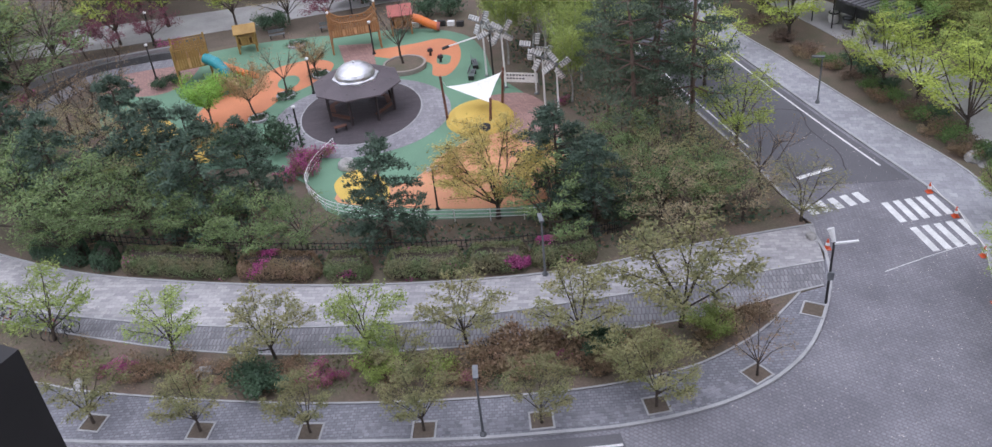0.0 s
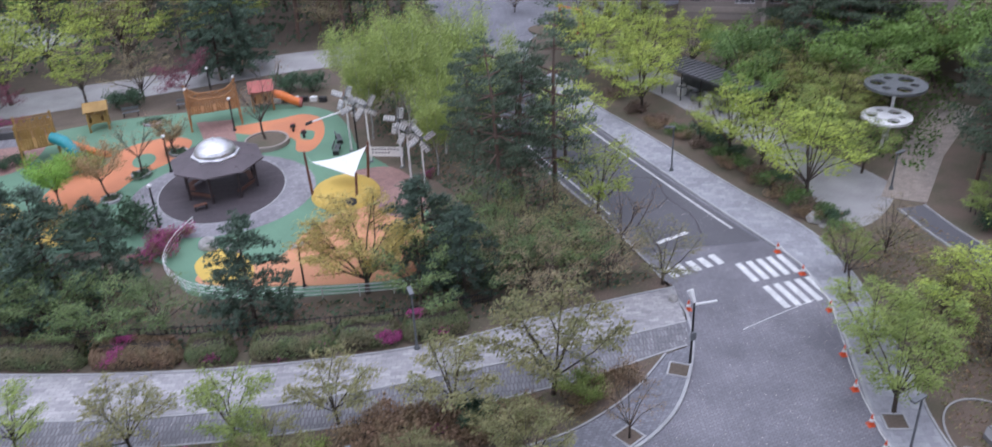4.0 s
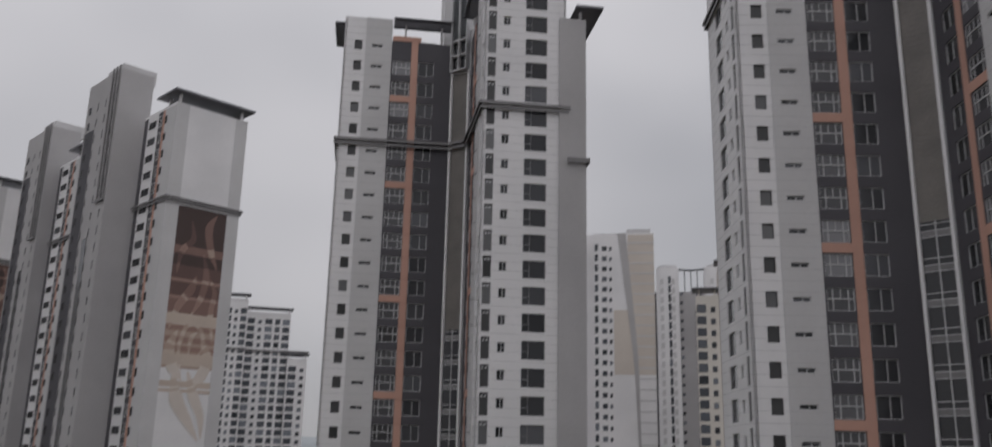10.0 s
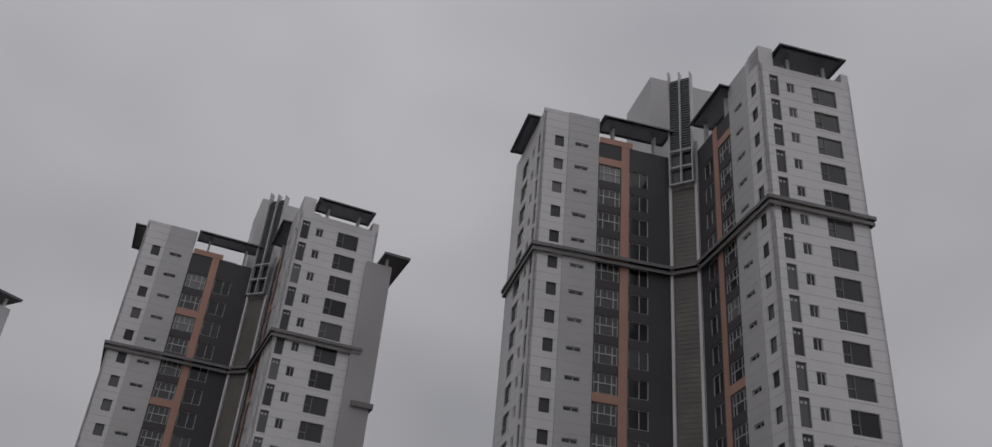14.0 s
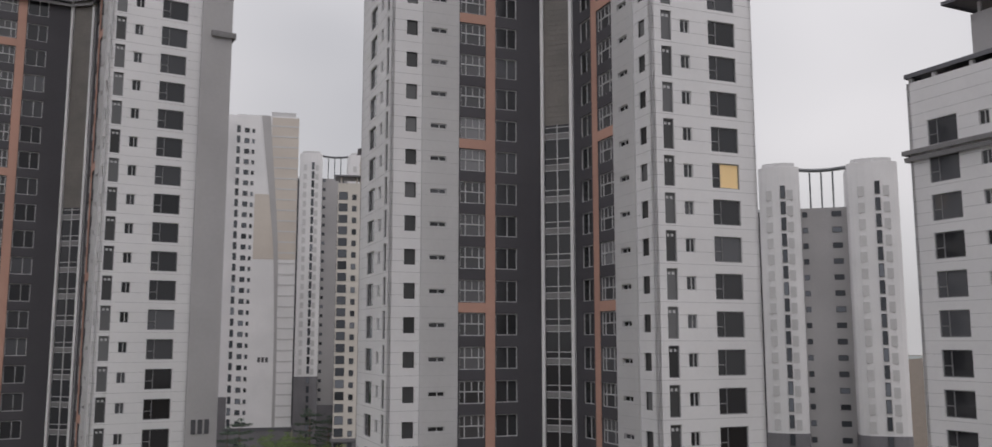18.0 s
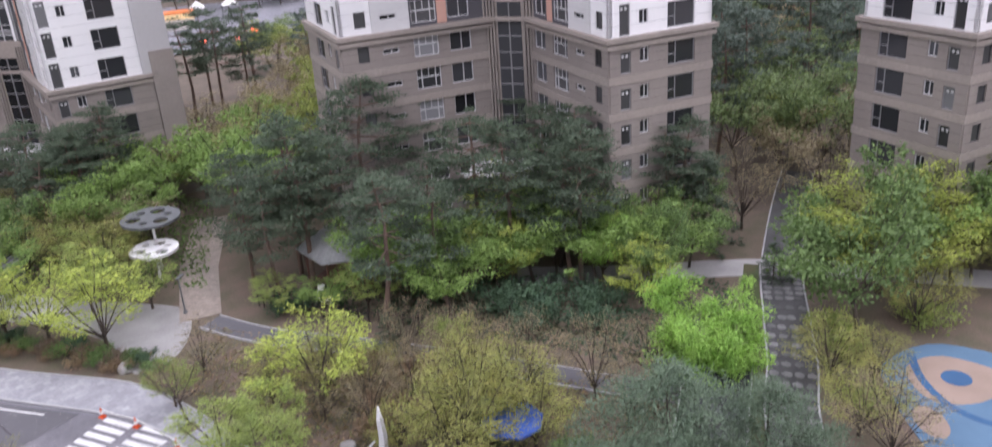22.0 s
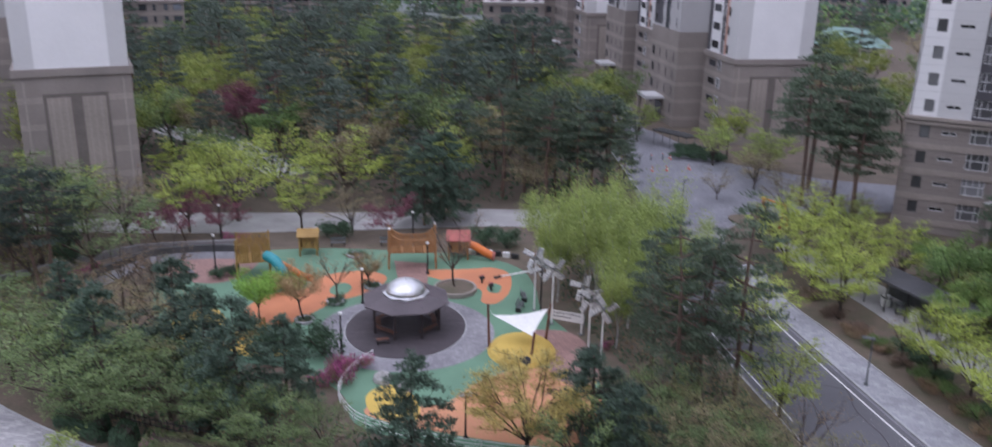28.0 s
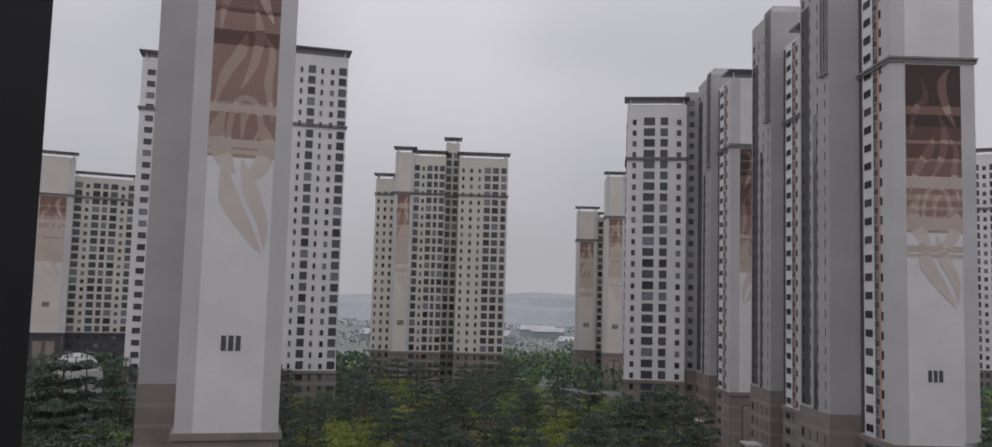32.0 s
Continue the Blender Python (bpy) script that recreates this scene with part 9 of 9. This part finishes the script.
for k in range(8):
    a, b = 2 * math.pi * k / 8, 2 * math.pi * (k + 1) / 8
    part("canopy_panel", Geo().add([(1.85 * math.cos(a), 1.85 * math.sin(a), 2.3), (1.85 * math.cos(b), 1.85 * math.sin(b), 2.3), (0, 0, 2.95), (1.85 * math.cos(a), 1.85 * math.sin(a), 2.15), (1.85 * math.cos(b), 1.85 * math.sin(b), 2.15)], [(0, 1, 2), (0, 3, 4, 1)]), BLUECANVAS, umbrella)
tagged(part("paved_terrace", Geo().prism([(30.5, 19.8), (33.4, 17.4), (36.6, 21.2), (33.4, 23.0)], 0.11, 0.15), BRICKPINK), "pinkish block terrace", "terrace", "", "structure")
hut = thing("tool_hut", "small red-brown wooden hut with a flat roof", "hut", pose(32.2, 22.2, 0.15, 0, 0, 55))
part("body", Geo().box(-0.8, 0.8, -0.6, 0.6, 0, 1.9), REDWOOD, hut)
part("roof", Geo().box(-1.0, 1.0, -0.8, 0.8, 1.9, 2.05), PLUMWOOD, hut)
for k in range(7):
    part("batten", Geo().box(-0.75 + k * 0.23, -0.7 + k * 0.23, -0.64, -0.601, 0.05, 1.85), PLUMWOOD, hut)
shelter = thing("glass_shelter", "glass-roofed ramp shelter with steel frame", "shelter", pose(41.6, 12.6, 0.12, 0, 0, 14))
for x in (-4.2, 0, 4.2):
    for y in (-1.7, 1.7):
        part("post", post(Geo(), x, y, 0, 2.9, 0.06), STEEL, shelter)
for k in range(6):
    part("roof_pane", Geo().box(-4.3 + k * 1.45, -2.9 + k * 1.45, -1.9, 1.9, 2.9, 2.94), GLASS, shelter, "dark tinted glass pane")
for y in (-1.9, 1.9):
    part("edge_beam", Geo().box(-4.35, 4.4, y - 0.05, y + 0.05, 2.85, 3.0), STEEL, shelter)
part("side_glazing", Geo().box(-4.2, 4.2, -1.75, -1.7, 0.2, 2.6), GLASS, shelter)
tagged(part("grass_verge", Geo().prism(shift(stones, 1.7)[8:26] + shift(stones, 2.9)[8:26][::-1], 0.11, 0.16), GRASS), "strip of bright green grass beside the path", "grass", "", "structure")
for x, y, a in ((46.6, 46.0, 30), (45.9, 44.6, 200)):
    stool = thing("lounge_chair", "white low lounge chair under the pines", "chair", pose(x, y, 0.12, 0, 0, a), "lounge chairs")
    part("seat", Geo().box(-0.7, 0.3, -0.25, 0.25, 0.24, 0.36), WHITEPAINT, stool)
    part("back", Geo().add([(0.25, -0.27, 0.28), (0.25, 0.27, 0.28), (0.72, 0.27, 0.85), (0.72, -0.27, 0.85), (0.36, -0.27, 0.24), (0.36, 0.27, 0.24), (0.82, 0.27, 0.8), (0.82, -0.27, 0.8)], [(0, 1, 2, 3), (7, 6, 5, 4), (0, 4, 5, 1), (1, 5, 6, 2), (2, 6, 7, 3), (3, 7, 4, 0)]), WHITEPAINT, stool)
    for u in (-0.6, 0.25):
        for v in (-0.2, 0.2):
            part("leg", Geo().tube([(u, v, 0), (u, v, 0.25)], [0.03, 0.03], 6), WHITEPAINT, stool)
garden_rail = thing("rope_fence", "dark wooden post fence beside the lane", "fence", pose(0, 0, 0.12))
gl = smooth([(43.0, 49.6), (43.4, 46), (44.0, 42.2), (44.9, 38.2), (46, 33)], 5)
for x, y in gl:
    part("post", Geo().tube([(x + 0.5, y, 0), (x + 0.5, y, 1.1)], [0.06, 0.06], 6), PLUMWOOD, garden_rail)
part("rail", Geo().tube([(x + 0.5, y, 0.85) for x, y in gl], [0.04] * len(gl), 5), PLUMWOOD, garden_rail)
swing = thing("swing_frame", "orange timber exercise frame in the forecourt bed", "swing", pose(27.9, 100.6, 0.1, 0, 0, -55))
for x in (-1.6, 1.6):
    part("leg", beam((x, -0.7, 0), (x, 0, 2.8), 0.09), ORANGEPLASTIC, swing)
    part("leg", beam((x, 0.7, 0), (x, 0, 2.8), 0.09), ORANGEPLASTIC, swing)
part("top_beam", beam((-1.9, 0, 2.8), (1.9, 0, 2.8), 0.1), ORANGEPLASTIC, swing)
bed_line = disc(27.0, 101.0, 4.2, 28, 2.4, -0.6)
tagged(part("island_bed", Geo().prism(bed_line, 0, 0.22), MULCH), "planted island with a stone edge", "bed", "", "structure")
low_hall = thing("low_hall", "low hall with a pale green hipped roof", "hall", pose(82, 246, 0, 0, 0, -12))
part("wall", Geo().box(-9, 9, -6, 6, 0, 4.5), CREAMWALL, low_hall)
part("roof", Geo().add([(-10.5, -7.5, 4.4), (10.5, -7.5, 4.4), (10.5, 7.5, 4.4), (-10.5, 7.5, 4.4), (-4, 0, 8.6), (4, 0, 8.6)], [(0, 1, 5, 4), (1, 2, 5), (2, 3, 4, 5), (3, 0, 4), (3, 2, 1, 0)]), GREENROOF, low_hall)
for k in range(6):
    part("window", Geo().box(-7.6 + k * 2.7, -6.0 + k * 2.7, -6.06, -6.0, 1.2, 3.2), HAZEGLASS, low_hall)
white_dome = Geo().lathe([(5.2, 0), (4.9, 1.7), (4.0, 3.3), (2.6, 4.5), (1.0, 5.0), (0.05, 5.1)], 28)
tagged(part("dome_tent", white_dome, GREYWALL, at=pose(-118, 162, 15.0)), "pale domed roof among distant trees", "dome roof")
tagged(part("dome_drum", Geo().lathe([(5.1, 0), (5.1, 15.1)], 28), GREYWALL, at=pose(-118, 162, 0)), "round pale hall under the domed roof", "hall")
rnd = random.Random(31)
for k in range(16):
    x, y, w, h = rnd.uniform(-230, 10), rnd.uniform(640, 900), rnd.uniform(18, 46), rnd.uniform(6, 11)
    T = thing("far_shed", "long pale roofed building far away in the haze", "building", pose(x, y, 0, 0, 0, rnd.uniform(-25, 25)), "far buildings")
    # shed walls and roofs in the haze-tinted colours
    part("wall", Geo().box(-w / 2, w / 2, -6, 6, 0, h * 0.6), HAZEHILL, T)
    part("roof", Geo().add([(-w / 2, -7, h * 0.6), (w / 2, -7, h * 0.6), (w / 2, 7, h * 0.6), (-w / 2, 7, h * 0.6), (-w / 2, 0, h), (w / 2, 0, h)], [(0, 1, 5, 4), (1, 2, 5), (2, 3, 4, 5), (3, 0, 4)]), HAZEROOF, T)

wall_line = smooth([(-42.6, 73.5), (-41.4, 77.0), (-39.8, 81.1), (-37.6, 84.2), (-33.4, 85.7), (-29.0, 86.2)], 5)
tagged(part("curved_wall", Geo().strip(wall_line, shift(wall_line, -0.45), 0.85, 0, 0.85), FLAGBED), "dark curved low wall beside the playground", "wall", "", "structure")
tagged(part("curved_path", Geo().strip(shift(wall_line, -0.5), shift(wall_line, -2.6), 0.19), DARKWALK), "dark paved path inside the curved wall", "path", "", "structure")
for x, y in ((16.8, 123.6), (18.9, 124.1), (22.2, 125.4), (20.3, 131.0)):
    cone(x, y)
for x, y in ((17.3, 129.7), (19.1, 130.4), (15.6, 129.0), (14.2, 128.2)):
    T = thing("bollard", "slim grey bollard across the forecourt", "bollard", pose(x, y, 0.05), "bollards")
    part("post", Geo().tube([(0, 0, 0), (0, 0, 0.85)], [0.08, 0.07], 8), GREYMETAL, T)
    part("cap", Geo().lathe([(0.08, 0.85), (0.06, 0.95), (0.01, 0.98)], 8), CONEORANGE, T, "orange cap")
canopy = thing("bicycle_shelter", "long dark slatted shelter beside the tower", "shelter", pose(21.8, 138.2, 0.05, 0, 0, -50))
part("roof", Geo().box(-3.6, 3.6, -1.2, 1.2, 2.3, 2.42), DARKMETAL, canopy)
for k in range(14):
    part("roof_rib", Geo().box(-3.55 + 0.53 * k, -3.45 + 0.53 * k, -1.2, 1.2, 2.421, 2.5), GREYMETAL, canopy)
for x in (-3.3, 0.0, 3.3):
    for y in (-1.0, 1.0):
        part("post", post(Geo(), x, y, 0, 2.3, 0.06), GREYMETAL, canopy)
low_green = shrub("clipped_shrub", "clipped dark green shrub edging the forecourt", 157, 1.3, 1.0, LEAF_DARK, 900, 0.16)
plant(low_green, rows_of(21.6, 131.7, 1.2, 23.4, 131.2, 1.2, 25.2, 130.6, 1.1, 27.0, 130.0, 1.2, 24.6, 134.0, 1.3, 22.8, 134.4, 1.3))
plant(wood_green, rows_of(14.0, 152.0, 9.5))
plant(wood_lime, rows_of(11.8, 151.0, 10.0, 29.0, 133.0, 7.0))

# lit street between the towers
sheet("busy_street", [(104, 142), (128, 122), (176, 158), (146, 190)], 0.06, SLABS, "pale lit street seen between towers")
stall = thing("lit_kiosk", "low kiosk with a glowing yellow fascia", "kiosk", pose(130.5, 158.5, 0, 0, 0, -40))
part("body", Geo().box(-4, 4, -2, 2, 0, 3.0), CREAMWALL, stall)
part("fascia", Geo().box(-4.2, 4.2, -2.2, -2.02, 2.2, 3.4), LITROOM, stall, "glowing yellow fascia")
part("roof", Geo().box(-4.3, 4.3, -2.3, 2.3, 3.4, 3.6), ORANGEPLASTIC, stall)


for x, y, w, d in ((146, 158, 3.6, 3.2), (141, 163, 3.2, 3)):
    T = thing("market_tent", "white peaked market tent beside the lit street", "tent", pose(x, y, 0.06, 0, 0, -40), "market tents")
    part("canopy", Geo().add([(-w / 2, -d / 2, 2.5), (w / 2, -d / 2, 2.5), (w / 2, d / 2, 2.5), (-w / 2, d / 2, 2.5), (0, 0, 4.0)], [(0, 1, 4), (1, 2, 4), (2, 3, 4), (3, 0, 4)]), CLOTH, T, "white peaked canopy")
    for a in (-w / 2, w / 2):
        for b in (-d / 2, d / 2):
            part("pole", Geo().tube([(a, b, 0), (a, b, 2.5)], [0.05, 0.05], 6), GREYMETAL, T)
for x, y in ((116.5, 125.5), (122.6, 127.3), (111.0, 128.5)):
    T = thing("lit_sign", "small glowing red street sign on a post", "sign", pose(x, y, 0.06, 0, 0, -45), "lit signs")
    part("post", Geo().tube([(0, 0, 0), (0, 0, 3.0)], [0.06, 0.06], 6), GREYMETAL, T)
    part("panel", Geo().box(-0.7, 0.7, -0.1, 0.1, 2.4, 3.1), REDLIGHT, T, "glowing red panel")
plant(wood_green, rows_of(152, 165, 9, 157, 170, 10, 161, 163, 8, 156, 159, 7, 148, 170, 8, 165, 172, 9, 108.2, 110.2, 8, 110.1, 105.2, 8.5, 113, 113, 7))
plant(wood_lime, rows_of(106, 106, 7, 104.5, 110, 6.5, 160, 156, 7))
plant(far_pine, rows_of(150, 176, 12, 168, 166, 12, 172, 176, 13, 143, 172, 11))
plant(far_pine, rows_of(-105, 143, 18.5, -107.5, 141.5, 18, -102, 145.5, 18.5, -99, 148, 17.5, -110, 140, 18))


def car(x, y, turn, mat, label):
    T = thing("car", label, "car", pose(x, y, 0.03, 0, 0, turn), "cars")
    body = Geo().prism([(-2.2, -0.85), (2.2, -0.85), (2.25, 0), (2.2, 0.85), (-2.2, 0.85), (-2.25, 0)], 0.3, 0.85)
    part("body", body, mat, T)
    part("cabin", Geo().add([(-1.5, -0.78, 0.85), (1.1, -0.78, 0.85), (1.1, 0.78, 0.85), (-1.5, 0.78, 0.85), (-1.1, -0.62, 1.42), (0.5, -0.62, 1.42), (0.5, 0.62, 1.42), (-1.1, 0.62, 1.42)], [(4, 5, 6, 7), (0, 1, 5, 4), (1, 2, 6, 5), (2, 3, 7, 6), (3, 0, 4, 7)]), GLASS, T)
    for a in (-1.35, 1.35):
        for b in (-0.8, 0.8):
            part("wheel", Geo().tube([(a, b - 0.1, 0.33), (a, b + 0.1, 0.33)], [0.33, 0.33], 14), RUBBER, T)
    for b in (-0.6, 0.6):
        part("tail_light", Geo().box(-2.29, -2.22, b - 0.18, b + 0.18, 0.6, 0.76), REDLIGHT, T, "glowing red tail light")


for k, (x, y, a) in enumerate(((128, 145, 60), (131, 139, 70), (134, 142, 50), (126, 131, 60), (60, 128, 40), (63, 121, 50))):
    car(x, y, a, (GREYMETAL, WHITEPAINT, DARKMETAL)[k % 3], ("grey", "white", "black")[k % 3] + " car with glowing tail lights")
# ---- the building that the view is taken from ----
def home():
    T = thing("round_canopy", "round entrance canopy with white tiles and blue glass", "canopy", pose(13.25, 14.25, 0), "")
    part("soffit", Geo().lathe([(8.3, 3.9), (8.58, 4.0), (8.58, 4.42), (8.4, 4.47)], 72), TILEWHITE, T, "white canopy rim")
    for ring, (r0, r1) in enumerate(((7.55, 8.5), (6.6, 7.5))):
        n = 60
        tile = Geo()
        da = 2 * math.pi / n * 0.485
        pts = [(r0 * math.cos(-da), r0 * math.sin(-da)), (r1 * math.cos(-da), r1 * math.sin(-da)), (r1 * math.cos(da), r1 * math.sin(da)), (r0 * math.cos(da), r0 * math.sin(da))]
        me = tile.prism(pts, 4.47, 4.51 - 0.002 * ring).mesh("tile", [TILEWHITE])
        for k in range(n):
            part("tile", me, [], T, at=Matrix.Rotation(2 * math.pi * k / n, 4, "Z"))
    part("tray", Geo().lathe([(6.55, 4.3), (6.55, 4.42), (0.05, 4.43)], 60), KERB, T, "pale glazing bars")
    step, ring = 1.75, [(6.5 * math.cos(2 * math.pi * k / 48), 6.5 * math.sin(2 * math.pi * k / 48)) for k in range(48)]

    def cut(poly):
        """Trims a convex outline to the round tray."""
        for (ax, ay), (bx, by) in zip(ring, ring[1:] + ring[:1]):
            side = lambda p: (bx - ax) * (p[1] - ay) - (by - ay) * (p[0] - ax)
            kept = []
            for p, q in zip(poly, poly[1:] + poly[:1]):
                u, v = side(p), side(q)
                if u >= 0:
                    kept.append(p)
                if (u >= 0) != (v >= 0):
                    kept.append((p[0] + (q[0] - p[0]) * u / (u - v), p[1] + (q[1] - p[1]) * u / (u - v)))
            poly = kept
            if len(poly) < 3:
                return None
        return poly

    rnd = random.Random(4)
    for i in range(-4, 5):
        for j in range(-4, 5):
            shape = cut([(i * step + a * 0.83, j * step + b * 0.83) for a, b in ((-1, -1), (1, -1), (1, 1), (-1, 1))])
            if shape:
                part("pane", Geo().prism(shape, 4.44, 4.48), rnd.choice((PANE_PALE, PANE_PALE, PANE_PALE, PANE_NAVY, PANE_NAVY, PANE_BLUE)), T)
    for k in range(8):
        a = 2 * math.pi * k / 8
        part("column", Geo().tube([(7.2 * math.cos(a), 7.2 * math.sin(a), 0), (7.2 * math.cos(a), 7.2 * math.sin(a), 4.35)], [0.25, 0.25], 12), WHITEPAINT, T)
    sheet("ramp", [(25.8, 19.2), (28.4, 21.0), (31.6, 18.6), (28.6, 16.4)], 0.16, SLABS, "dark block ramp beside the canopy")
    H = thing("home_tower", "white tower wall with the open window of the view", "apartment building", pose(0, 0, 0, 0, 0, -27))
    part("wall", Geo().box(-30, 30, -14, -0.9, 0, 31.2).box(-30, -0.75, -14, -0.9, 31.2, 33.6).box(0.9, 30, -14, -0.9, 31.2, 33.6).box(-30, 30, -14, -0.9, 33.6, 80), WHITEWALL, H)
    part("window_jamb", Geo().box(-0.93, -0.66, -0.95, 0.30, 31.0, 33.9), DARKMETAL, H, "dark window jamb")
    part("sash_rail", Geo().box(-0.93, -0.548, -0.95, 0.30, 31.0, 32.1), DARKMETAL, H, "dark lower sash rail")
    part("sill", Geo().box(-0.75, 0.9, -1.0, -0.6, 31.1, 31.2), FRAMEW, H)


home()


# ---- paving pieces ----
def slabs():
    """Single slabs of the near pavement, laid in four courses along the kerb."""
    owner = next(o for o in bpy.data.objects if o.name.startswith("pavement"))
    me = Geo().prism([(-0.128, -0.102), (0.128, -0.102), (0.128, 0.102), (-0.128, 0.102)], 0, 0.012).mesh("slab", [SLABPIECE])
    line = shift(FRONT, 0.5)
    run, spots = 0.0, []
    for (x0, y0), (x1, y1) in zip(line, line[1:]):
        d = math.hypot(x1 - x0, y1 - y0)
        while run < d:
            x, y = x0 + (x1 - x0) * run / d, y0 + (y1 - y0) * run / d
            if -8 < x < 11.5:
                spots.append((x, y, math.atan2(y1 - y0, x1 - x0)))
            run += 0.27
        run -= d
    for i, (x, y, a) in enumerate(spots[:74]):
        for k in range(4):
            u = 0.22 * k
            part("slab", me, [], owner, at=Matrix.Translation((x - math.sin(a) * u + math.cos(a) * 0.135 * (k % 2), y + math.cos(a) * u + math.sin(a) * 0.135 * (k % 2), 0.128)) @ Matrix.Rotation(a, 4, "Z"))


def flagstones():
    """Uneven dark flagstones of the garden path."""
    owner = next(o for o in bpy.data.objects if o.name.startswith("stone_path"))
    rnd = random.Random(12)
    kinds = []
    for k in range(7):
        n = rnd.choice((5, 6, 7))
        kinds.append(Geo().prism([(rnd.uniform(0.3, 0.44) * math.cos(2 * math.pi * j / n), rnd.uniform(0.26, 0.4) * math.sin(2 * math.pi * j / n)) for j in range(n)], 0, 0.035).mesh("flagstone", [FLAGSTONE]))
    run = [p for p in stones if 36 < p[0] < 70]
    count = 0
    for (x0, y0), (x1, y1) in zip(run, run[1:]):
        a = math.atan2(y1 - y0, x1 - x0)
        steps = max(1, int(math.hypot(x1 - x0, y1 - y0) / 0.78))
        for i in range(steps):
            for k in range(4):
                x, y = x0 + (x1 - x0) * i / steps, y0 + (y1 - y0) * i / steps
                u = -1.12 + 0.75 * k + rnd.uniform(-0.08, 0.08)
                part("flagstone", rnd.choice(kinds), [], owner, at=pose(x - math.sin(a) * u, y + math.cos(a) * u, 0.144, 0, 0, rnd.uniform(0, 360)))
                count += 1
                if count > 296:
                    return


def petals(label, poly, n, seed, z):
    rng = np.random.default_rng(seed)
    np.random.seed(seed)
    xs, ys = [q[0] for q in poly], [q[1] for q in poly]
    pts = np.array([(x, y, z) for x, y in zip(rng.uniform(min(xs), max(xs), n * 3), rng.uniform(min(ys), max(ys), n * 3)) if inside(poly, x, y)][:n])
    g = Geo().leaves(pts, rng.normal(size=(len(pts), 3)) * np.array([1, 1, 0.05]), rng.uniform(0.03, 0.085, len(pts)), rng.uniform(0.025, 0.06, len(pts)), 0, np.tile([0, 0, 3.0], (len(pts), 1)))
    tagged(part("fallen_petals", g, PETALS), label, "petals", "", "stuff")


for x, y, a, n in ((-16.6, 46.4, -12, 4), (-24.8, 48.6, -20, 3), (-5.0, 44.9, -5, 2), (-14.6, 46.0, -10, 2)):
    T = thing("drain_cover", "dark rusted drain cover in the footpath", "drain cover", pose(x, y, 0.121, 0, 0, a), "drain covers")
    for k in range(n):
        part("plate", Geo().box(-0.3 + 0.66 * k, 0.3 + 0.66 * k, -0.28 + 0.06 * (k % 2), 0.28, 0, 0.018), DARKMETAL, T)
slabs()
flagstones()
petals("fallen pale petals on the block road", [(14, 22), (26, 22), (26.5, 32), (28.5, 40), (26, 58), (21, 58), (19, 46), (17, 38), (10, 32)], 1500, 1, 0.075)
petals("fallen petals on the footpath and lane", shift(LOWER, 0.2)[12:] + shift(UPPER, -0.2)[::-1][:50], 1200, 2, 0.15)

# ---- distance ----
tagged(part("far_fields", Geo().add([(-2400, 330, 0.02), (2400, 330, 0.02), (2400, 3400, 0.02), (-2400, 3400, 0.02)], [(0, 1, 2, 3)]), HAZEFIELD), "pale hazy land towards the hills", "land", "", "structure")

def hill(name, pts, depth, label):
    line = smooth(pts, 8)
    g = Geo()
    for i, (x, y, z) in enumerate(line):
        g.v += [(x, y, 0), (x * 1.0, y + depth * 0.3, z * 0.8), (x, y + depth, z + 6 * noise.noise((x * 0.01, y * 0.01, 3)))]
    for i in range(len(line) - 1):
        for k in range(2):
            g.f.append((3 * i + k, 3 * i + 3 + k, 3 * i + 4 + k, 3 * i + 1 + k))
            g.m.append(0)
    return tagged(part(name, g, HAZEHILL), label, "hill", "", "structure")


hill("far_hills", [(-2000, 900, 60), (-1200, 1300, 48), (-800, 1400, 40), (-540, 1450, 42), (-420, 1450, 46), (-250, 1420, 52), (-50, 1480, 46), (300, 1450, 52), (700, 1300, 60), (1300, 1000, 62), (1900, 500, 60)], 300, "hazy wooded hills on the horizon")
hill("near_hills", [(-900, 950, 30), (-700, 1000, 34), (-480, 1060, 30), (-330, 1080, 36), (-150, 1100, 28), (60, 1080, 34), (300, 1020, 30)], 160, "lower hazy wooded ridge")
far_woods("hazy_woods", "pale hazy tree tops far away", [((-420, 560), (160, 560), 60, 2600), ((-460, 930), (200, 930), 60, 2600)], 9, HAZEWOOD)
